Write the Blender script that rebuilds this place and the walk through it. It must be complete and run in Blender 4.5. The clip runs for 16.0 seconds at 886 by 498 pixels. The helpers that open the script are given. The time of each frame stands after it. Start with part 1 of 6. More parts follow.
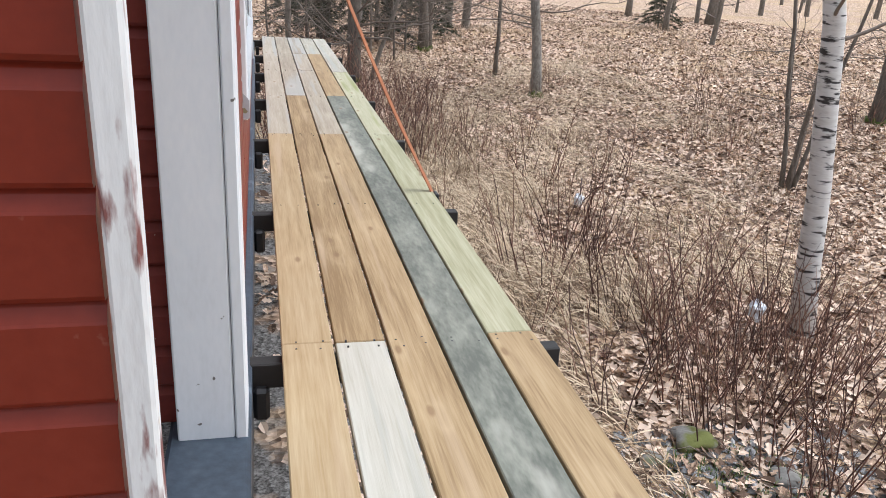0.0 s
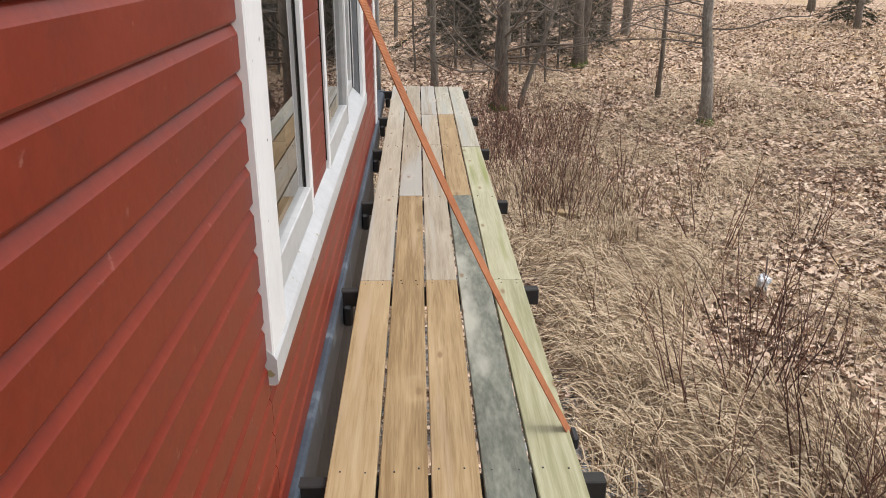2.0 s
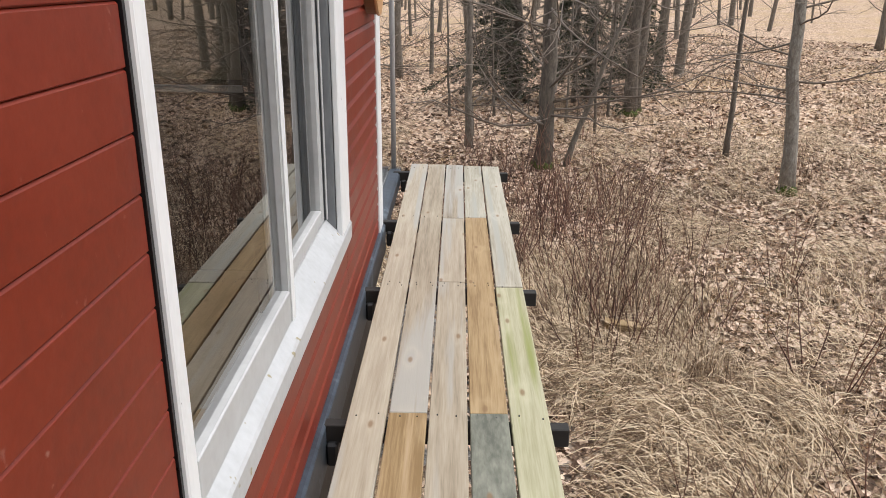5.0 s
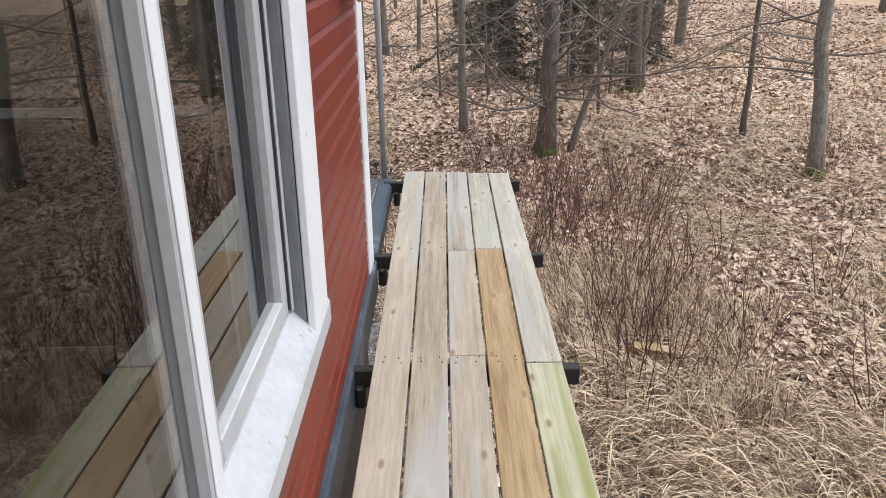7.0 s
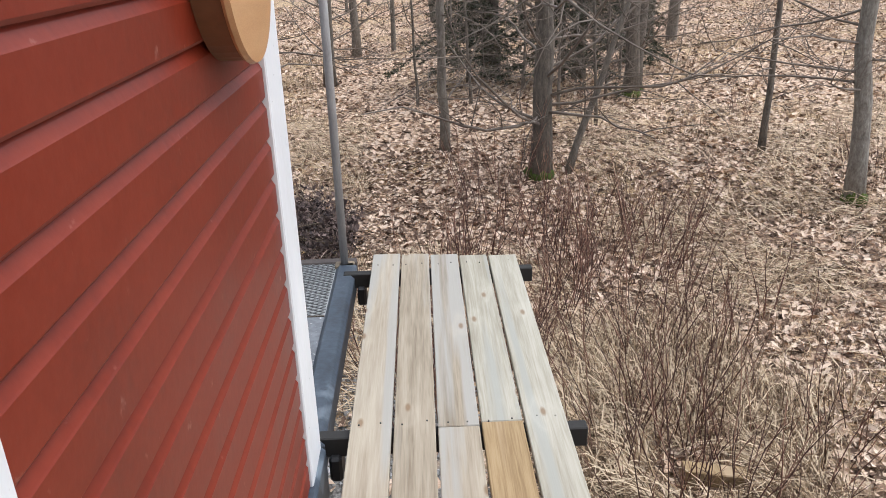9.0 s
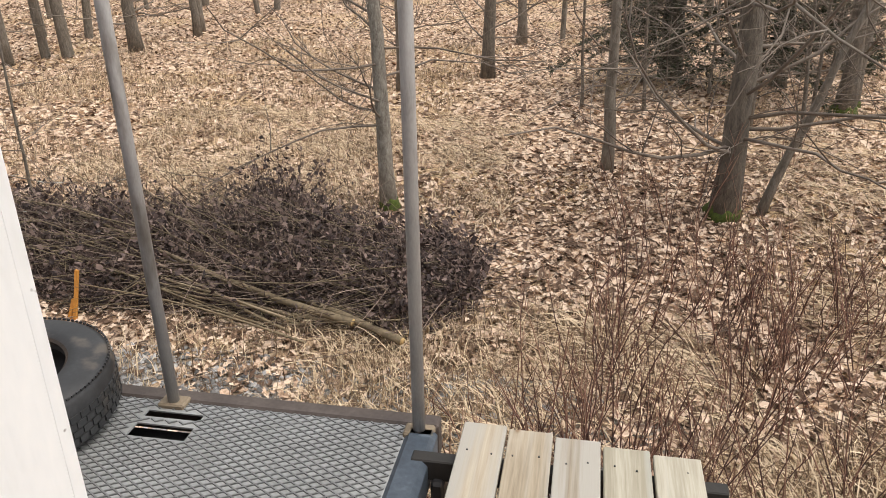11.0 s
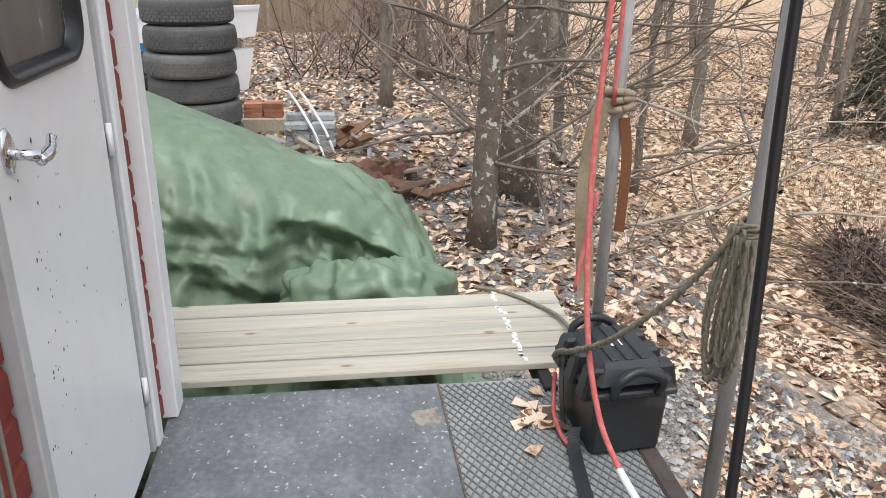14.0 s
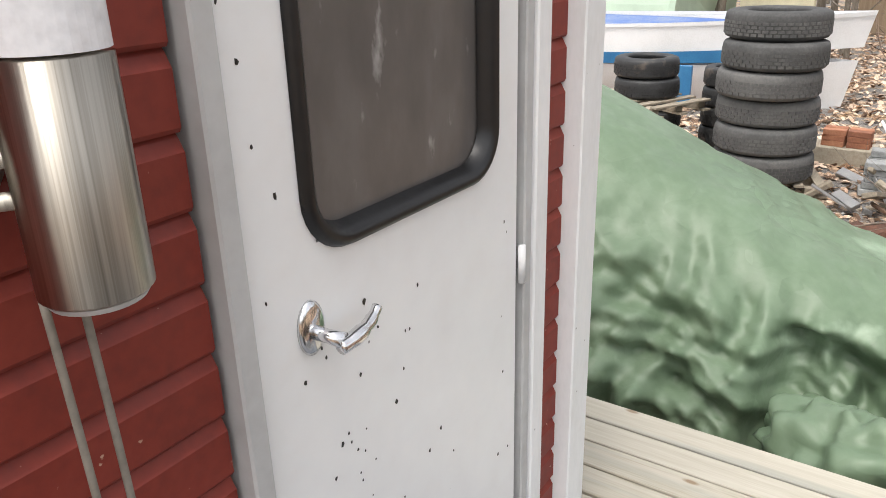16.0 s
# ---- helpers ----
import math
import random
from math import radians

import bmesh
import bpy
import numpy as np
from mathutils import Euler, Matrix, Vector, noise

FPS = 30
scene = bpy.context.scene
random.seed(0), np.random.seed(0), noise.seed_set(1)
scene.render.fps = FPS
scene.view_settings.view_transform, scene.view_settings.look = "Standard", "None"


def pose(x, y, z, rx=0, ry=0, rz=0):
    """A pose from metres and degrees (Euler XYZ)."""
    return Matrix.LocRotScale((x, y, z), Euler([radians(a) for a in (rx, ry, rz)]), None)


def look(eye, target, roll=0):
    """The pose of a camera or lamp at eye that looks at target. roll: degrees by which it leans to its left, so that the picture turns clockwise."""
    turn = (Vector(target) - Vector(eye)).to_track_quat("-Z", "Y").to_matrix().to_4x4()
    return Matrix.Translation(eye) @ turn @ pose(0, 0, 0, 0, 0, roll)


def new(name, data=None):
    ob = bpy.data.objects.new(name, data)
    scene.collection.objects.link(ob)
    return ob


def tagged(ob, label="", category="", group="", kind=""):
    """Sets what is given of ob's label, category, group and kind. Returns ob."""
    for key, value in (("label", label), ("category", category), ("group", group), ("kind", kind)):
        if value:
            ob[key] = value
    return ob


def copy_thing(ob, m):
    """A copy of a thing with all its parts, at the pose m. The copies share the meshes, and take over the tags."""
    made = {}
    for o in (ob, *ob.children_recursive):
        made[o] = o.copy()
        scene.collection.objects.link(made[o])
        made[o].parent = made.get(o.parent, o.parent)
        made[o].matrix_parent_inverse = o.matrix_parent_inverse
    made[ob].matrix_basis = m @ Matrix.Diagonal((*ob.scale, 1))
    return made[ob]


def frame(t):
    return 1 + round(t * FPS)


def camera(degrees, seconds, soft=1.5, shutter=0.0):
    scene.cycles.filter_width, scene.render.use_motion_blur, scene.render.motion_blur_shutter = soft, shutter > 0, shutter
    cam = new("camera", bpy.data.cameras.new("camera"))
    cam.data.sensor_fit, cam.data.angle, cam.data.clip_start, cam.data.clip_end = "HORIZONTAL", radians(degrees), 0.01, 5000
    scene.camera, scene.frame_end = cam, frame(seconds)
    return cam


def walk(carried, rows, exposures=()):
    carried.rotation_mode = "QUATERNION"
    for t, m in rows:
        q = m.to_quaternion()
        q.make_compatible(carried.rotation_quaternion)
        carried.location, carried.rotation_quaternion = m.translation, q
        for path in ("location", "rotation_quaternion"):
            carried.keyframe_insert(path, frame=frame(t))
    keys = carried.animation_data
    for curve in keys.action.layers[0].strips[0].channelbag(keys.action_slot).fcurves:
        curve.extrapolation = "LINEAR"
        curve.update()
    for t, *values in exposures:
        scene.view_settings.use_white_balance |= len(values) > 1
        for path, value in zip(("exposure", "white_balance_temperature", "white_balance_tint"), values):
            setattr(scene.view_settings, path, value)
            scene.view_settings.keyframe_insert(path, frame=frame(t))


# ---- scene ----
cam = camera(59.7, 16.0, soft=0.9)

PATH = [
    (0, (-0.036, -9.752, 1.031), (0.416, -7.937, 0.322), 3.6),
    (0.5, (0.054, -9.516, 1.246), (0.397, -7.691, 0.504), 2.7),
    (1, (0.125, -9.132, 1.272), (0.366, -7.295, 0.519), 2.1),
    (1.5, (0.193, -8.842, 1.362), (0.338, -6.993, 0.613), 1.2),
    (2, (0.274, -8.403, 1.417), (0.335, -6.542, 0.686), 0.2),
    (2.5, (0.3, -8.051, 1.465), (0.314, -6.181, 0.755), -0.3),
    (3, (0.318, -7.655, 1.491), (0.314, -5.779, 0.796), -0.8),
    (3.5, (0.367, -7.295, 1.495), (0.35, -5.414, 0.815), -0.5),
    (4, (0.399, -6.979, 1.507), (0.375, -5.094, 0.839), -0.0),
    (4.5, (0.395, -6.655, 1.516), (0.364, -4.769, 0.853), 0.6),
    (7, (0.295, -5.312, 1.525), (0.286, -3.453, 0.789), -0.8),
    (7.5, (0.26, -4.909, 1.526), (0.284, -3.052, 0.784), -1.5),
    (8, (0.269, -4.498, 1.527), (0.321, -2.638, 0.793), -1.8),
    (10.5, (0.333, -2.399, 1.555), (0.179, -0.57, 0.76), -1.3),
    (11, (0.346, -2.004, 1.525), (-0.006, -0.202, 0.732), -0.9),
    (11.5, (0.253, -1.731, 1.502), (-0.387, -0.012, 0.705), -0.3),
    (12, (0.074, -1.447, 1.501), (-0.913, 0.101, 0.707), -0.4),
    (12.5, (-0.094, -1.247, 1.494), (-1.432, 0.017, 0.711), -0.6),
    (13, (-0.219, -1.04, 1.495), (-1.85, -0.153, 0.753), -0.6),
    (13.5, (-0.337, -0.952, 1.493), (-2.116, -0.383, 0.777), 0.8),
    (14, (-0.642, -0.877, 1.504), (-2.488, -0.613, 0.781), 1.0),
    (14.5, (-0.894, -0.87, 1.599), (-2.735, -0.994, 0.829), 1.1),
    (15, (-1.097, -0.755, 1.686), (-2.874, -1.269, 0.925), 2.1),
    (15.5, (-1.267, -0.703, 1.708), (-2.946, -1.518, 0.989), 1.7),
    (16, (-1.436, -0.732, 1.674), (-2.962, -1.792, 0.934), -1.6),
]
walk(cam, [(t, look(eye, target, roll)) for t, eye, target, roll in PATH], [(0, 0.88, 5900, 10), (1.5, 0.75, 6350, 10), (2.5, 0.68, 6450, 10), (4.5, 0.7, 6450, 10), (7.5, 0.78, 6000, 10), (10.5, 0.78, 6100, 10), (11.2, 0.82, 7000, 10), (11.7, 0.95, 6500, 10), (12.3, 1.12, 5750, 10), (13.3, 0.9, 6100, 10), (14.5, 0.96, 6450, 10), (16, 1.12, 6700, 10)])

# ---- light: overcast daylight ----
world = bpy.data.worlds.new("overcast")
scene.world = world
world.use_nodes = True
wn = world.node_tree.nodes
sky = wn.new("ShaderNodeTexSky")
sky.sky_type = "NISHITA"
sky.sun_disc = False
sky.sun_elevation = radians(66)
sky.sun_rotation = radians(92)
sky.air_density = 1.0
sky.dust_density = 4.0
sky.ozone_density = 1.0
hsv = wn.new("ShaderNodeHueSaturation")
hsv.inputs["Saturation"].default_value = 0.25
world.node_tree.links.new(sky.outputs["Color"], hsv.inputs["Color"])
world.node_tree.links.new(hsv.outputs["Color"], wn["Background"].inputs["Color"])
wn["Background"].inputs["Strength"].default_value = 0.15
sun = new("sun", bpy.data.lights.new("sun", "SUN"))
sun.data.energy = 0.5
sun.data.angle = radians(30)
sun.data.color = (1.0, 0.96, 0.9)
sun.matrix_world = look((6.7, -0.3, 15), (0, 0, 0))


# ---- small builders ----
def smooth(v):
    v = min(1.0, max(0.0, v))
    return v * v * (3 - 2 * v)


def link_mesh(name, bm, material, parent=None, shade=False):
    me = bpy.data.meshes.new(name)
    bm.to_mesh(me)
    bm.free()
    if shade:
        me.shade_smooth()
    if material:
        me.materials.append(material)
    ob = new(name, me)
    if parent:
        ob.parent = parent
    return ob


def part(name, bm, material, parent, label="", shade=False):
    ob = link_mesh(name, bm, material, parent, shade)
    return tagged(ob, label) if label else ob


def thing(name, label, category, group="", kind="", at=None):
    ob = new(name)
    ob.empty_display_size = 0.1
    if at is not None:
        ob.matrix_world = at
    return tagged(ob, label, category, group, kind)


def box(bm, x0, x1, y0, y1, z0, z1, bevel=0.0, m=None):
    vs = [bm.verts.new((x, y, z)) for x in (x0, x1) for y in (y0, y1) for z in (z0, z1)]
    fs = [bm.faces.new([vs[i] for i in q]) for q in ((0, 1, 3, 2), (4, 6, 7, 5), (0, 4, 5, 1), (2, 3, 7, 6), (0, 2, 6, 4), (1, 5, 7, 3))]
    if bevel:
        es = list({e for f in fs for e in f.edges})
        out = bmesh.ops.bevel(bm, geom=es, offset=bevel, segments=1, affect="EDGES")
        vs = list({v for f in out["faces"] for v in f.verts} | {v for v in vs if v.is_valid})
    if m is not None:
        bmesh.ops.transform(bm, matrix=m, verts=[v for v in vs if v.is_valid])
    return vs


def new_box(*a, **k):
    bm = bmesh.new()
    box(bm, *a, **k)
    return bm


class Tubes:
    """Collects tapered tubes and small faces, to become one mesh."""

    def __init__(self):
        self.v, self.f = [], []

    def tube(self, pts, radii, sides=5, cap=True):
        pts = [Vector(p) for p in pts]
        base = len(self.v)
        n = len(pts)
        side = None
        for i, p in enumerate(pts):
            d = (pts[min(i + 1, n - 1)] - pts[max(i - 1, 0)])
            d = d.normalized() if d.length > 1e-9 else Vector((0, 0, 1))
            if side is None:
                side = d.orthogonal().normalized()
            else:
                side = side - d * side.dot(d)
                side = side.normalized() if side.length > 1e-6 else d.orthogonal().normalized()
            up = d.cross(side)
            r = radii[i] if hasattr(radii, "__len__") else radii
            for k in range(sides):
                a = 2 * math.pi * k / sides
                self.v.append(p + side * (r * math.cos(a)) + up * (r * math.sin(a)))
        for i in range(n - 1):
            for k in range(sides):
                a, b = base + i * sides + k, base + i * sides + (k + 1) % sides
                self.f.append((a, b, b + sides, a + sides))
        if cap:
            self.f.append(tuple(base + k for k in reversed(range(sides))))
            self.f.append(tuple(base + (n - 1) * sides + k for k in range(sides)))

    def face(self, *pts):
        base = len(self.v)
        self.v.extend(Vector(p) for p in pts)
        self.f.append(tuple(range(base, base + len(pts))))

    def make(self, name, material, parent=None, shade=True, label=""):
        me = bpy.data.meshes.new(name)
        me.from_pydata([tuple(v) for v in self.v], [], self.f)
        me.update()
        if shade:
            me.shade_smooth()
        me.materials.append(material)
        ob = new(name, me)
        if parent:
            ob.parent = parent
        return tagged(ob, label) if label else ob


def lathe(bm, profile, steps=32, m=None, closed=False):
    rings = []
    for k in range(steps):
        a = 2 * math.pi * k / steps
        rings.append([bm.verts.new((r * math.cos(a), r * math.sin(a), z)) for r, z in profile])
    n = len(profile)
    for k in range(steps):
        p, q = rings[k], rings[(k + 1) % steps]
        for i in range(n if closed else n - 1):
            j = (i + 1) % n
            bm.faces.new((p[i], q[i], q[j], p[j]))
    if m is not None:
        bmesh.ops.transform(bm, matrix=m, verts=[v for ring in rings for v in ring])


def curve_pts(keys, n=24):
    """A smooth line through a few points."""
    ks = [Vector(k) for k in keys]
    out = []
    for i in range(len(ks) - 1):
        a, b = ks[max(i - 1, 0)], ks[i]
        c, d = ks[i + 1], ks[min(i + 2, len(ks) - 1)]
        for s in range(n):
            t = s / n
            out.append(0.5 * (2 * b + (c - a) * t + (2 * a - 5 * b + 4 * c - d) * t * t + (3 * b - a - 3 * c + d) * t ** 3))
    out.append(ks[-1])
    return out


# ---- materials ----
def material(name, base, dark=None, light=None, scale=8.0, stretch=(1, 1, 1), rough=0.7, metal=0.0, bump=0.15, fine=60.0,
             spots=None, spot_size=30.0, spot_amount=0.62, per_object=0.0, per_island=False, bump_dist=0.01, rough_var=0.12, wear=None, wear_scale=6.0, wear_at=0.62):
    mt = bpy.data.materials.new(name)
    mt.use_nodes = True
    nt = mt.node_tree
    n, l = nt.nodes, nt.links
    bsdf = n["Principled BSDF"]
    bsdf.inputs["Metallic"].default_value = metal
    geo = n.new("ShaderNodeNewGeometry")
    info = n.new("ShaderNodeObjectInfo")
    mp = n.new("ShaderNodeMapping")
    mp.inputs["Scale"].default_value = stretch
    shift = n.new("ShaderNodeVectorMath")
    shift.operation = "MULTIPLY_ADD"
    comb = n.new("ShaderNodeCombineXYZ")
    for i in range(3):
        l.new(info.outputs["Random"], comb.inputs[i])
    l.new(comb.outputs[0], shift.inputs[0])
    shift.inputs[1].default_value = (13.0, 7.0, 29.0) if per_object else (0, 0, 0)
    l.new(geo.outputs["Position"], shift.inputs[2])
    l.new(shift.outputs[0], mp.inputs["Vector"])
    big = n.new("ShaderNodeTexNoise")
    big.inputs["Scale"].default_value = scale
    big.inputs["Detail"].default_value = 6
    big.inputs["Roughness"].default_value = 0.6
    small = n.new("ShaderNodeTexNoise")
    small.inputs["Scale"].default_value = fine
    small.inputs["Detail"].default_value = 4
    for t in (big, small):
        l.new(mp.outputs[0], t.inputs["Vector"])
    mixf = n.new("ShaderNodeMath")
    mixf.operation = "MULTIPLY_ADD"
    mixf.inputs[1].default_value = 0.65
    half = n.new("ShaderNodeMath")
    half.operation = "MULTIPLY"
    half.inputs[1].default_value = 0.35
    l.new(small.outputs["Fac"], half.inputs[0])
    l.new(big.outputs["Fac"], mixf.inputs[0])
    l.new(half.outputs[0], mixf.inputs[2])
    fac = mixf.outputs[0]
    if per_island or per_object:
        ad = n.new("ShaderNodeMath")
        ad.operation = "MULTIPLY_ADD"
        ad.inputs[1].default_value = 0.95 if per_island else per_object
        src = geo.outputs["Random Per Island"] if per_island else info.outputs["Random"]
        off = n.new("ShaderNodeMath")
        off.operation = "SUBTRACT"
        l.new(src, off.inputs[0])
        off.inputs[1].default_value = 0.5
        l.new(off.outputs[0], ad.inputs[0])
        l.new(fac, ad.inputs[2])
        fac = ad.outputs[0]
    ramp = n.new("ShaderNodeValToRGB")
    dark = dark or tuple(c * 0.72 for c in base)
    light = light or tuple(min(1, c * 1.2) for c in base)
    ramp.color_ramp.elements[0].position = 0.3
    ramp.color_ramp.elements[0].color = (*dark, 1)
    ramp.color_ramp.elements[1].position = 0.72
    ramp.color_ramp.elements[1].color = (*light, 1)
    mid = ramp.color_ramp.elements.new(0.5)
    mid.color = (*base, 1)
    l.new(fac, ramp.inputs["Fac"])
    col = ramp.outputs["Color"]
    for colour, size, lim, dims in ((spots, spot_size, spot_amount, 1), (wear, wear_scale, wear_at, 0)):
        if colour is None:
            continue
        tex = n.new("ShaderNodeTexNoise")
        tex.inputs["Scale"].default_value = size
        tex.inputs["Detail"].default_value = 2 if dims else 8
        l.new(geo.outputs["Position"] if dims else mp.outputs[0], tex.inputs["Vector"])
        cut = n.new("ShaderNodeMapRange")
        cut.inputs["From Min"].default_value = lim
        cut.inputs["From Max"].default_value = lim + 0.03 if dims else lim + 0.08
        l.new(tex.outputs["Fac"], cut.inputs["Value"])
        mx = n.new("ShaderNodeMix")
        mx.data_type = "RGBA"
        l.new(cut.outputs[0], mx.inputs["Factor"])
        l.new(col, mx.inputs["A"])
        mx.inputs["B"].default_value = (*colour, 1)
        col = mx.outputs["Result"]
    l.new(col, bsdf.inputs["Base Color"])
    rr = n.new("ShaderNodeMapRange")
    rr.inputs["To Min"].default_value = max(0.02, rough - rough_var)
    rr.inputs["To Max"].default_value = min(1, rough + rough_var)
    l.new(big.outputs["Fac"], rr.inputs["Value"])
    l.new(rr.outputs[0], bsdf.inputs["Roughness"])
    if bump:
        b = n.new("ShaderNodeBump")
        b.inputs["Strength"].default_value = bump
        b.inputs["Distance"].default_value = bump_dist
        l.new(mixf.outputs[0], b.inputs["Height"])
        l.new(b.outputs[0], bsdf.inputs["Normal"])
    return mt


def plank_wood(name, pale, mid, dark, knot=(0.2, 0.115, 0.05), stretch=(26, 1.1, 26), stain=None, stain_at=0.56):
    """Sawn softwood whose grain runs along y, with knots."""
    mt = material(name, mid, dark, pale, scale=1.6, stretch=stretch, rough=0.66, bump=0.3, fine=7.0, per_object=0.24, bump_dist=0.004, wear=stain, wear_scale=0.35, wear_at=stain_at)
    n, l = mt.node_tree.nodes, mt.node_tree.links
    bsdf = n["Principled BSDF"]
    src = bsdf.inputs["Base Color"].links[0].from_socket
    geo = n.new("ShaderNodeNewGeometry")
    mp = n.new("ShaderNodeMapping")
    mp.inputs["Scale"].default_value = (4.4, 1.7, 1.0)
    info = n.new("ShaderNodeObjectInfo")
    add = n.new("ShaderNodeVectorMath")
    l.new(geo.outputs["Position"], add.inputs[0])
    mul = n.new("ShaderNodeMath")
    mul.operation = "MULTIPLY"
    mul.inputs[1].default_value = 17.0
    l.new(info.outputs["Random"], mul.inputs[0])
    l.new(mul.outputs[0], add.inputs[1])
    l.new(add.outputs[0], mp.inputs["Vector"])
    vor = n.new("ShaderNodeTexVoronoi")
    vor.voronoi_dimensions = "2D"
    vor.inputs["Scale"].default_value = 1.0
    l.new(mp.outputs[0], vor.inputs["Vector"])
    cut = n.new("ShaderNodeMapRange")
    cut.inputs["From Min"].default_value = 0.055
    cut.inputs["From Max"].default_value = 0.025
    cut.inputs["To Max"].default_value = 0.75
    l.new(vor.outputs["Distance"], cut.inputs["Value"])
    swirl = n.new("ShaderNodeTexNoise")
    swirl.inputs["Scale"].default_value = 3.0
    l.new(mp.outputs[0], swirl.inputs["Vector"])
    off = n.new("ShaderNodeMath")
    off.operation = "MULTIPLY_ADD"
    off.inputs[1].default_value = 0.5
    l.new(swirl.outputs["Fac"], off.inputs[0])
    l.new(vor.outputs["Distance"], off.inputs[2])
    halo = n.new("ShaderNodeValToRGB")
    for k, (at, v) in enumerate(((0.22, 0.0), (0.36, 0.2), (0.44, 0.06), (0.56, 0.0))):
        e = halo.color_ramp.elements[k] if k < 2 else halo.color_ramp.elements.new(at)
        e.position, e.color = at, (v, v, v, 1)
    l.new(off.outputs[0], halo.inputs["Fac"])
    pale_mix = n.new("ShaderNodeMix")
    pale_mix.data_type = "RGBA"
    l.new(halo.outputs["Color"], pale_mix.inputs["Factor"])
    l.new(src, pale_mix.inputs["A"])
    pale_mix.inputs["B"].default_value = (*(min(0.75, c * 1.28) for c in pale), 1)
    src = pale_mix.outputs["Result"]
    mx = n.new("ShaderNodeMix")
    mx.data_type = "RGBA"
    l.new(cut.outputs[0], mx.inputs["Factor"])
    l.new(src, mx.inputs["A"])
    mx.inputs["B"].default_value = (*knot, 1)
    l.new(mx.outputs["Result"], bsdf.inputs["Base Color"])
    return mt


RED = material("red paint on boards", (0.175, 0.019, 0.006), (0.13, 0.014, 0.005), (0.21, 0.028, 0.011), scale=3, fine=45, rough=0.42, bump=0.3, bump_dist=0.004, wear=(0.30, 0.12, 0.09), wear_scale=26, wear_at=0.69)
RED.node_tree.nodes["Principled BSDF"].inputs["Specular IOR Level"].default_value = 0.34
RED_DARK = material("old red stain on boards", (0.19, 0.023, 0.013), (0.13, 0.016, 0.01), (0.23, 0.034, 0.02), scale=4, fine=50, rough=0.6, bump=0.3, bump_dist=0.004, spots=(0.45, 0.3, 0.22), spot_size=55, spot_amount=0.74)
WHITE = material("white paint on wood", (0.77, 0.78, 0.79), (0.70, 0.71, 0.71), (0.83, 0.83, 0.83), scale=2.5, stretch=(3, 3, 1), fine=30, rough=0.45, bump=0.12, bump_dist=0.003, spots=(0.16, 0.145, 0.13), spot_size=34, spot_amount=0.735)
PEELED = material("peeling white paint on wood", (0.72, 0.72, 0.70), (0.6, 0.58, 0.56), (0.8, 0.8, 0.78), scale=3, stretch=(5, 5, 1), fine=30, rough=0.6, bump=0.5, bump_dist=0.004, wear=(0.2, 0.07, 0.06), wear_scale=7, wear_at=0.55)
DOOR_PAINT = material("glossy off-white door paint", (0.81, 0.82, 0.825), (0.77, 0.77, 0.77), (0.85, 0.86, 0.86), scale=2, fine=14, rough=0.35, bump=0.05, spots=(0.04, 0.035, 0.03), spot_size=30, spot_amount=0.76)
SILL = material("white sill paint with moss stains", (0.47, 0.48, 0.49), (0.40, 0.41, 0.41), (0.54, 0.55, 0.56), scale=5, fine=40, rough=0.4, bump=0.1, spots=(0.28, 0.24, 0.13), spot_size=22, spot_amount=0.69)
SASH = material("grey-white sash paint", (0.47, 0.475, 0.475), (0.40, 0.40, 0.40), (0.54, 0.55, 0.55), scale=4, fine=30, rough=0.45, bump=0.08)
RUBBER = material("black rubber seal", (0.01, 0.01, 0.011), scale=20, rough=0.32, bump=0.1)
STEEL_BLUE = material("blue-grey painted steel frame", (0.045, 0.06, 0.08), (0.025, 0.03, 0.038), (0.08, 0.1, 0.125), scale=5, fine=40, rough=0.45, bump=0.15, wear=(0.14, 0.17, 0.2), wear_scale=5, wear_at=0.6)
BLACK_STEEL = material("black painted steel", (0.018, 0.018, 0.02), scale=10, rough=0.5, bump=0.15)
GALV = material("grey galvanised pipe", (0.36, 0.35, 0.34), (0.27, 0.26, 0.25), (0.45, 0.44, 0.43), scale=6, stretch=(4, 4, 1), rough=0.5, metal=0.15, bump=0.12, bump_dist=0.003, wear=(0.17, 0.15, 0.13), wear_scale=2.0, wear_at=0.6)
DECK_PALE = plank_wood("pale sawn planks", (0.44, 0.384, 0.3), (0.341, 0.285, 0.208), (0.2, 0.157, 0.103), stain=(0.36, 0.34, 0.30), stain_at=0.52)
DECK_WARM = plank_wood("warm yellow sawn planks", (0.453, 0.344, 0.203), (0.363, 0.253, 0.127), (0.219, 0.136, 0.0548), stain=(0.42, 0.305, 0.185), stain_at=0.56)
DECK_GREY = plank_wood("weathered grey-green planks", (0.34, 0.34, 0.28), (0.215, 0.22, 0.175), (0.10, 0.105, 0.082), stretch=(11, 3.2, 11), stain=(0.36, 0.35, 0.29), stain_at=0.57)
DECK_GREEN = plank_wood("pale green pressure-treated planks", (0.475, 0.455, 0.325), (0.395, 0.375, 0.245), (0.27, 0.26, 0.14), stain=(0.24, 0.26, 0.08), stain_at=0.6)
DECK_WHITE = plank_wood("pale whitish planks", (0.50, 0.475, 0.405), (0.425, 0.395, 0.32), (0.29, 0.262, 0.195), stain=(0.35, 0.345, 0.30), stain_at=0.54)
BEAM = material("black stained joists", (0.02, 0.018, 0.016), scale=12, rough=0.7)
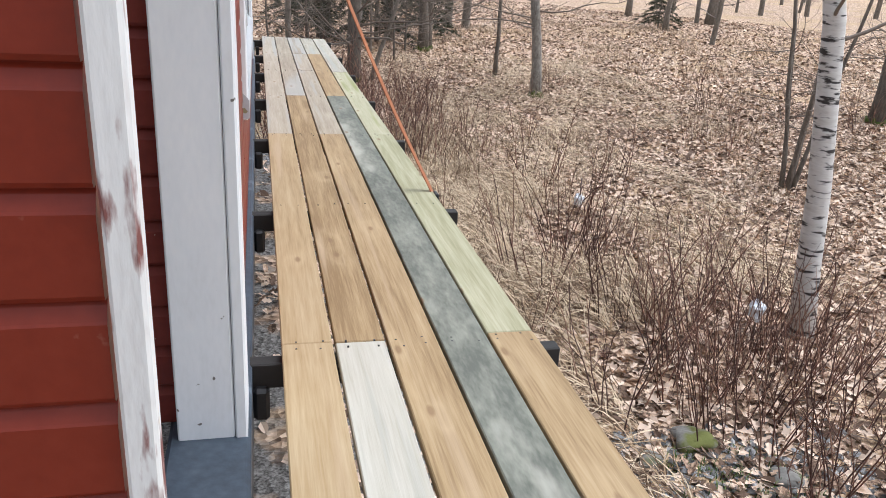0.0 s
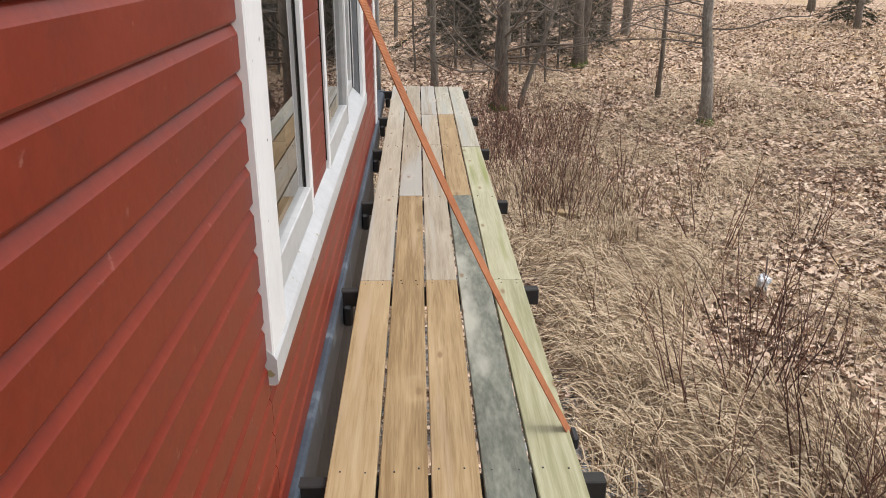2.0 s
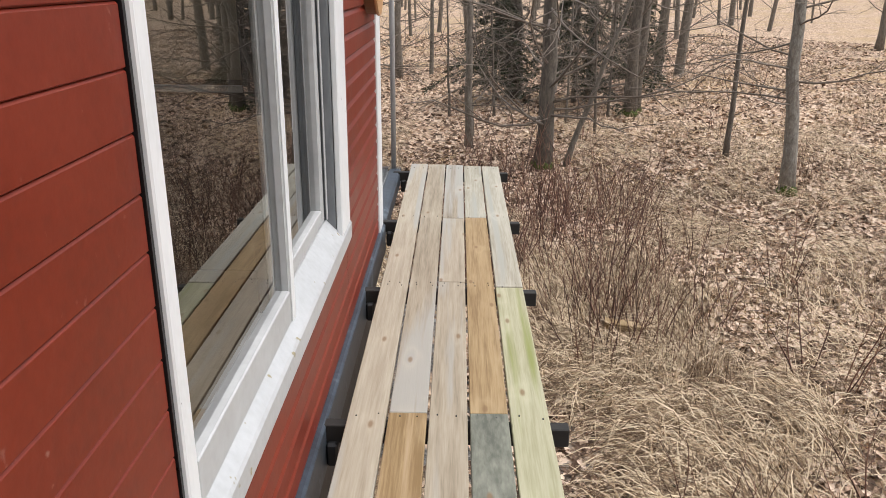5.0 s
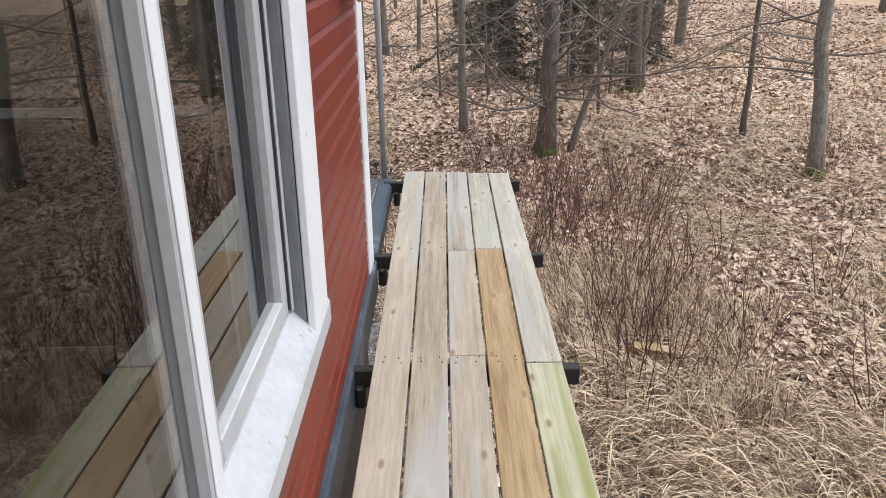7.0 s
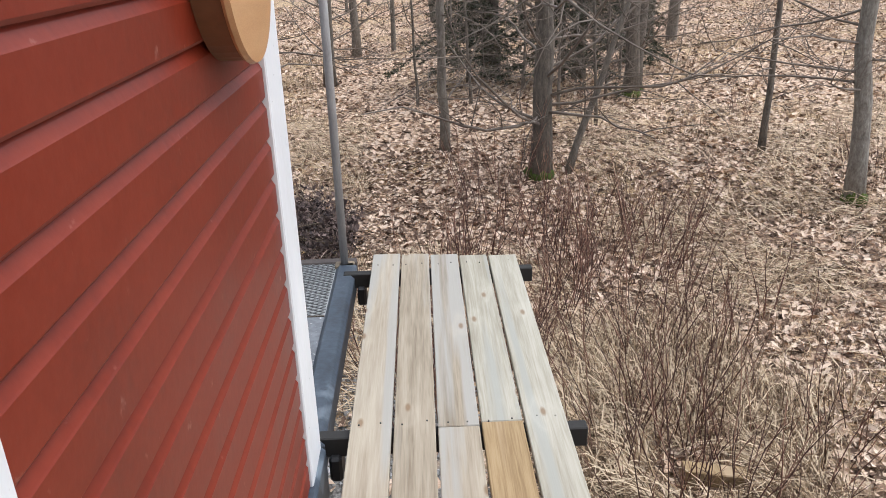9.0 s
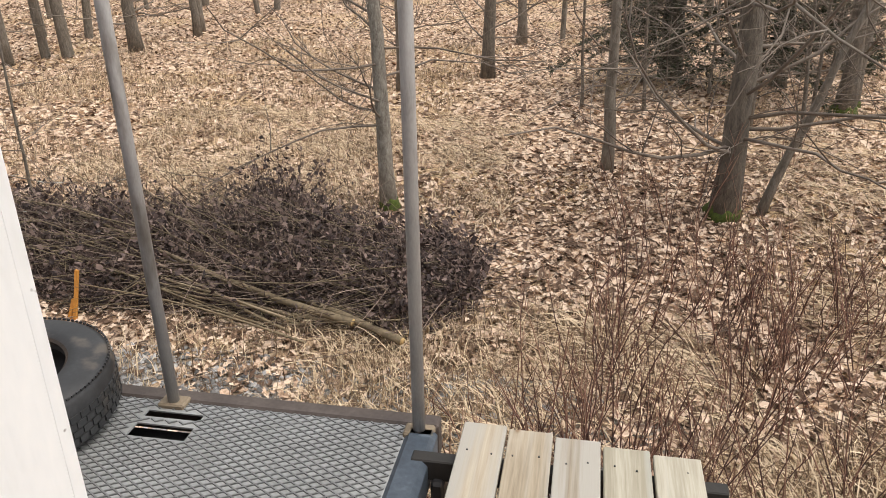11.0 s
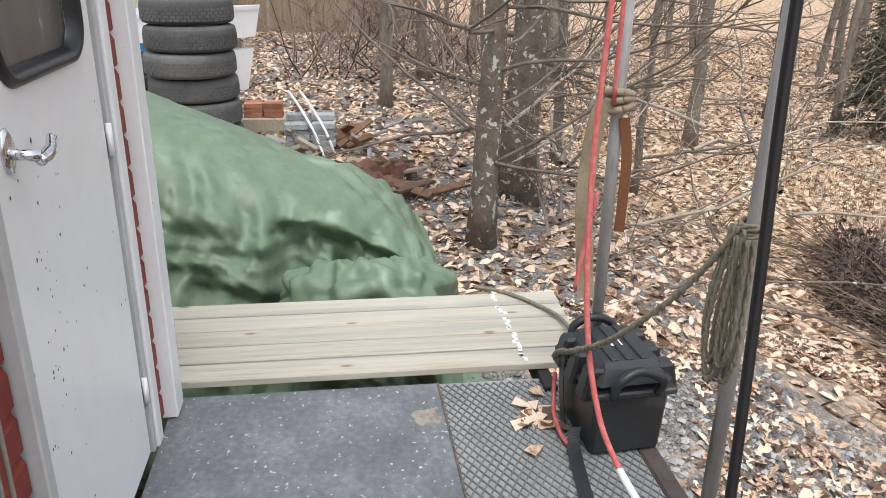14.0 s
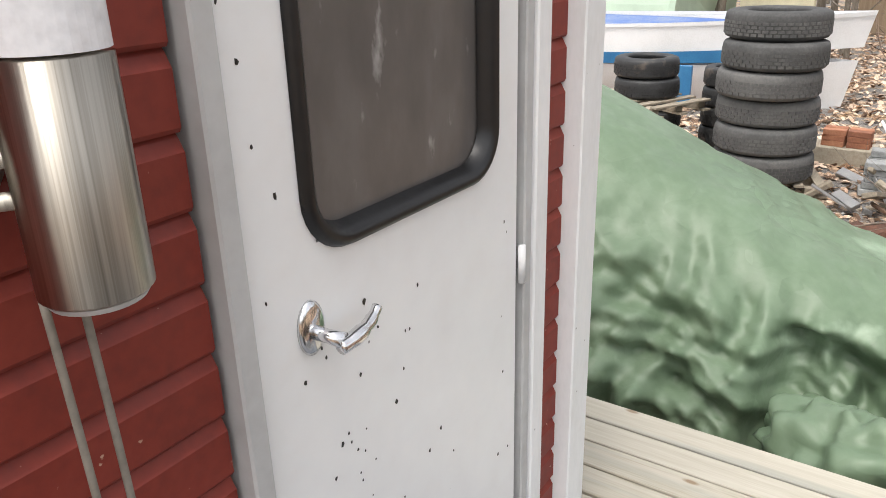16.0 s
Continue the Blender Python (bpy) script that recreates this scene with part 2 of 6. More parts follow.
def ground_material():
    """Leaf mould: leaf-sized flecks, straw patches and grey grit near the wagon's far end."""
    mt = bpy.data.materials.new("leaf mould and soil")
    mt.use_nodes = True
    n, l = mt.node_tree.nodes, mt.node_tree.links
    bsdf = n["Principled BSDF"]
    bsdf.inputs["Roughness"].default_value = 0.95
    geo = n.new("ShaderNodeNewGeometry")

    def tex(kind, scale, detail=4.0):
        t = n.new(kind)
        t.inputs["Scale"].default_value = scale
        if kind == "ShaderNodeTexNoise":
            t.inputs["Detail"].default_value = detail
        l.new(geo.outputs["Position"], t.inputs["Vector"])
        return t

    def ramp(src, stops):
        r = n.new("ShaderNodeValToRGB")
        r.color_ramp.elements[0].position, r.color_ramp.elements[0].color = stops[0][0], (*stops[0][1], 1)
        r.color_ramp.elements[1].position, r.color_ramp.elements[1].color = stops[-1][0], (*stops[-1][1], 1)
        for at, c in stops[1:-1]:
            r.color_ramp.elements.new(at).color = (*c, 1)
        l.new(src, r.inputs["Fac"])
        return r.outputs["Color"]

    def mix(fac, a, b):
        m = n.new("ShaderNodeMix")
        m.data_type = "RGBA"
        l.new(fac, m.inputs["Factor"])
        l.new(a, m.inputs["A"])
        l.new(b, m.inputs["B"])
        return m.outputs["Result"]

    def cut(src, lo, hi):
        m = n.new("ShaderNodeMapRange")
        m.inputs["From Min"].default_value, m.inputs["From Max"].default_value = lo, hi
        l.new(src, m.inputs["Value"])
        return m.outputs[0]

    cells = tex("ShaderNodeTexVoronoi", 17)
    sep = n.new("ShaderNodeSeparateColor")
    l.new(cells.outputs["Color"], sep.inputs["Color"])
    leaf = ramp(sep.outputs[0], ((0.0, (0.085, 0.05, 0.034)), (0.25, (0.30, 0.195, 0.125)), (0.6, (0.55, 0.385, 0.26)), (1.0, (0.78, 0.60, 0.45))))
    straw = ramp(tex("ShaderNodeTexNoise", 46, 5).outputs["Fac"], ((0.34, (0.10, 0.062, 0.034)), (0.5, (0.46, 0.315, 0.18)), (0.66, (0.78, 0.59, 0.375))))
    grit = ramp(tex("ShaderNodeTexNoise", 60, 4).outputs["Fac"], ((0.35, (0.08, 0.072, 0.065)), (0.65, (0.29, 0.275, 0.255))))
    patches = tex("ShaderNodeTexNoise", 0.5, 5)
    col = mix(cut(patches.outputs["Fac"], 0.48, 0.62), leaf, straw)
    xyz = n.new("ShaderNodeSeparateXYZ")
    l.new(geo.outputs["Position"], xyz.inputs[0])
    zone = n.new("ShaderNodeMath")
    zone.operation = "MULTIPLY"
    l.new(cut(xyz.outputs["Y"], 3.2, 2.2), zone.inputs[0])
    l.new(cut(xyz.outputs["X"], 1.6, 1.0), zone.inputs[1])
    speck = n.new("ShaderNodeMath")
    speck.operation = "MULTIPLY"
    l.new(zone.outputs[0], speck.inputs[0])
    l.new(cut(tex("ShaderNodeTexNoise", 2.6, 6).outputs["Fac"], 0.4, 0.52), speck.inputs[1])
    col = mix(speck.outputs[0], col, grit)
    l.new(col, bsdf.inputs["Base Color"])
    b = n.new("ShaderNodeBump")
    b.inputs["Strength"].default_value = 0.8
    b.inputs["Distance"].default_value = 0.04
    l.new(cells.outputs["Distance"], b.inputs["Height"])
    l.new(b.outputs[0], bsdf.inputs["Normal"])
    return mt


GROUND = ground_material()
BARK = material("grey-brown bark", (0.16, 0.135, 0.108), (0.075, 0.062, 0.05), (0.28, 0.25, 0.21), scale=9, stretch=(3, 3, 0.8), fine=45, rough=0.9, bump=0.9, bump_dist=0.02, per_object=0.2)
BARK_PALE = material("bark with pale lichen", (0.15, 0.12, 0.095), (0.07, 0.055, 0.045), (0.24, 0.2, 0.17), scale=9, fine=50, rough=0.9, bump=0.9, bump_dist=0.02, spots=(0.5, 0.5, 0.46), spot_size=16, spot_amount=0.6)
BARK_LICHEN = material("grey bark mottled with lichen", (0.24, 0.215, 0.18), (0.10, 0.085, 0.07), (0.40, 0.385, 0.34), scale=14, stretch=(2, 2, 0.8), fine=50, rough=0.9, bump=0.9, bump_dist=0.02)
PALE_TWIG = material("pale dead limbs", (0.37, 0.32, 0.26), (0.2, 0.17, 0.14), (0.52, 0.47, 0.40), scale=5, fine=40, rough=0.85, bump=0.2)
TWIG = material("bare twigs", (0.17, 0.138, 0.112), (0.09, 0.07, 0.058), (0.27, 0.23, 0.19), scale=3, rough=0.85, bump=0)
SHRUB = material("red-brown shrub stems", (0.19, 0.088, 0.06), (0.085, 0.04, 0.03), (0.36, 0.215, 0.145), scale=3, rough=0.8, bump=0, per_island=True)
MOSS = material("green moss", (0.06, 0.085, 0.012), (0.035, 0.05, 0.01), (0.1, 0.13, 0.02), scale=30, rough=1.0, bump=0.6)
LEAVES = material("dry fallen leaves", (0.51, 0.35, 0.24), (0.13, 0.078, 0.05), (0.74, 0.58, 0.45), scale=30, rough=0.8, bump=0, per_island=True)
STRAW = material("dry straw grass", (0.40, 0.28, 0.165), (0.13, 0.08, 0.045), (0.70, 0.56, 0.39), scale=5, rough=0.85, bump=0, per_island=True)

# ---- ground ----
def terrain(x, y):
    yard = smooth((-x - 3.0) / 2.2) * smooth((3.6 - y) / 3.2)
    rise = 0.28 * smooth((math.hypot(x - 1, y + 3) - 5) / 7) * smooth((x + 1) / 4)
    far = 0.016 * max(0.0, math.hypot(x, y) - 16)
    rough = 0.05 * noise.noise((x * 0.7, y * 0.7, 0)) + 0.1 * noise.noise((x * 0.18, y * 0.18, 5))
    return -1.6 + 0.78 * yard + rise + far + rough


def spaced(a, b, fine):
    out, v = [], a
    while v < b:
        out.append(v)
        d = max(0.0, max(-9 - v, v - 9))
        v += fine + d * 0.12
    return out + [b]


xs, ys = spaced(-260, 260, 0.28), spaced(-260, 260, 0.28)
bm = bmesh.new()
grid = [[bm.verts.new((x, y, terrain(x, y))) for y in ys] for x in xs]
for i in range(len(xs) - 1):
    for j in range(len(ys) - 1):
        bm.faces.new((grid[i][j], grid[i + 1][j], grid[i + 1][j + 1], grid[i][j + 1]))
tagged(link_mesh("ground", bm, GROUND, shade=True), "brown leaf-littered woodland ground with dry grass", "ground", kind="structure")

# ---- the red wooden wagon: walls ----
WX = -0.10          # outer face of the siding
Y0, Y1 = -8.12, -1.5  # end walls
XL = -3.16          # far side of the wagon
ZB, ZT = -0.03, 2.35
PITCH = 0.1


def siding_mesh(length, pitch, flush=False, thick=0.024):
    """One board along +x, standing in z, outer face at y=0, with a rounded lower lip and a recessed upper edge."""
    prof = [(-thick, 0), (-0.004, 0), (0, 0.006), (0, pitch - 0.024), (-0.002, pitch - 0.021), (-0.0095, pitch - 0.007), (-0.0125, pitch - 0.003), (-0.0135, pitch), (-thick, pitch)]
    if flush:
        prof = [(-thick, 0), (-0.004, 0), (0, 0.003), (0, pitch - 0.005), (-0.004, pitch - 0.001), (-thick, pitch - 0.001)]
    bm = bmesh.new()
    a = [bm.verts.new((0, y, z)) for y, z in prof]
    b = [bm.verts.new((length, y, z)) for y, z in prof]
    k = len(prof)
    for i in range(k):
        j = (i + 1) % k
        bm.faces.new((a[i], b[i], b[j], a[j]))
    bm.faces.new(list(reversed(a)))
    bm.faces.new(b)
    bmesh.ops.recalc_face_normals(bm, faces=bm.faces)
    me = bpy.data.meshes.new("board")
    bm.to_mesh(me)
    bm.free()
    return me


def clad(wall, origin, turn, length, z0, z1, mat, pitch=PITCH, flush=False):
    """Boards up a wall, each a piece; origin: the lower end of the outer face; turn: degrees about z."""
    me = siding_mesh(length, pitch, flush)
    me.materials.append(mat)
    z = z0
    while z < z1 - 0.02:
        ob = new("board", me)
        ob.parent = wall
        ob.matrix_world = pose(origin[0], origin[1], z, 0, 0, turn)
        z += pitch


INNER = material("raw inner boarding", (0.22, 0.175, 0.12), scale=4, rough=0.8)
IN = WX - 0.026
bm = bmesh.new()
box(bm, IN - 0.07, IN, Y0 + 0.03, -6.57, ZB, ZT)
box(bm, IN - 0.07, IN, -6.57, -3.16, ZB, 0.42)
box(bm, IN - 0.07, IN, -6.57, -3.16, 2.0, ZT)
box(bm, IN - 0.07, IN, -3.16, Y1 - 0.03, ZB, ZT)
wall_side = tagged(link_mesh("wall_side", bm, INNER), "red painted horizontal board wall of a wooden wagon", "wall", kind="structure")
clad(wall_side, (WX, -6.725), -90, -6.725 - (Y0 + 0.124), ZB, ZT, RED)
clad(wall_side, (WX, -3.1), -90, 3.622, ZB, 0.40, RED)
clad(wall_side, (WX, -1.727), -90, 3.098 - 1.727, ZB, ZT, RED)
wall_end_near = tagged(link_mesh("wall_end_near", new_box(XL + 0.03, WX - 0.03, Y0 + 0.03, Y0 + 0.1, ZB, ZT), INNER), "dark red board end wall of the wagon", "wall", kind="structure")
clad(wall_end_near, (WX - 0.1, Y0 + 0.006), 180, WX - 0.1 - XL, ZB, ZT, RED_DARK)
DX0, DX1 = -2.86, -2.04   # door opening in the far end wall
bm = bmesh.new()
box(bm, DX1 + 0.03, WX - 0.03, Y1 - 0.1, Y1 - 0.03, ZB, ZT)
box(bm, XL + 0.03, DX0 - 0.05, Y1 - 0.1, Y1 - 0.03, ZB, ZT)
box(bm, DX0 - 0.05, DX1 + 0.03, Y1 - 0.1, Y1 - 0.03, 2.02, ZT)
wall_end_far = tagged(link_mesh("wall_end_far", bm, INNER), "red board end wall of the wagon beside its door", "wall", kind="structure")
clad(wall_end_far, (DX1 + 0.03, Y1 - 0.006), 0, (WX - 0.06) - (DX1 + 0.03), ZB, ZT, RED_DARK)
clad(wall_end_far, (XL + 0.03, Y1 - 0.006), 0, (DX0 - 0.096) - (XL + 0.03), ZB, ZT, RED_DARK)
# Opening added in this unseen wall so that daylight brightens the inside.
bm = bmesh.new()
box(bm, XL, XL + 0.08, Y0 + 0.03, -5.0, ZB, ZT)
box(bm, XL, XL + 0.08, -2.6, Y1 - 0.03, ZB, ZT)
box(bm, XL, XL + 0.08, -5.0, -2.6, ZB, 0.3)
box(bm, XL, XL + 0.08, -5.0, -2.6, 2.3, ZT)
wall_back = tagged(link_mesh("wall_back", bm, RED), "red painted back wall of the wagon with an added opening for light", "wall", kind="structure")
tagged(link_mesh("floor_inside", new_box(XL + 0.08, IN - 0.07, Y0 + 0.1, Y1 - 0.1, -0.06, 0.0), INNER), "bare board floor inside the wagon", "floor", kind="structure")
tagged(link_mesh("ceiling", new_box(XL, WX - 0.03, Y0, Y1, ZT, ZT + 0.06), INNER), "board ceiling of the wagon", "ceiling", kind="structure")
tagged(link_mesh("roof", new_box(XL - 0.05, WX + 0.06, Y0 - 0.06, Y1 + 0.04, ZT + 0.064, ZT + 0.12), BLACK_STEEL), "dark roof of the wagon", "roof", kind="structure")
# steel under-frame rail
tagged(link_mesh("frame_rail", new_box(-0.26, -0.075, -9.6, Y1 - 0.02, -0.22, -0.03, bevel=0.01), STEEL_BLUE), "blue-grey painted steel rail under the wagon wall", "rail", kind="structure")


# Black board added below the rail to darken the gap beside the walkway.
tagged(link_mesh("chassis_side", new_box(-0.2, -0.14, -9.4, Y1 - 0.1, -1.15, -0.225), BLACK_STEEL), "black board added below the wagon wall to darken the gap", "chassis", kind="structure")


def trim(name, *a, mat=None, label="white painted corner board"):
    return tagged(link_mesh(name, new_box(*a, bevel=0.004), mat or WHITE), label, "trim", kind="structure")


trim("trim_corner_far", -0.15, -0.09, -1.724, -1.522, -0.05, ZT)
trim("trim_corner_far_end", -0.22, -0.098, -1.52, -1.497, -0.05, ZT)
trim("trim_post_front", -0.236, -0.1105, -8.19, -8.116, -0.04, ZT, label="wide white painted corner post of the wagon")
trim("trim_post_side", -0.109, -0.082, -8.194, -8.0, -0.045, ZT, label="white painted side board of the corner post")

# ---- windows ----
GLASS = bpy.data.materials.new("window glass")
GLASS.use_nodes = True
gn, gl = GLASS.node_tree.nodes, GLASS.node_tree.links
gn.remove(gn["Principled BSDF"])
tr, gs, fr, mxs = (gn.new(k) for k in ("ShaderNodeBsdfTransparent", "ShaderNodeBsdfGlossy", "ShaderNodeFresnel", "ShaderNodeMixShader"))
tr.inputs["Color"].default_value = (0.9, 0.91, 0.9, 1)
gs.inputs["Roughness"].default_value = 0.01
fr.inputs["IOR"].default_value = 1.52
# both faces of the pane: 2R / (1 + R)
doubled, denominator, reflectance = (gn.new("ShaderNodeMath") for _ in range(3))
doubled.operation, denominator.operation, reflectance.operation = "MULTIPLY", "MULTIPLY_ADD", "DIVIDE"
doubled.inputs[1].default_value = 2.0
denominator.inputs[1].default_value, denominator.inputs[2].default_value = 1.0, 1.0
gl.new(fr.outputs[0], doubled.inputs[0])
gl.new(fr.outputs[0], denominator.inputs[0])
gl.new(doubled.outputs[0], reflectance.inputs[0])
gl.new(denominator.outputs[0], reflectance.inputs[1])
gl.new(reflectance.outputs[0], mxs.inputs[0])
gl.new(tr.outputs[0], mxs.inputs[1])
gl.new(gs.outputs[0], mxs.inputs[2])
gl.new(mxs.outputs[0], gn["Material Output"].inputs["Surface"])

TRACK = material("dark grey window track", (0.16, 0.17, 0.18), (0.1, 0.105, 0.11), (0.24, 0.25, 0.26), scale=4, stretch=(1, 1, 0.3), rough=0.5, bump=0.05)
ZS, ZW = 0.56, 1.96   # glass from sill to head
GX = -0.175


def window(name, y0, y1, label, st=0.055, st0=0.06, GX=-0.175, low=0.0, grey=False):
    w = thing(name, label, "window", kind="structure")
    for a, b, c, d, nm in ((y0, y0 + st0, ZS - low, ZW, "stile"), (y1 - st, y1, ZS - low, ZW, "stile"), (y0 + st0, y1 - st, ZS - low, ZS + 0.06, "bottom_rail"), (y0 + st0, y1 - st, ZW - 0.06, ZW, "top_rail")):
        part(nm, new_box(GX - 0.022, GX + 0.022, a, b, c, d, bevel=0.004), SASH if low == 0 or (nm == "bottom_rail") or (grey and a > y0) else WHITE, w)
    # Brighter front and greyer side of this stile are put into its colours.
    if grey:
        part("bead", new_box(GX + 0.0225, GX + 0.026, y1 - 0.042, y1 + 0.002, ZS - low, ZW, bevel=0.001), WHITE, w, "thin white strip added over the stile's front")
    if low:
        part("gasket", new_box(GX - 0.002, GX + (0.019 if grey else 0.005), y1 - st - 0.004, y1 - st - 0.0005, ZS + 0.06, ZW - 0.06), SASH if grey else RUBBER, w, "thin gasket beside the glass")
    bm = bmesh.new()
    bm.faces.new([bm.verts.new((GX - 0.001, y, z)) for y, z in ((y0 + 0.02, ZS + 0.03), (y1 - 0.02, ZS + 0.03), (y1 - 0.02, ZW - 0.03), (y0 + 0.02, ZW - 0.03))])
    pane = part("pane", bm, GLASS, w, "clear window glass")
    pane.visible_shadow = False
    for yy in (y0 - 0.012, y1 + 0.002):
        part("seal", new_box(GX - 0.02, GX + 0.012, yy, yy + 0.01, ZS, ZW), RUBBER, w, "dark rubber seal")
    return w


window("window_1", -6.52, -5.7, "white framed window beside a red panel", 0.056, 0.03, -0.13, 0.045)
window("window_2", -5.16, -4.19, "white framed window sash with an open view inside", 0.048, 0.055, -0.13, 0.045, True)
window("window_3", -4.26, -3.35, "white framed window sash next to the wall corner", 0.055, 0.224)
# casing and sill
trim("trim_window_left", -0.125, -0.082, -6.735, -6.545, 0.40, 2.06, label="white window casing with flaking edge")
trim("trim_window_jamb_left", -0.2, -0.128, -6.57, -6.535, 0.46, 2.0, label="white window reveal board")
trim("trim_window_right", -0.106, -0.082, -3.325, -3.1, 0.40, 2.06, label="white window casing with nail heads")
trim("trim_window_jamb_right", -0.2, -0.109, -3.325, -3.24, 0.50, 2.0, label="dark grey window track", mat=TRACK)
trim("trim_window_head", -0.125, -0.082, -6.735, -3.1, 2.063, 2.2, label="white window head casing")
bm = bmesh.new()
prof = [(-0.2, 0.44), (-0.2, ZS - 0.003), (-0.15, ZS - 0.003), (-0.082, 0.485), (-0.076, 0.475), (-0.076, 0.41), (-0.082, 0.405)]
a = [bm.verts.new((x, -6.738, z)) for x, z in prof]
b = [bm.verts.new((x, -3.095, z)) for x, z in prof]
for i in range(len(prof)):
    j = (i + 1) % len(prof)
    bm.faces.new((a[i], b[i], b[j], a[j]))
bm.faces.new(list(reversed(a)))
bm.faces.new(b)
bmesh.ops.recalc_face_normals(bm, faces=bm.faces)
tagged(link_mesh("window_sill", bm, SILL), "long sloping white window sill with moss stains", "sill", kind="structure")
for i, xx in enumerate((-0.186, -0.165, -0.144)):
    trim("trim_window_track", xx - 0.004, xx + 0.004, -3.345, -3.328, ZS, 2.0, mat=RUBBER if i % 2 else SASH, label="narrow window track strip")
panel = tagged(link_mesh("wall_panel", new_box(-0.2, -0.146, -5.68, -5.175, ZS - 0.01, 2.0), INNER), "red board panel between the windows", "wall", kind="structure")
clad(panel, (-0.122, -5.178), -90, 0.498, 0.48, 2.0, RED, 0.1, True)

# ---- plank walkway ----
deck = thing("floor_walkway", "raised walkway of five sawn planks on black joists", "walkway", kind="structure")
W = 0.149
JOINTS = {0: (-12.2, -7.81, -5.18, 0.075), 1: (-12.0, -7.81, -3.9, 0.06), 2: (-11.5, -5.18, -2.61, -1.48, 0.04), 3: (-12.4, -3.9, -1.46, 0.02), 4: (-12.0, -7.8, -5.18, -2.67, 0.0)}
TONES = {0: (DECK_WARM, DECK_WARM, DECK_PALE), 1: (DECK_WHITE, DECK_WARM, DECK_PALE), 2: (DECK_WARM, DECK_PALE, DECK_PALE, DECK_PALE), 3: (DECK_GREY, DECK_WARM, DECK_WHITE), 4: (DECK_WARM, DECK_GREEN, DECK_GREEN, DECK_WHITE)}
for i in range(5):
    js = JOINTS[i]
    for k in range(len(js) - 1):
        dz = random.uniform(-0.003, 0.002)
        part("plank", new_box(i * W + 0.0045, (i + 1) * W - 0.0045, js[k] + 0.0015, js[k + 1] - 0.0015, -0.028 + dz, dz, bevel=0.003), TONES[i][k], deck)
for y in (-11.6, -10.4, -9.15, -7.83, -6.55, -5.2, -3.92, -2.64, -1.45, -0.08):
    part("joist", new_box(-0.14, 0.815, y - 0.025, y + 0.025, -0.11, -0.034, bevel=0.004), BEAM, deck, "black stained joist")
    part("bracket", new_box(-0.074, -0.03, y - 0.05, y + 0.05, -0.2, -0.1, bevel=0.01), BLACK_STEEL, deck)

bm = bmesh.new()
for y in (-10.4, -9.15, -7.83, -6.55, -5.2, -3.92, -2.64, -1.45, -0.08):
    for i in range(5):
        for q in (0.035, 0.112):
            for dy in ((-0.02, 0.02) if y in (-7.83, -5.2, -2.64) else (0.0,)):
                px, py = i * W + q + random.uniform(-0.012, 0.012), y + dy + random.uniform(-0.01, 0.01)
                box(bm, px - 0.0026, px + 0.0026, py - 0.0026, py + 0.0026, -0.006, 0.0015 + random.uniform(0, 0.001))
tagged(part("screws", bm, BLACK_STEEL, deck), "dark screw heads", kind="stuff")
deck2 = thing("floor_walkway_back", "pale plank walkway along the other side of the wagon", "walkway", kind="structure")
for i in range(5):
    x = -3.225 - i * 0.134
    part("plank", new_box(x - 0.125, x, -8.0, 0.11 + random.uniform(-.02, .02), -0.03, 0.0 + random.uniform(-0.002, 0.002), bevel=0.003), DECK_WHITE, deck2)
for y in (-7, -5.4, -3.6, -1.9, -0.1):
    part("joist", new_box(-3.95, -3.1, y - 0.025, y + 0.025, -0.11, -0.034, bevel=0.004), BEAM, deck2)

# ---- end platform of the wagon ----
PLATE = material("dark worn platform paint", (0.14, 0.15, 0.165), (0.085, 0.092, 0.1), (0.24, 0.255, 0.27), scale=5, fine=40, rough=0.45, bump=0.12, spots=(0.5, 0.5, 0.48), spot_size=55, spot_amount=0.675)
GRATE = material("grey expanded metal", (0.17, 0.175, 0.175), (0.12, 0.12, 0.12), (0.24, 0.245, 0.24), scale=4, fine=40, rough=0.5, metal=0.3, bump=0.1)
GRATE_BED = material("grimy plate under the mesh", (0.27, 0.28, 0.28), (0.18, 0.185, 0.18), (0.36, 0.37, 0.37), scale=5, fine=50, rough=0.6, bump=0.1)
platform = thing("floor_platform", "steel end platform with mesh plate and smooth plate", "platform", kind="structure")
PZ = -0.05
part("smooth_plate", new_box(XL - 0.04, -0.19, Y1 + 0.002, -0.525, PZ - 0.05, PZ, bevel=0.003), PLATE, platform, "smooth dark grey plate with white paint specks")
xe = [XL - 0.04, -1.93, -1.54, -1.115, -0.905, -0.19]
HOLES = {(1, 2), (3, 1), (3, 3)}
ye = [-0.523, -0.115, -0.045, -0.005, 0.03, 0.09]
for i in range(5):
    for j in range(5):
        if (i == 1 and j > 1) or (i == 3 and j in (1, 3)):
            continue
        part("bed_plate", new_box(xe[i], xe[i + 1], ye[j], ye[j + 1], PZ - 0.012, PZ - 0.006), GRATE_BED, platform)
tb = Tubes()
k = -4.0
def in_hole(x, y):
    return (xe[1] < x < xe[2] and ye[2] < y) or (xe[3] < x < xe[4] and (ye[1] < y < ye[2] or ye[3] < y < ye[4]))
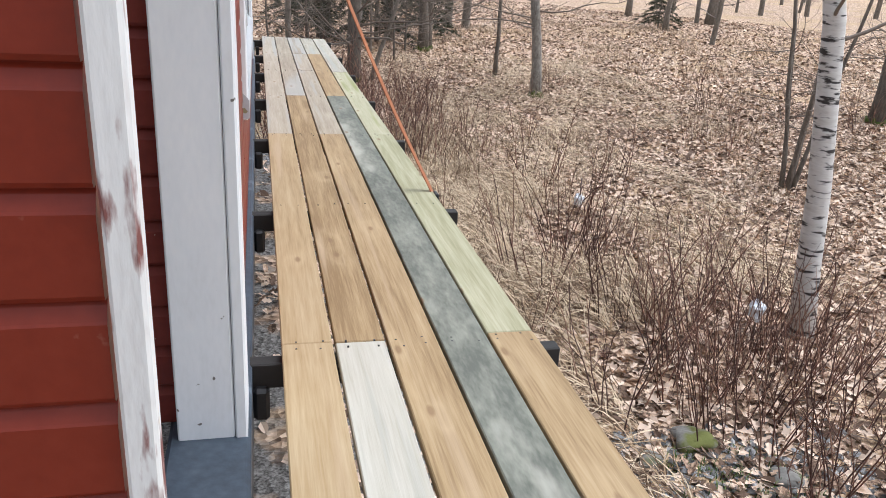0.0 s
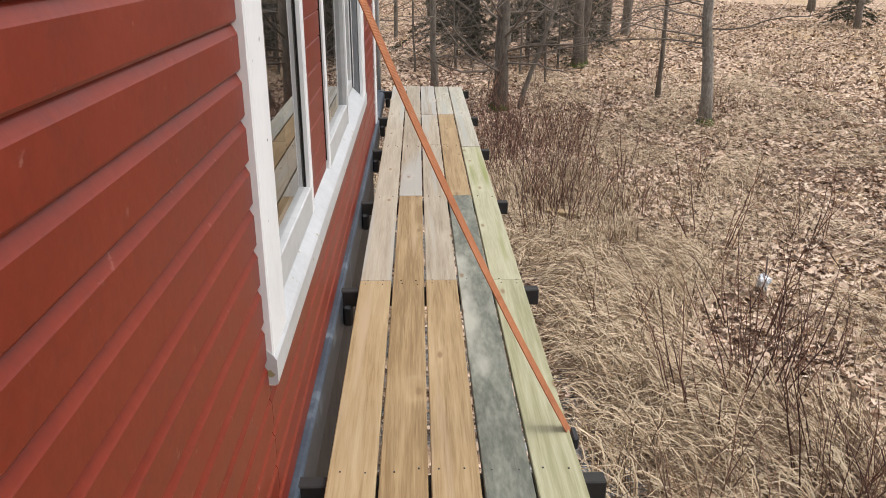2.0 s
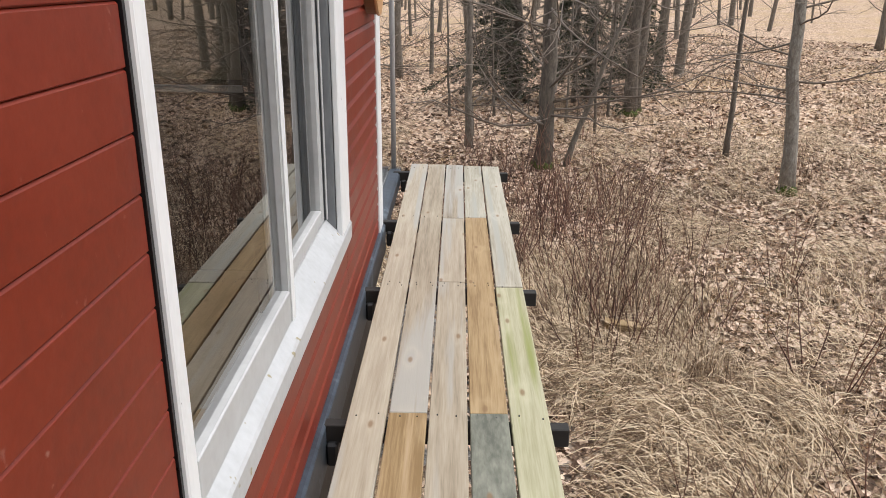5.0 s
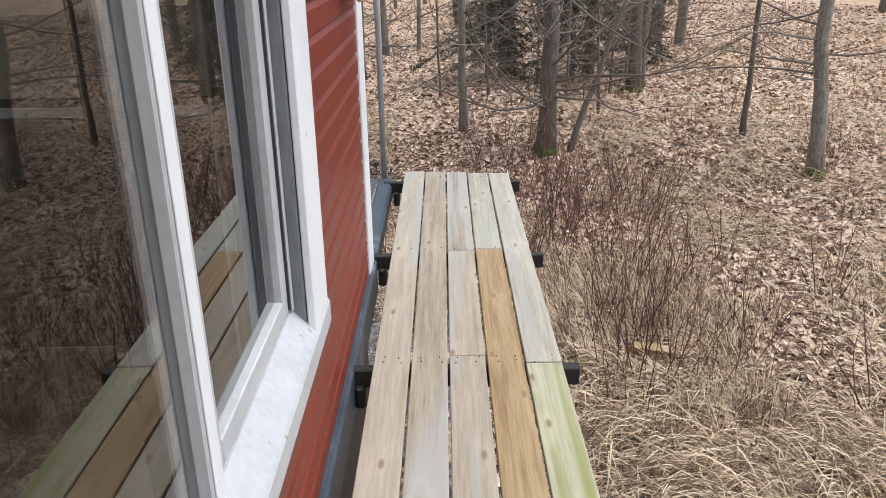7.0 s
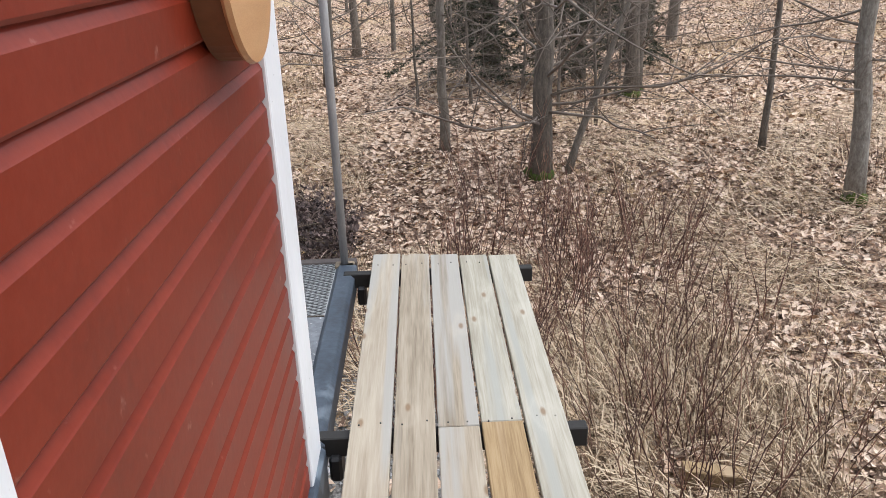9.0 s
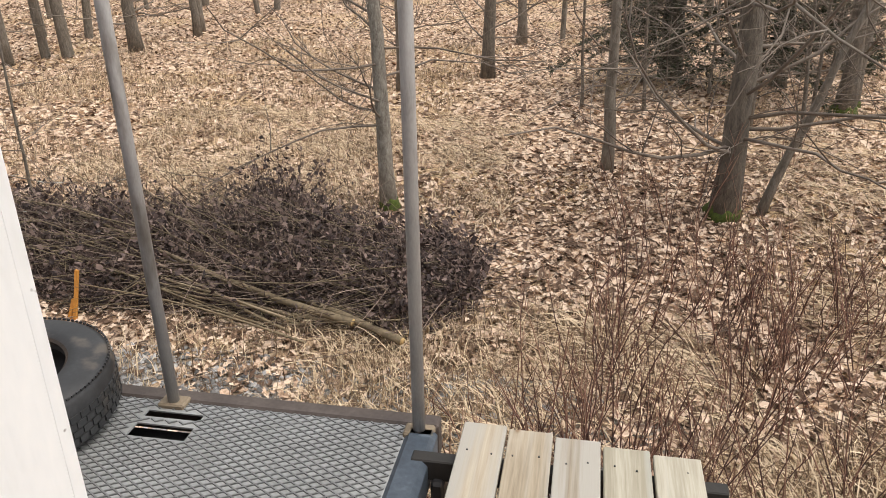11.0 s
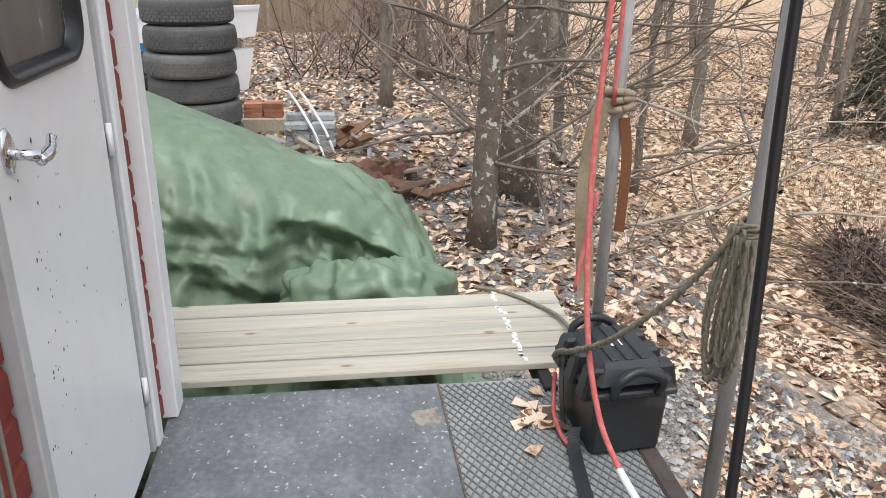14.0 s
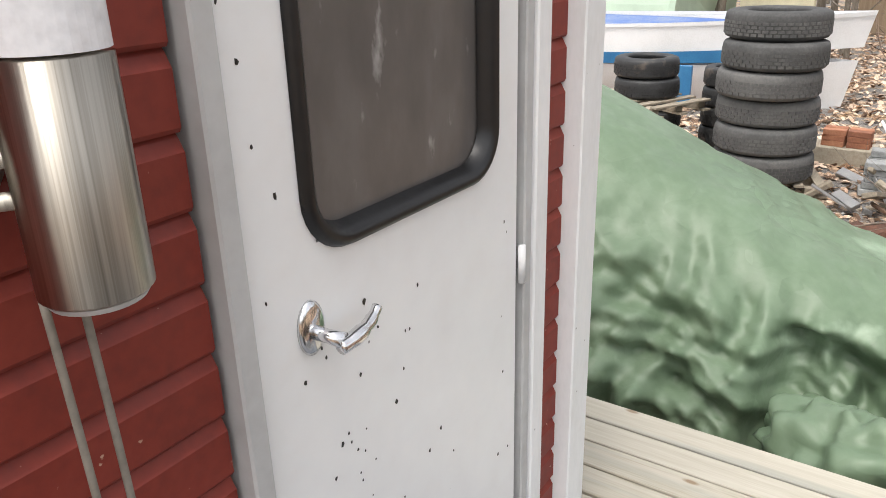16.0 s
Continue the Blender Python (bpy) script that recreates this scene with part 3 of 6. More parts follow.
for sgn in (-1, 1):
    k = -4.2
    while k < 0.9:
        run = []
        for s in range(41):
            y = -0.52 + s * 0.0152
            x = k + sgn * (y + 0.2) * 1.7
            ok = XL - 0.03 < x < -0.19 and not in_hole(x, y)
            if ok:
                run.append((x, y, PZ - 0.004))
            if (not ok or s == 40) and run:
                if len(run) > 1:
                    tb = Tubes()
                    tb.tube([run[0], run[-1]], 0.0035, 4)
                    tb.make("strand", GRATE, platform, shade=False)
                run = []
        k += 0.052
# Unseen black block, added so the slots above it look dark.
part("underframe", new_box(-1.5, -0.6, -0.5, 0.09, -0.6, -0.18, bevel=0.01), BLACK_STEEL, platform, "black block added under the platform to darken its slots")
part("edge_rail", new_box(-0.19, -0.085, Y1, 0.075, PZ - 0.12, PZ + 0.012, bevel=0.018), STEEL_BLUE, platform, "rounded dark steel edge")
part("end_rail", new_box(XL - 0.04, -0.09, 0.092, 0.16, PZ - 0.14, PZ + 0.002, bevel=0.008), material("brown rusty steel edge", (0.07, 0.055, 0.048), (0.04, 0.03, 0.028), (0.11, 0.09, 0.08), scale=8, rough=0.7), platform, "brown rusty steel edge")
part("seam_board", new_box(XL - 0.04, -0.19, -0.527, -0.519, PZ - 0.01, PZ + 0.004), BARK, platform)

POLES = ((-0.147, 0.055), (-1.041, 0.075), (-2.26, 0.105), (-3.08, 0.045))
for i, (x, y) in enumerate(POLES):
    po = thing("pipe_post", "grey galvanised steel pipe post standing on the platform edge", "post", group="platform posts")
    tb = Tubes()
    tb.tube([(x, y, PZ + 0.002), (x, y, 1.0), (x, y, 2.4)], 0.021, 14)
    tb.make("pipe", GALV, po)
    part("base_block", new_box(x - 0.05, x + 0.05, y - 0.03, y + 0.035, PZ - 0.02, PZ + 0.012, bevel=0.006), INNER, po, "wooden block under the pipe")

# ---- near end: red clad screen wall and platform ----
wall_screen = tagged(link_mesh("wall_screen", new_box(-1.6, -0.182, -9.021, -9.0, -0.1, ZT), INNER), "red board screen wall at the near platform", "wall", kind="structure")
clad(wall_screen, (-0.182, -9.045), 180, 1.418, 0.05, ZT, RED, 0.11)
trim("trim_screen", -0.176, -0.143, -9.06, -9.03, -0.1, ZT, mat=PEELED, label="white corner board with badly peeling paint")
tagged(link_mesh("floor_platform_near", new_box(XL, -0.09, -8.98, Y0 - 0.075, -0.16, -0.075, bevel=0.006), PLATE), "dark steel floor of the near platform", "platform", kind="structure")

# ---- door in the far end wall ----
DUSTY = material("dusty door glass", (0.12, 0.11, 0.105), (0.095, 0.088, 0.084), (0.16, 0.15, 0.145), scale=2, fine=9, rough=0.22, bump=0.0, stretch=(2.2, 1, 1), wear=(0.3, 0.29, 0.285), wear_scale=8, wear_at=0.62)
CHROME = material("chrome", (0.75, 0.75, 0.76), scale=20, rough=0.12, metal=1.0, bump=0.0, rough_var=0.04)
# Dark and pale vertical reflection bands are coloured into the steel.
BRUSHED = material("brushed steel with reflection bands in its colour", (0.44, 0.41, 0.36), (0.22, 0.2, 0.17), (0.6, 0.57, 0.51), scale=1.2, stretch=(60, 60, 0.3), fine=8, rough=0.36, metal=1.0, bump=0.03, rough_var=0.06)
bt = BRUSHED.node_tree.nodes.new("ShaderNodeTangent")
bt.direction_type = "RADIAL"
bt.axis = "Z"
BRUSHED.node_tree.links.new(bt.outputs[0], BRUSHED.node_tree.nodes["Principled BSDF"].inputs["Tangent"])
BRUSHED.node_tree.nodes["Principled BSDF"].inputs["Anisotropic"].default_value = 0.95
BRUSHED.node_tree.nodes["Principled BSDF"].inputs["Anisotropic Rotation"].default_value = 0.25
FROST = material("frosted white plastic", (0.78, 0.79, 0.82), scale=3, rough=0.35, bump=0.0)
door = thing("door_1", "closed glossy white wagon door with a black-sealed window", "door", kind="structure")
fy0, fy1 = Y1 - 0.045, Y1 - 0.004
cx, cz, hx, hz = -2.465, 1.545, 0.25, 0.285
bm = bmesh.new()
box(bm, -2.83, cx - hx, fy0, fy1, -0.02, 1.98)
box(bm, cx + hx, -2.062, fy0, fy1, -0.02, 1.98)
box(bm, cx - hx, cx + hx, fy0, fy1, -0.02, cz - hz)
box(bm, cx - hx, cx + hx, fy0, fy1, cz + hz, 1.98)
part("leaf", bm, DOOR_PAINT, door)


def rounded_rect(hx, hz, r, n=8):
    out = []
    for sx, sz, a0 in ((1, 1, 0), (-1, 1, 90), (-1, -1, 180), (1, -1, 270)):
        for k in range(n + 1):
            a = radians(a0 + 90 * k / n)
            out.append((sx * (hx - r) + r * math.cos(a), sz * (hz - r) + r * math.sin(a)))
    return out


bm = bmesh.new()
rings = [[bm.verts.new((cx + x, y, cz + z)) for x, z in rounded_rect(h, v, r)] for h, v, r, y in
         ((0.277, 0.312, 0.1, fy1 + 0.001), (0.272, 0.307, 0.096, fy1 + 0.012), (0.262, 0.297, 0.086, fy1 + 0.017), (0.248, 0.283, 0.075, fy1 + 0.006), (0.24, 0.275, 0.07, fy1 - 0.02))]
for p, q in zip(rings, rings[1:]):
    for k in range(len(p)):
        bm.faces.new((p[k], p[(k + 1) % len(p)], q[(k + 1) % len(p)], q[k]))
bmesh.ops.recalc_face_normals(bm, faces=bm.faces)
part("window_seal", bm, RUBBER, door, "black rubber window seal", shade=True)
part("pane", new_box(cx - hx + 0.002, cx + hx - 0.002, fy1 - 0.03, fy1 - 0.024, cz - hz + 0.002, cz + hz - 0.002), DUSTY, door, "dusty grey window glass")
bm = bmesh.new()
for k in range(70):
    if k < 34:
        x, z = -2.24 + random.gauss(0, 0.05), random.uniform(0.2, 1.12)
    elif k < 46:
        x, z = -2.11 + random.gauss(0, 0.018), random.uniform(0.4, 1.75)
    else:
        x, z = random.uniform(-2.8, -2.1), random.uniform(0.1, 1.22)
    if abs(x - cx) < 0.3 and abs(z - cz) < 0.33:
        continue
    s = random.uniform(0.0018, 0.0045)
    a = random.uniform(0, 6.3)
    ring = [bm.verts.new((x + s * random.uniform(0.6, 1.3) * math.cos(a + q), fy1 + 0.0006, z + 1.3 * s * random.uniform(0.6, 1.3) * math.sin(a + q))) for q in (0, 1.05, 2.1, 3.15, 4.2, 5.25)]
    bm.faces.new(ring)
tagged(part("paint_chips", bm, RUBBER, door), "small dark paint chips", kind="stuff")
for z in (0.2, 1.0, 1.8):
    tb = Tubes()
    tb.tube([(-2.842, fy1 + 0.008, z - 0.045), (-2.842, fy1 + 0.008, z + 0.045)], 0.009, 10)
    tb.make("hinge", DOOR_PAINT, door)
bm = bmesh.new()
lathe(bm, [(0, 0.0), (0.028, 0.0), (0.028, 0.004), (0.022, 0.009), (0, 0.010)], 24, pose(-2.185, fy1, 1.13, -90, 0, 0) @ Matrix.Diagonal((1, 1.65, 1, 1)))
handle = part("handle", bm, CHROME, door, "chrome lever handle on an oval plate", shade=True)
tb = Tubes()
tb.tube([(-2.185, fy1 + 0.006, 1.125), (-2.19, fy1 + 0.03, 1.122), (-2.197, fy1 + 0.058, 1.118)], [0.012, 0.011, 0.0135], 14)
tb.tube(curve_pts([(-2.185, fy1 + 0.06, 1.112), (-2.22, fy1 + 0.062, 1.116), (-2.26, fy1 + 0.056, 1.122), (-2.287, fy1 + 0.05, 1.136)], 5), [0.012] * 4 + [0.0135] * 4 + [0.011] * 4 + [0.009] * 4, 12)
tb.make("lever", CHROME, handle)
trim("trim_door_left", -2.06, -2.022, Y1 - 0.05, Y1 + 0.022, -0.04, 2.03, mat=SASH, label="grey-white door frame post")
trim("trim_door_right", -2.888, -2.855, Y1 - 0.05, Y1 + 0.004, -0.04, 2.03, mat=SASH, label="grey-white hinge-side door frame")
trim("trim_door_right_face", -2.95, -2.89, Y1 - 0.03, Y1 + 0.012, -0.045, 2.03, label="white door casing with hinge marks")
trim("trim_corner_back", -3.165, -3.06, Y1 - 0.03, Y1 + 0.04, -0.045, ZT, label="white painted corner board by the door")
trim("trim_door_head", -2.95, -2.022, Y1 - 0.03, Y1 + 0.012, 2.033, 2.14, label="white door head casing")

# ---- wall lamp with cords ----
lamp = thing("wall_lamp", "brushed steel cylinder wall lamp with a frosted white top", "lamp")
LX, LY = -1.811, -1.405
bm = bmesh.new()
lathe(bm, [(0, 1.366), (0.05, 1.366), (0.0545, 1.37), (0.0545, 1.592), (0.0, 1.594)], 40, pose(LX, LY, 0))
part("body", bm, BRUSHED, lamp, shade=False).data.polygons.foreach_set("use_smooth", [True] * (40 * 4))
bm = bmesh.new()
lathe(bm, [(0.0, 1.596), (0.0535, 1.596), (0.0535, 1.78), (0, 1.785)], 40, pose(LX, LY, 0))
part("diffuser", bm, FROST, lamp, "frosted white plastic diffuser")
bm = bmesh.new()
lathe(bm, [(0.0, 1.359), (0.046, 1.359), (0.05, 1.3655), (0, 1.3656)], 32, pose(LX, LY, 0))
part("bottom_cap", bm, SASH, lamp, "pale plastic bottom rim")
bm = bmesh.new()
lathe(bm, [(0, 0), (0.05, 0), (0.05, 0.02), (0, 0.024)], 28, pose(LX + 0.07, Y1 - 0.003, 1.5, -90, 0, 0))
tbm = part("wall_plate", bm, BRUSHED, lamp, "steel wall plate")
tb = Tubes()
for z in (1.46, 1.50, 1.54):
    tb.tube([(LX + 0.07, Y1 + 0.02, z), (LX + 0.035, Y1 + 0.05, z), (LX, LY - 0.04, z)], 0.009, 10)
tb.make("arm", BRUSHED, lamp)
CORD = material("weathered grey cord", (0.22, 0.2, 0.17), scale=40, rough=0.9, bump=0.3)
for k, (dx, z1) in enumerate(((0.038, 0.3), (0.0, 0.05))):
    cord = Tubes()
    cord.tube(curve_pts([(LX + dx, LY - 0.035, 1.36), (LX + dx - 0.012, LY - 0.045, 1.1), (LX + dx - 0.02, LY - 0.05, 0.75), (LX + dx - 0.012, LY - 0.05, z1)], 8), 0.0048, 8)
    tagged(cord.make("cord", CORD), "thin grey cord hanging below the wall lamp", "cord", "lamp cords")

# ---- round wooden board on the side wall ----
DISC = material("varnished light wood", (0.52, 0.29, 0.13), (0.43, 0.22, 0.09), (0.60, 0.36, 0.18), scale=2, stretch=(10, 1.2, 10), rough=0.45, bump=0.05)
DISC_RIM = material("dark brown wood rim", (0.17, 0.07, 0.03), scale=4, rough=0.5)
disc = thing("wooden_disc", "round thick varnished wooden board fixed to the red wall", "board")
bm = bmesh.new()
lathe(bm, [(0, 0), (0.212, 0), (0.212, 0.052), (0, 0.0525)], 48, pose(WX + 0.001, -2.08, 1.53, 0, 90, 0))
part("rim", bm, DISC_RIM, disc, "dark brown rim")
bm = bmesh.new()
lathe(bm, [(0, 0.0), (0.216, 0.0), (0.22, 0.006), (0.216, 0.016), (0, 0.018)], 48, pose(WX + 0.054, -2.08, 1.53, 0, 90, 0))
part("face_board", bm, DISC, disc, "light varnished face")

# ---- orange tie-down strap ----
STRAP = material("orange webbing", (0.39, 0.14, 0.055), (0.29, 0.095, 0.035), (0.47, 0.2, 0.09), scale=3, rough=0.8, bump=0.0)
sn, sl = STRAP.node_tree.nodes, STRAP.node_tree.links
wv = sn.new("ShaderNodeTexWave")
wv.bands_direction = "Z"
wv.inputs["Scale"].default_value = 90
wv.inputs["Distortion"].default_value = 1.5
sg = sn.new("ShaderNodeNewGeometry")
sl.new(sg.outputs["Position"], wv.inputs["Vector"])
sb = sn.new("ShaderNodeBump")
sb.inputs["Strength"].default_value = 0.4
sb.inputs["Distance"].default_value = 0.004
sl.new(wv.outputs["Fac"], sb.inputs["Height"])
sl.new(sb.outputs[0], sn["Principled BSDF"].inputs["Normal"])


def band(keys, width, thick, n=6):
    """A flat webbing strip along keys of (point, width direction)."""
    bm = bmesh.new()
    pts = curve_pts([k[0] for k in keys], n)
    rows = []
    for i, p in enumerate(pts):
        f = i / n
        k = min(int(f), len(keys) - 2)
        wd = (Vector(keys[k][1]).lerp(Vector(keys[k + 1][1]), f - k)).normalized()
        t = (pts[min(i + 1, len(pts) - 1)] - pts[max(i - 1, 0)]).normalized()
        wd = (wd - t * wd.dot(t)).normalized()
        nn = t.cross(wd)
        rows.append([bm.verts.new(p + wd * (a * width / 2) + nn * (b * thick / 2)) for a, b in ((-1, -0.6), (-0.94, -1), (0.94, -1), (1, -0.6), (1, 0.6), (0.94, 1), (-0.94, 1), (-1, 0.6))])
    for p, q in zip(rows, rows[1:]):
        for k in range(8):
            bm.faces.new((p[k], p[(k + 1) % 8], q[(k + 1) % 8], q[k]))
    bm.faces.new(list(reversed(rows[0])))
    bm.faces.new(rows[-1])
    return bm


strap = thing("tie_down_strap", "orange woven tie-down strap stretched from wall to walkway edge", "strap")
S0, S1, SAG = Vector((0.742, -6.36, -0.012)), Vector((-0.066, -6.56, 1.865)), Vector((-0.047, 0.08, 0.0))
part("webbing", band([(S0.lerp(S1, s) + SAG * (4 * s * (1 - s)), (0.34, 0.93, 0.14 + 0.05 * math.sin(5 * s))) for s in (0, 0.2, 0.4, 0.6, 0.8, 1.0)], 0.036, 0.004, 10), STRAP, strap)
part("hook", new_box(0.746, 0.766, -6.4, -6.335, -0.05, -0.005, bevel=0.005), BLACK_STEEL, strap, "black steel hook at the plank edge")
part("top_hook", new_box(-0.081, -0.058, -6.6, -6.535, 1.83, 1.9, bevel=0.004), BLACK_STEEL, strap)

# ---- inside of the wagon ----
OSB = material("beige pressed board", (0.6, 0.5, 0.36), (0.45, 0.36, 0.24), (0.7, 0.62, 0.48), scale=9, fine=30, rough=0.75, bump=0.1)
CURTAIN = material("grey-beige curtain cloth", (0.5, 0.45, 0.4), (0.4, 0.36, 0.32), (0.58, 0.53, 0.47), scale=4, stretch=(2, 2, 0.6), fine=50, rough=0.9, bump=0.1)
PLY = material("brown plywood", (0.2, 0.125, 0.06), (0.13, 0.078, 0.034), (0.27, 0.175, 0.09), scale=3, stretch=(6, 6, 1), rough=0.6)
DARKBOARD = material("dark brown panel", (0.055, 0.047, 0.04), scale=6, rough=0.7)
tagged(link_mesh("wall_partition", new_box(XL + 0.09, IN - 0.08, -2.5, -2.45, 1.02, ZT - 0.01), OSB), "beige pressed-board partition inside the wagon", "wall", kind="structure")
tagged(link_mesh("wall_partition_low", new_box(XL + 0.09, IN - 0.08, -2.5, -2.45, 0.0, 0.96), DARKBOARD), "dark lower half of the inner partition", "wall", kind="structure")
shelf = thing("shelf", "dark shelf with a white strip lamp along its edge", "shelf")
part("board", new_box(-1.65, -0.3, -2.62, -2.503, 0.962, 0.985, bevel=0.002), DARKBOARD, shelf)
part("strip", new_box(-1.5, -0.3, -2.64, -2.622, 0.975, 1.01, bevel=0.004), WHITE, shelf, "white strip")
bench = thing("bench", "dark wooden bench along the inner wall", "bench")
part("seat", new_box(-1.69, -1.25, -7.6, -2.7, 0.42, 0.46, bevel=0.006), PLY, bench)
part("front", new_box(-1.3, -1.27, -7.6, -2.7, 0.0, 0.418, bevel=0.004), DARKBOARD, bench)


def curtain(y0, y1, x, mat, label):
    bm = bmesh.new()
    n = 40
    rows = []
    for z in (0.05, 0.7, 1.4, ZT - 0.02):
        rows.append([bm.verts.new((x + 0.02 * math.sin(k * 1.1) + 0.008 * math.sin(k * 2.7 + z), y0 + (y1 - y0) * k / n, z)) for k in range(n + 1)])
    for p, q in zip(rows, rows[1:]):
        for k in range(n):
            bm.faces.new((p[k], p[k + 1], q[k + 1], q[k]))
    ob = tagged(link_mesh("curtain", bm, mat, shade=True), label, "curtain")
    so = ob.modifiers.new("thick", "SOLIDIFY")
    so.thickness = 0.004
    return ob


curtain(-3.22, -2.53, -0.34, CURTAIN, "grey-beige cloth curtain hanging inside the window")
curtain(-4.75, -4.42, -0.5, CURTAIN, "narrow grey-beige cloth curtain hanging behind the sash")
tagged(link_mesh("plywood_board", new_box(-0.32, -0.3, -6.0, -5.62, 0.05, 2.2, bevel=0.002), PLY), "upright brown plywood board behind the window glass", "board")

# ---- tyre on the platform ----
TYRE = material("worn grey-black tyre rubber", (0.028, 0.029, 0.031), (0.018, 0.018, 0.019), (0.05, 0.052, 0.055), scale=8, fine=70, rough=0.55, bump=0.15, bump_dist=0.003, wear=(0.1, 0.085, 0.072), wear_scale=6, wear_at=0.6)
TYRE_OLD = material("dusty grey truck tyre", (0.085, 0.085, 0.084), (0.05, 0.05, 0.05), (0.15, 0.148, 0.143), scale=3, fine=40, rough=0.75, bump=0.2, per_object=0.3)
RUST = material("rust", (0.09, 0.045, 0.028), (0.045, 0.026, 0.02), (0.15, 0.075, 0.042), scale=14, rough=0.9, bump=0.4)


def tyre(name, R, r, h, mat, m, label, tread=40, group=""):
    t = thing(name, label, "tyre", group, at=m)
    bm = bmesh.new()
    prof = [(r, 0.22 * h), (r, 0.1 * h), (r + 0.02 * R, 0.03 * h), (r + 0.3 * (R - r), 0.0), (r + 0.75 * (R - r), 0.02 * h), (R * 0.965, 0.07 * h), (R * 0.99, 0.16 * h), (R, 0.3 * h), (R, 0.7 * h),
            (R * 0.99, 0.84 * h), (R * 0.965, 0.93 * h), (r + 0.75 * (R - r), 0.98 * h), (r + 0.3 * (R - r), h), (r + 0.02 * R, 0.97 * h), (r, 0.9 * h), (r, 0.78 * h), (r + 0.12 * (R - r), 0.7 * h), (r + 0.55 * (R - r), 0.6 * h), (r + 0.55 * (R - r), 0.4 * h), (r + 0.12 * (R - r), 0.3 * h)]
    lathe(bm, prof, 48, closed=True)
    bmesh.ops.recalc_face_normals(bm, faces=bm.faces)
    part("carcass", bm, mat, t, shade=True)
    bm = bmesh.new()
    for row, z in enumerate((0.22, 0.35, 0.48, 0.61)):
        for k in range(tread):
            a = 2 * math.pi * (k + 0.5 * (row % 2)) / tread
            box(bm, R - 0.004, R + 0.0035, -0.42 * 2 * math.pi * R / tread, 0.36 * 2 * math.pi * R / tread, (z - 0.05) * h, (z + 0.05) * h, m=pose(0, 0, 0, 0, 0, math.degrees(a)))
    tagged(part("tread", bm, mat, t), kind="stuff")
    return t


ty = tyre("tyre", 0.385, 0.238, 0.212, TYRE, pose(-1.565, -0.135, PZ + 0.004, 0, 0, 0), "worn black tyre lying flat on the mesh platform", 60)
bm = bmesh.new()
lathe(bm, [(0.24, 0.175), (0.235, 0.195), (0.244, 0.203)], 40)
part("rim_band", bm, material("dirty brown bead rubber", (0.05, 0.036, 0.028), (0.025, 0.02, 0.018), (0.09, 0.06, 0.042), scale=12, rough=0.9, bump=0.4), ty, "rust-stained inner bead edge")
bm = bmesh.new()
for k in range(120):
    box(bm, 0.372, 0.378, -0.005, 0.005, 0.197, 0.204, m=pose(0, 0, 0, 0, 0, 3 * k))
part("ridge", bm, TYRE, ty, "fine moulded shoulder ridges")

# ---- ropes, hose and box on the platform ----
ROPE = material("pale braided rope", (0.52, 0.48, 0.40), (0.38, 0.34, 0.27), (0.62, 0.58, 0.5), scale=60, rough=0.9, bump=0.5, bump_dist=0.003)
ROPE_GREY = material("weathered olive rope", (0.2, 0.185, 0.135), (0.13, 0.12, 0.085), (0.28, 0.26, 0.2), scale=70, rough=0.9, bump=0.5, bump_dist=0.003)
RED_ROPE = material("faded red rope", (0.5, 0.12, 0.11), (0.42, 0.085, 0.08), (0.58, 0.2, 0.18), scale=30, rough=0.7, bump=0.3, bump_dist=0.002)
HOSE = material("black rubber hose", (0.012, 0.012, 0.013), scale=20, rough=0.4, bump=0.05)
KHAKI = material("khaki webbing", (0.3, 0.24, 0.16), (0.23, 0.18, 0.115), (0.38, 0.31, 0.22), scale=10, rough=0.9, bump=0.2)
BOXPL = material("black moulded plastic", (0.022, 0.025, 0.028), (0.015, 0.016, 0.018), (0.035, 0.038, 0.042), scale=5, fine=120, rough=0.42, bump=0.08, bump_dist=0.002, wear=(0.075, 0.078, 0.08), wear_scale=4, wear_at=0.64)


def twisted(tb, pts, r, turns=40.0):
    """Two strands laid round each other along pts."""
    for ph in (0, math.pi):
        out = []
        for i, p in enumerate(pts):
            t = (pts[min(i + 1, len(pts) - 1)] - pts[max(i - 1, 0)]).normalized()
            s = t.orthogonal().normalized()
            u = t.cross(s)
            a = ph + i * turns / 10
            out.append(p + (s * math.cos(a) + u * math.sin(a)) * r * 0.5)
        tb.tube(out, r * 0.62, 6)


tb = Tubes()
for k in (-0.013, 0.013):
    loop = []
    for i in range(19):
        a = 2 * math.pi * i / 18
        loop.append(Vector((0.311 + 0.093 * math.cos(a), k, 0.106 + 0.122 * math.sin(a))))
    m = pose(-1.565, -0.135, PZ + 0.004, 0, 0, 146)
    twisted(tb, [m @ p for p in loop], 0.009)
tb.tube(curve_pts([m @ Vector((0.21, 0, 0.12)), m @ Vector((0.18, 0.01, 0.05)), m @ Vector((0.16, 0.03, 0.006))], 5), 0.006, 6)
tagged(tb.make("rope", ROPE), "pale rope looped round the tyre", "rope")
tb = Tubes()
tb.tube(curve_pts([(-1.98, -0.01, 0.16), (-2.03, 0.02, 0.35), (-2.12, 0.055, 0.8), (-2.19, 0.07, 1.4), (-2.205, 0.075, 2.38)], 8), 0.0135, 10)
hose = thing("hose", "black rubber hose running up beside a pipe post", "hose")
tb.make("tube", HOSE, hose)
bm = bmesh.new()
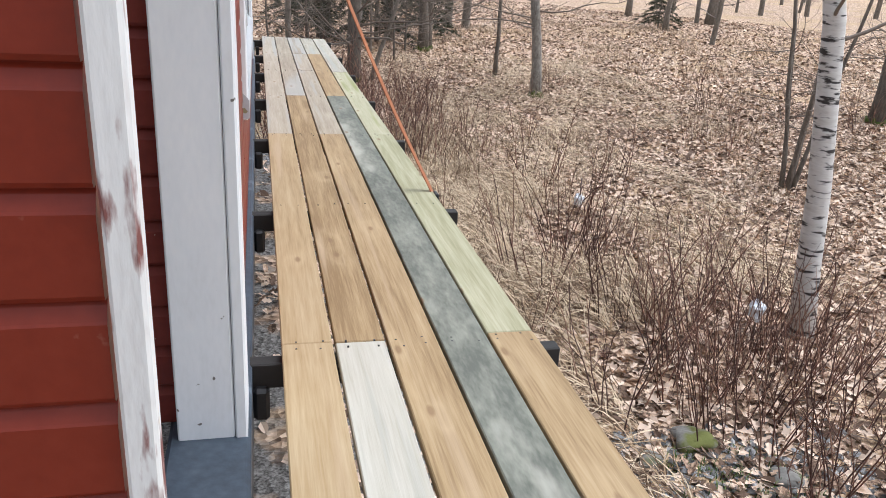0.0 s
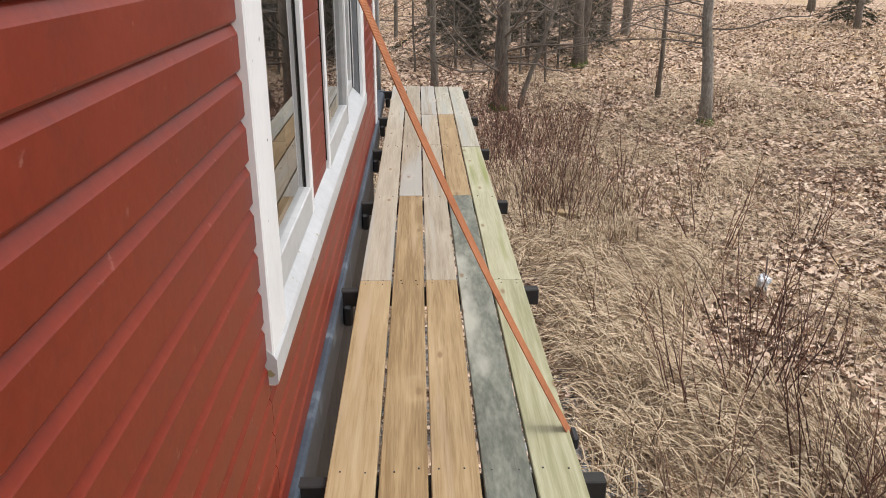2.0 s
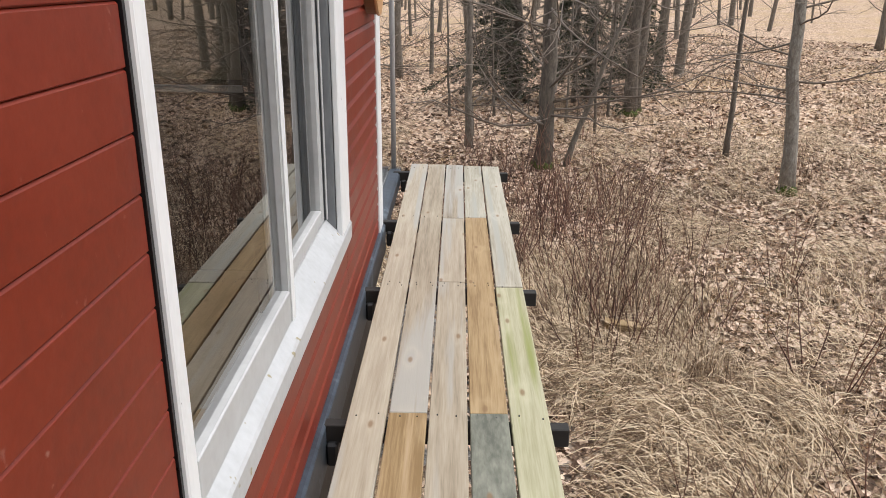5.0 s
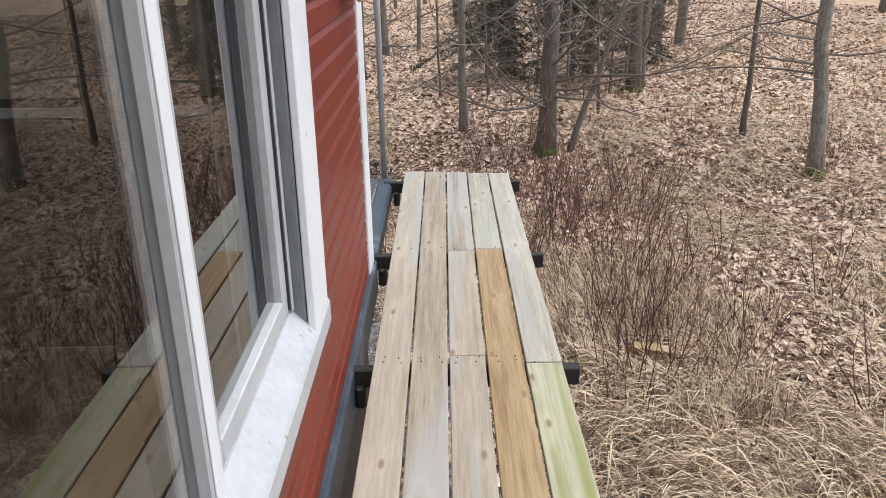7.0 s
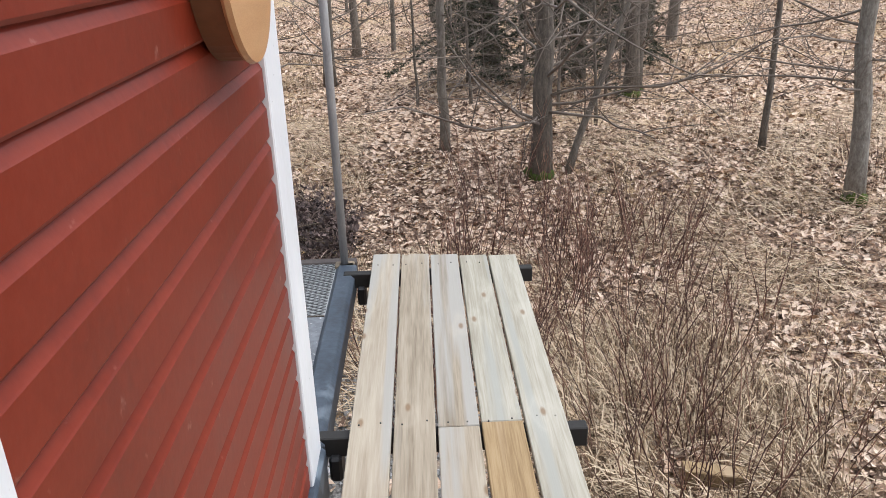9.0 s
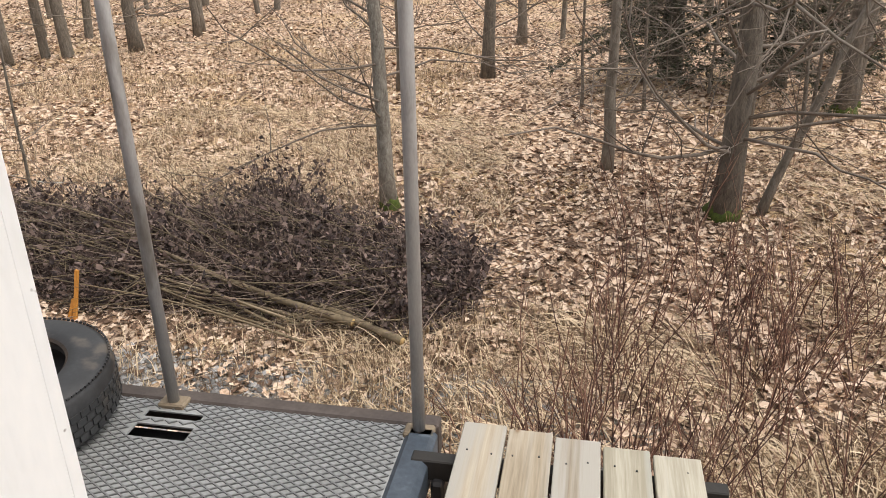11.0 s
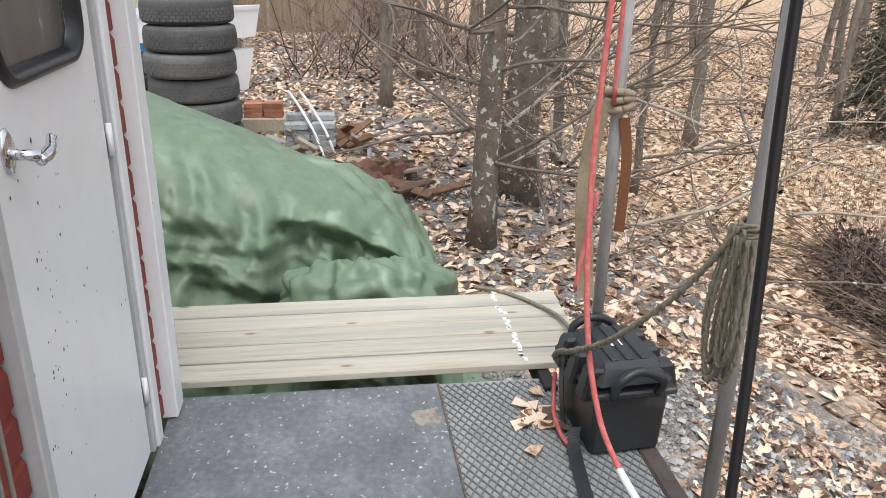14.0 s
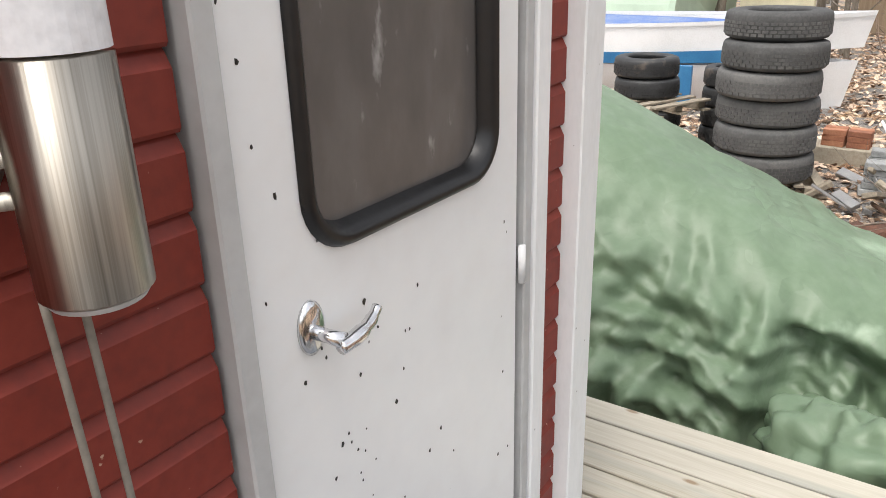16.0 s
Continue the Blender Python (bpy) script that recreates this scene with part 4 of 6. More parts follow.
lathe(bm, [(0, -0.05), (0.06, -0.05), (0.075, -0.03), (0.07, 0.0), (0.055, 0.03), (0.06, 0.05), (0.03, 0.065), (0, 0.066)], 24, pose(-1.99, -0.01, 0.075, 25, 15, 0))
part("boot", bm, HOSE, hose, "black rubber boot at the hose end", shade=True)
tb = Tubes()
tb.tube(curve_pts([(-2.98, -0.02, 2.3), (-2.95, -0.05, 1.5), (-2.86, -0.1, 0.9), (-2.7, -0.13, 0.45), (-2.55, -0.12, 0.2), (-2.42, -0.085, 0.085)], 8), 0.0095, 8)
tb.tube(curve_pts([(-3.04, 0.02, 2.3), (-3.035, 0.015, 1.6), (-3.03, 0.01, 1.05)], 6), 0.008, 8)
tb.tube(curve_pts([(-3.04, -0.01, 0.75), (-3.03, -0.04, 0.6), (-2.99, -0.08, 0.42)], 6), 0.008, 8)
tb.tube(curve_pts([(-2.98, -0.13, 0.1), (-2.9, -0.15, 0.0), (-2.8, -0.15, -0.035), (-2.7, -0.13, -0.04)], 6), 0.008, 8)
tagged(tb.make("red_rope", RED_ROPE), "faded red rope hanging past the black box", "rope")
pipe = thing("white_conduit", "short white plastic tube with a white hook at its end", "tube")
tb = Tubes()
tb.tube(curve_pts([(-2.43, -0.088, 0.09), (-2.3, -0.06, 0.05), (-2.16, -0.02, 0.03), (-2.06, 0.0, 0.05)], 6), 0.0115, 10)
tb.make("tube", FROST, pipe)
tb = Tubes()
tb.tube(curve_pts([(-2.26, -0.09, 0.035), (-2.24, -0.04, 0.075), (-2.18, 0.02, 0.085), (-2.16, 0.05, 0.12)], 5), 0.013, 8)
tb.tube(curve_pts([(-2.24, -0.04, 0.07), (-2.29, -0.07, 0.03), (-2.27, -0.1, 0.02)], 4), 0.009, 8)
tb.make("hook", FROST, pipe, label="white plastic hook")
rusty = tagged(link_mesh("rusty_plate", new_box(-0.06, 0.07, -0.003, 0.003, 0, 0.13, bevel=0.001, m=pose(-2.2, 0.06, PZ + 0.01, 0, 14, -35)), RUST), "small rusty steel plate leaning at the post", "plate")
tb = Tubes()
P3 = Vector((-2.26, 0.105, 0.9))
twisted(tb, curve_pts([P3 + Vector((0.0, -0.035, 0)), (-2.38, 0.0, 0.68), (-2.55, -0.1, 0.46), (-2.72, -0.16, 0.33), (-2.86, -0.16, 0.25), (-2.97, -0.14, 0.17)], 14), 0.011)
for k in range(3):
    ring = [P3 + Vector((0.033 * math.cos(a), 0.033 * math.sin(a), 0.02 * k - 0.03 + 0.008 * math.sin(a))) for a in [2 * math.pi * i / 14 for i in range(15)]]
    twisted(tb, ring, 0.01)
for k in range(6):
    dx, dy, ln = random.uniform(-0.05, 0.02), random.uniform(-0.05, -0.015), random.uniform(0.36, 0.46)
    twisted(tb, curve_pts([P3 + Vector((dx, dy, 0)), P3 + Vector((dx * 1.3 - 0.02, dy - 0.02, -ln * 0.6)), P3 + Vector((dx - 0.015, dy - 0.01, -ln)), P3 + Vector((dx + 0.02, dy, -ln * 0.8)), P3 + Vector((dx + 0.02, dy, -0.02))], 9), 0.008)
tagged(tb.make("olive_rope", ROPE_GREY), "olive rope coiled on a post and tied to the box", "rope")
kh = thing("khaki_strap", "khaki webbing knotted round a pipe post", "strap")
part("webbing", band([((-3.055, 0.0, 1.05), (0.2, 1, 0)), ((-3.06, -0.03, 0.98), (0.1, 1, 0)), ((-3.07, -0.045, 0.75), (0.2, 1, 0)), ((-3.06, -0.03, 0.5), (0.4, 1, 0)), ((-3.04, -0.02, 0.36), (0.3, 1, 0))], 0.06, 0.006), KHAKI, kh)
part("tail", band([((-3.05, 0.06, 1.0), (0.2, 1, 0)), ((-3.055, 0.085, 0.85), (0.1, 1, 0)), ((-3.06, 0.085, 0.6), (0.2, 1, 0))], 0.035, 0.005), DISC_RIM, kh, "brown strap tail")
tb = Tubes()
for k in range(3):
    tb.tube([Vector((-3.08 + 0.04 * math.cos(a), 0.045 + 0.04 * math.sin(a), 1.03 + 0.022 * k + 0.012 * math.sin(a + k))) for a in [2 * math.pi * i / 12 for i in range(13)]], 0.014, 6)
tb.make("knot", KHAKI, kh)

bx = thing("battery_box", "black plastic battery box with a ribbed lid", "box", at=pose(-2.84, 0.025, PZ, 0, 0, 4))
bm = bmesh.new()
box(bm, -0.16, 0.16, -0.125, 0.135, 0.0, 0.235, bevel=0.012)
for v in bm.verts:
    f = 0.93 + 0.07 * v.co.z / 0.235
    v.co.x *= f
    v.co.y *= f
part("body", bm, BOXPL, bx)
bm = bmesh.new()
box(bm, -0.178, 0.178, -0.143, 0.153, 0.225, 0.25, bevel=0.006)
lid_top = box(bm, -0.165, 0.165, -0.13, 0.14, 0.25, 0.335, bevel=0.02)
for v in bm.verts:
    if v.co.z > 0.3:
        v.co.x *= 0.82
        v.co.y *= 0.8
lid = part("lid", bm, BOXPL, bx, "black lid with stepped ribs")
for x in (-0.108, 0.0, 0.108):
    for y in (-0.13, 0.14):
        bm = bmesh.new()
        box(bm, x - 0.036, x + 0.036, y - 0.034, y + 0.034, 0.205, 0.318, bevel=0.01)
        for q in bm.verts:
            if q.co.z > 0.29:
                q.co.y += 0.02 if y < 0 else -0.02
                q.co.x = x + (q.co.x - x) * 0.8
        part("rib", bm, BOXPL, lid)
for y in (-0.05, 0.0, 0.05):
    part("ridge", new_box(-0.12, 0.12, y - 0.012, y + 0.012, 0.333, 0.342, bevel=0.003), BOXPL, lid)
for s in (-1, 1):
    tb = Tubes()
    tb.tube(curve_pts([(s * 0.175, -0.07, 0.24), (s * 0.2, -0.07, 0.3), (s * 0.195, 0, 0.335), (s * 0.2, 0.08, 0.3), (s * 0.175, 0.08, 0.24)], 5), 0.016, 8)
    tb.make("handle", BOXPL, bx)
part("buckle_strap", band([((0.05, -0.13, 0.05), (1, 0, 0)), ((0.1, -0.16, 0.02), (1, 0.2, 0)), ((0.3, -0.2, 0.006), (0.4, 1, 0)), ((0.52, -0.24, 0.005), (0.4, 1, 0))], 0.045, 0.004), BOXPL, bx, "black webbing tail")
part("side_strap", band([((-0.06, -0.155, 0.3), (1, 0, 0)), ((-0.07, -0.15, 0.15), (1, 0, 0)), ((-0.05, -0.14, 0.01), (1, 0, 0))], 0.045, 0.004), BOXPL, bx)
part("label", new_box(-0.03, 0.02, -0.02, 0.02, 0.3352, 0.3362), FROST, lid, "small white label")
bm = bmesh.new()
for k in range(26):
    x, y = -3.26 - 0.62 * k / 26 + random.gauss(0, 0.006), -0.17 + random.gauss(0, 0.01)
    if (x + 3.225) % 0.134 > 0.118:
        continue
    box(bm, x - 0.014, x + 0.014, y - 0.008, y + 0.008, 0.0022, 0.0032)
tagged(part("paint_mark", bm, WHITE, deck2), "dashed white paint mark", kind="stuff")
bm = bmesh.new()
ring = [bm.verts.new((-2.97 + 0.06 * (1 + 1.1 * noise.noise((1.7 * math.cos(a), 1.7 * math.sin(a), 3))) * math.cos(a), -0.585 + 0.04 * (1 + 1.1 * noise.noise((1.7 * math.cos(a), 1.7 * math.sin(a), 6))) * math.sin(a), PZ + 0.0012)) for a in [2 * math.pi * i / 20 for i in range(20)]]
bm.faces.new(ring)
part("paint_spot", bm, material("worn beige paint", (0.27, 0.24, 0.2), (0.12, 0.115, 0.11), (0.36, 0.32, 0.26), scale=25, rough=0.7), platform, "pale paint spot")
leafy = Tubes()
for k in range(14):
    p = Vector((random.uniform(-3.1, -2.7), random.uniform(-0.28, -0.12), PZ + 0.003))
    a = random.uniform(0, 6.3)
    d, e = Vector((math.cos(a), math.sin(a), 0.15)) * 0.035, Vector((-math.sin(a), math.cos(a), 0.1)) * 0.022
    leafy.face(p - d - e, p + d - e + Vector((0, 0, 0.012)), p + d + e, p - d + e + Vector((0, 0, 0.01)))
tagged(leafy.make("fallen_leaves", LEAVES, shade=False), "dry leaves beside the black box", "leaves", kind="stuff")
tb = Tubes()
tb.tube(curve_pts([(-3.1, 0.02, 0.25), (-3.3, 0.06, 0.06), (-3.6, 0.05, 0.02), (-3.85, -0.1, 0.012), (-3.95, -0.25, 0.01)], 8), 0.009, 8)
tagged(tb.make("ground_rope", ROPE_GREY), "olive rope lying over the pale planks", "rope")

# ---- trees ----
BIRCH = material("white birch bark", (0.62, 0.60, 0.56), (0.5, 0.47, 0.43), (0.72, 0.7, 0.67), scale=4, stretch=(1, 1, 5), fine=20, rough=0.7, bump=0.3, bump_dist=0.006, wear=(0.035, 0.03, 0.028), wear_scale=7.0, wear_at=0.54)


def wander(p, d, length, segs, wob, rise=0.0):
    pts = [Vector(p)]
    d = Vector(d).normalized()
    for k in range(segs):
        d = (d + Vector((random.gauss(0, wob), random.gauss(0, wob), random.gauss(0, wob) + rise))).normalized()
        pts.append(pts[-1] + d * (length / segs))
    return pts


def taper(r0, r1, n):
    return [r0 + (r1 - r0) * k / (n - 1) for k in range(n)]


def branch(tb, p, d, length, r, depth, kids=5, rise=0.03):
    segs = 6 if depth > 1 else 4
    pts = wander(p, d, length, segs, 0.16, rise)
    tb.tube(pts, taper(r, r * 0.3, segs + 1), 5 if depth > 1 else 3, cap=False)
    if depth == 0:
        return
    for k in range(kids):
        i = random.randint(1, segs)
        out = (pts[i] - pts[i - 1]).normalized()
        side = Vector((random.gauss(0, 1), random.gauss(0, 1), random.gauss(0.15, 0.6))).normalized()
        branch(tb, pts[i - 1].lerp(pts[i], random.random()), out * 0.7 + side * 0.8, length * random.uniform(0.3, 0.55), r * 0.42, depth - 1, max(2, kids - 2), rise)


def tree(x, y, diam, height, bark, label, lean=(0.0, 0.0), limbs=12, low=0.9, reach=1.6, moss=False, stems=1, name="tree", flare=1.5):
    z = terrain(x, y)
    t = thing(name, label, "tree")
    tb = Tubes()
    cr = Tubes()
    for s in range(stems):
        a = 2 * math.pi * s / max(1, stems) + 0.6
        off = Vector((math.cos(a), math.sin(a), 0)) * (0.0 if stems == 1 else diam * 0.7)
        ln = Vector((lean[0], lean[1], 1)) + off * (0 if stems == 1 else 2.2 / max(diam, 0.08) * 0.12)
        n = 12
        pts = [Vector((x, y, z - 0.15)) + off]
        for k in range(1, n + 1):
            wob = diam * 0.11
            pts.append(Vector((x, y, z)) + off + ln * (height * k / n) + Vector((random.gauss(0, wob), random.gauss(0, wob), 0)))
        r = diam / 2 * (1 if s == 0 else 0.7)
        tb.tube(pts, [r * flare, r * 1.08] + [r * (1 - 0.06 * k) for k in range(n - 1)], 10)
        for k in range(limbs if s == 0 else limbs // 2):
            h = low + (height * 0.85 - low) * (k / limbs) ** 1.4
            f = min(n - 0.01, h / height * n)
            p = pts[int(f)].lerp(pts[int(f) + 1], f - int(f))
            a = random.uniform(0, 2 * math.pi)
            branch(cr, p, (math.cos(a), math.sin(a), random.uniform(-0.15, 0.5)), reach * random.uniform(0.5, 1.1), max(0.006, diam * 0.09), 2, 5)
    tb.make("trunk", bark, t)
    cr.make("crown", TWIG, t)
    if moss:
        bm = bmesh.new()
        bmesh.ops.create_icosphere(bm, subdivisions=3, radius=1)
        for v in bm.verts:
            k = 1 + 0.25 * noise.noise(v.co * 3)
            v.co = Vector((v.co.x * diam * 0.78 * k, v.co.y * diam * 0.78 * k, v.co.z * 0.17 * k)) + Vector((x, y, z + 0.02))
        part("moss", bm, MOSS, t, "green moss at the foot", shade=True)
    return t


BARE = "bare grey-barked tree standing in fallen leaves"
THIN = "thin bare tree in leaf litter"
RIGHT_TREES = ((4.95, 6.6, 0.085, 5.0, 0.0, 0, 0), (4.1, 10.4, 0.24, 7.0, 0.0, 0, 1), (3.5, 12.2, 0.22, 7.0, 0, 0, 0), (1.7, 13.3, 0.2, 6.0, 0, 0, 0), (0.6, 7.5, 0.13, 5.5, -0.01, 0, 0),
               (10.7, 1.9, 0.25, 7.0, 0.02, 0, 1), (15.2, 18.3, 0.2, 7.0, 0, 0, 0), (16.6, 24.6, 0.25, 8.0, 0, 0, 0), (19.2, 21.8, 0.4, 9.0, 0, 0, 0))
FRONT_TREES = ((-1.8, 14.2, 0.24, 7.0, 0.02, 0, 0), (-1.5, 18.5, 0.22, 7.0, 0, 0, 0), (-3.3, 12.7, 0.17, 7.0, 0, 0, 0), (-11.1, 16.3, 0.3, 7.0, 0.03, 0, 0),
               (-10.7, 18.8, 0.2, 7.0, 0, 0, 0), (-13.1, 14.1, 0.18, 7.0, 0.02, 0, 0), (1.8, 13.0, 0.24, 7.0, 0, 0, 0), (4.3, 10.9, 0.22, 7.0, 0.03, 0, 1))
LEFT_TREES = ((-13.6, 8.2, 0.16, 6.0, 0, 0, 0), (-15.0, 13.3, 0.15, 6.0, 0, 0, 0), (-16.2, 15.9, 0.18, 7.0, 0, 0, 0), (-16.6, 17.4, 0.2, 7.0, 0, 0, 0), (-11.1, 19.8, 0.2, 7.0, 0, 0, 0), (-6.1, 5.6, 0.035, 3.5, 0.02, 0, 0),
              (-15.3, 7.9, 0.22, 7.0, 0, 0, 0), (-12.6, -0.1, 0.17, 6.0, 0.02, 0, 0), (-15.5, 0.8, 0.2, 7.0, 0, 0, 0), (-13.1, 5.2, 0.22, 7.0, 0, 0, 0), (-10.3, 3.1, 0.1, 5.0, 0.05, 0.02, 0), (-18.0, 4.0, 0.22, 7.0, 0, 0, 0), (-11.0, 2.2, 0.14, 5.0, -0.02, 0, 0))
for rows_of in (RIGHT_TREES, FRONT_TREES, LEFT_TREES):
    for x, y, d, h, lx, ly, moss in rows_of:
        tree(x, y, d, h, BARK, (BARE if d > 0.12 else THIN) + (" with a mossy foot" if moss else ""), (lx, ly), limbs=16 if d > 0.1 else 9, low=0.7, reach=2.0 if d > 0.12 else 1.1, moss=bool(moss))
tree(1.8, 6.1, 0.25, 7.0, BARK, "bare grey tree with a side stem and a mossy foot", (0.01, 0.0), limbs=34, low=0.7, reach=3.2, moss=True)
tree(-1.85, 6.1, 0.16, 6.0, BARK_LICHEN, "slim lichen-grey tree with long side limbs and a mossy foot", (-0.03, 0.0), limbs=22, low=1.0, reach=2.6, moss=True)
tree(5.2, 4.6, 0.18, 7.0, BARK_LICHEN, "grey lichen-mottled tree with a mossy foot in dry grass", (-0.065, 0.02), limbs=20, low=1.3, reach=2.4, moss=True)
for x, y in ((0.7, 8.6), (2.6, 9.4), (3.6, 10.2), (1.2, 10.6), (2.3, 11.6), (4.4, 12.4), (0.2, 11.4), (3.0, 8.2)):
    tree(x, y, 0.05, 4.6, BARK, "slender bare sapling with a dense veil of twigs", (random.gauss(0, 0.04), 0.0), limbs=20, low=0.5, reach=1.9)
tree(2.15, 6.15, 0.09, 4.0, BARK, "thin slanting stem beside a larger trunk", (0.35, 0.05), limbs=8, low=0.8, reach=1.2)
tree(4.0, -5.2, 0.165, 7.0, BIRCH, "white-barked birch with black marks, leaning slightly", (-0.135, 0.02), limbs=9, low=2.2, reach=1.4, name="birch", flare=1.25)
tree(6.7, -1.2, 0.075, 5.0, BARK, "clump of thin bare stems growing from one foot", (0.02, 0.02), limbs=10, low=0.8, reach=1.2, stems=5)
tree(-6.75, 0.32, 0.2, 6.5, BARK_PALE, "tree with pale lichen on dark bark beside the tarpaulin", (0.035, 0.02), limbs=26, low=0.7, reach=2.8)
tree(-8.3, 1.02, 0.36, 8.0, BARK_PALE, "thick old tree trunk with pale bare limbs", (0.0, 0.02), limbs=24, low=0.8, reach=3.0)

NEEDLES = material("dark spruce needles", (0.040, 0.046, 0.025), (0.018, 0.024, 0.012), (0.085, 0.088, 0.05), scale=6, rough=0.8, bump=0, per_island=True)


def spruce(x, y, h, spread, label):
    """Whorls of drooping boughs, each a spine with side sprays of short needle tufts and gaps between."""
    z = terrain(x, y)
    t = thing("spruce", label, "tree")
    tb, cr = Tubes(), Tubes()
    tb.tube([(x, y, z - 0.1), (x, y, z + h * 0.5), (x, y, z + h)], [0.05 * h / 3, 0.035 * h / 3, 0.005], 7)
    n = int(h * 28)
    for k in range(n):
        f = (k / n) ** 0.9
        zz = z + 0.1 * h + f * h * 0.9
        a = k * 2.4 + random.gauss(0, 0.3)
        ln = spread * (1 - f) * random.uniform(0.45, 1.2) + 0.1
        out = Vector((math.cos(a), math.sin(a), 0))
        side = Vector((-math.sin(a), math.cos(a), 0))
        spine = [Vector((x, y, zz)) + out * (ln * q) + Vector((0, 0, 0.10 * q * ln - 0.42 * ln * q * q)) + side * random.gauss(0, 0.03) for q in (0, 0.25, 0.5, 0.75, 1.0)]
        tb.tube(spine, taper(0.011, 0.003, 5), 3, cap=False)
        for s in range(int(8 + ln * 26)):
            q = random.uniform(0.12, 1.0)
            g = min(3, int(q * 4))
            p = spine[g].lerp(spine[g + 1], q * 4 - g)
            w = (side * random.choice((-1, 1)) * random.uniform(0.5, 1.0) + out * random.uniform(0.3, 0.9) + Vector((0, 0, random.gauss(-0.22, 0.16)))).normalized() * random.uniform(0.1, 0.3) * (1.15 - 0.5 * q)
            for m in range(9):
                e = p + w * (m / 8)
                nd = (w.normalized() * 0.6 + Vector((random.gauss(0, 0.7), random.gauss(0, 0.7), random.gauss(-0.1, 0.5)))).normalized() * random.uniform(0.045, 0.095)
                u = Vector((random.gauss(0, 1), random.gauss(0, 1), random.gauss(0, 1))).normalized() * 0.014
                cr.face(e - u, e + u, e + nd)
    tb.make("trunk", BARK, t)
    cr.make("crown", NEEDLES, t, shade=False)


spruce(3.1, 11.9, 4.0, 1.7, "dark green spruce among bare trees")
spruce(1.3, 13.0, 3.6, 1.7, "low dark green spruce behind the trunks")
spruce(4.9, 14.0, 3.0, 1.3, "small dark spruce between trunks")
spruce(15.5, 19.5, 2.2, 0.9, "young dark spruce in the far clearing")
spruce(-13.3, 8.8, 2.0, 0.9, "young spruce at a thin trunk")
spruce(-11.9, 10.5, 1.2, 0.8, "low young spruce in fallen leaves")
spruce(-16.5, 11.0, 2.6, 1.2, "small dark spruce in the far wood")

tb = Tubes()
for k in range(330):
    a = random.uniform(-0.25, math.pi * 1.12) if k % 4 else random.uniform(0, 2 * math.pi)
    d = 19 + 40 * random.random() ** 1.3
    x, y = d * math.cos(a), d * math.sin(a)
    if x > 7 and d < 34 and random.random() < 0.8:
        continue
    z = terrain(x, y)
    r = random.uniform(0.06, 0.17)
    tb.tube(wander((x, y, z - 0.2), (random.gauss(0, .04), random.gauss(0, .04), 1), random.uniform(6, 10), 5, 0.03), taper(r, r * 0.4, 6), 6, cap=False)
    for s in range(9):
        b = random.uniform(0, 6.3)
        branch(tb, (x, y, z + random.uniform(0.6, 5)), (math.cos(b), math.sin(b), 0.35), random.uniform(0.8, 2.4), 0.022, 1, 4)
tagged(tb.make("far_woods", BARK), "distant bare woodland trees", "woods", kind="stuff")

# ---- shrubs ----
def shrub_kind(stems, h, spread):
    tb, tw = Tubes(), Tubes()
    for k in range(stems):
        a = random.uniform(0, 6.3)
        q = spread * random.random() ** 0.7
        d = Vector((math.cos(a) * 0.45 * random.random(), math.sin(a) * 0.45 * random.random(), 1))
        ln = h * random.uniform(0.4, 1.1)
        pts = wander((math.cos(a) * q, math.sin(a) * q, -0.03), d, ln, 5, 0.09)
        tb.tube(pts, taper(0.0056, 0.0022, 6), 3, cap=False)
        for s in range(random.randint(2, 6)):
            i = random.randint(2, 5)
            dd = (pts[i] - pts[i - 1]).normalized() + Vector((random.gauss(0, .6), random.gauss(0, .6), 0.1))
            tw.tube(wander(pts[i], dd, ln * random.uniform(0.12, 0.32), 2, 0.12), [0.0026, 0.0018, 0.0009], 3, cap=False)
    s = thing("shrub", "leafless shrub with upright red-brown stems", "shrub", "shrubs beside the walkway")
    tagged(tb.make("base_growth", SHRUB, s), kind="stuff")
    tagged(tw.make("crown", SHRUB, s), kind="stuff")
    return s


SHRUBS = [shrub_kind(12, 0.85, 0.3), shrub_kind(13, 1.05, 0.42), shrub_kind(8, 0.75, 0.2), shrub_kind(13, 0.65, 0.5)]
FIRST = [(1.5, -0.6), (2.0, 0.9), (2.6, -5.9), (3.2, -6.4)]
for s, (x, y) in zip(SHRUBS, FIRST):
    s.matrix_world = pose(x, y, terrain(x, y))


def shrub(x, y, k, s=1.0):
    ob = copy_thing(SHRUBS[k], pose(x, y, terrain(x, y), 0, 0, random.uniform(0, 360)))
    ob.scale = (s, s, s)


for k in range(19):
    y = random.uniform(-0.4, 4.2)
    shrub(1.1 + 0.05 * (y + 3.5) + random.uniform(0, 1.3), y, random.randint(0, 3), random.uniform(0.7, 1.15))
for k in range(22):
    shrub(random.uniform(0.4, 3.0), random.uniform(1.4, 4.6), random.randint(0, 3), random.uniform(0.8, 1.2))
for k in range(13):
    shrub(random.uniform(0.05, 0.85), random.uniform(0.6, 2.3), random.choice((0, 1, 1, 2)), random.uniform(0.85, 1.2))
for k in range(34):
    shrub(random.uniform(2.2, 4.2), random.uniform(-8.4, -4.6), random.randint(0, 3), random.uniform(0.7, 1.15))
for k in range(7):
    shrub(random.uniform(1.7, 3.2), random.uniform(-5.0, -2.6), random.randint(0, 2), random.uniform(0.6, 1.1))
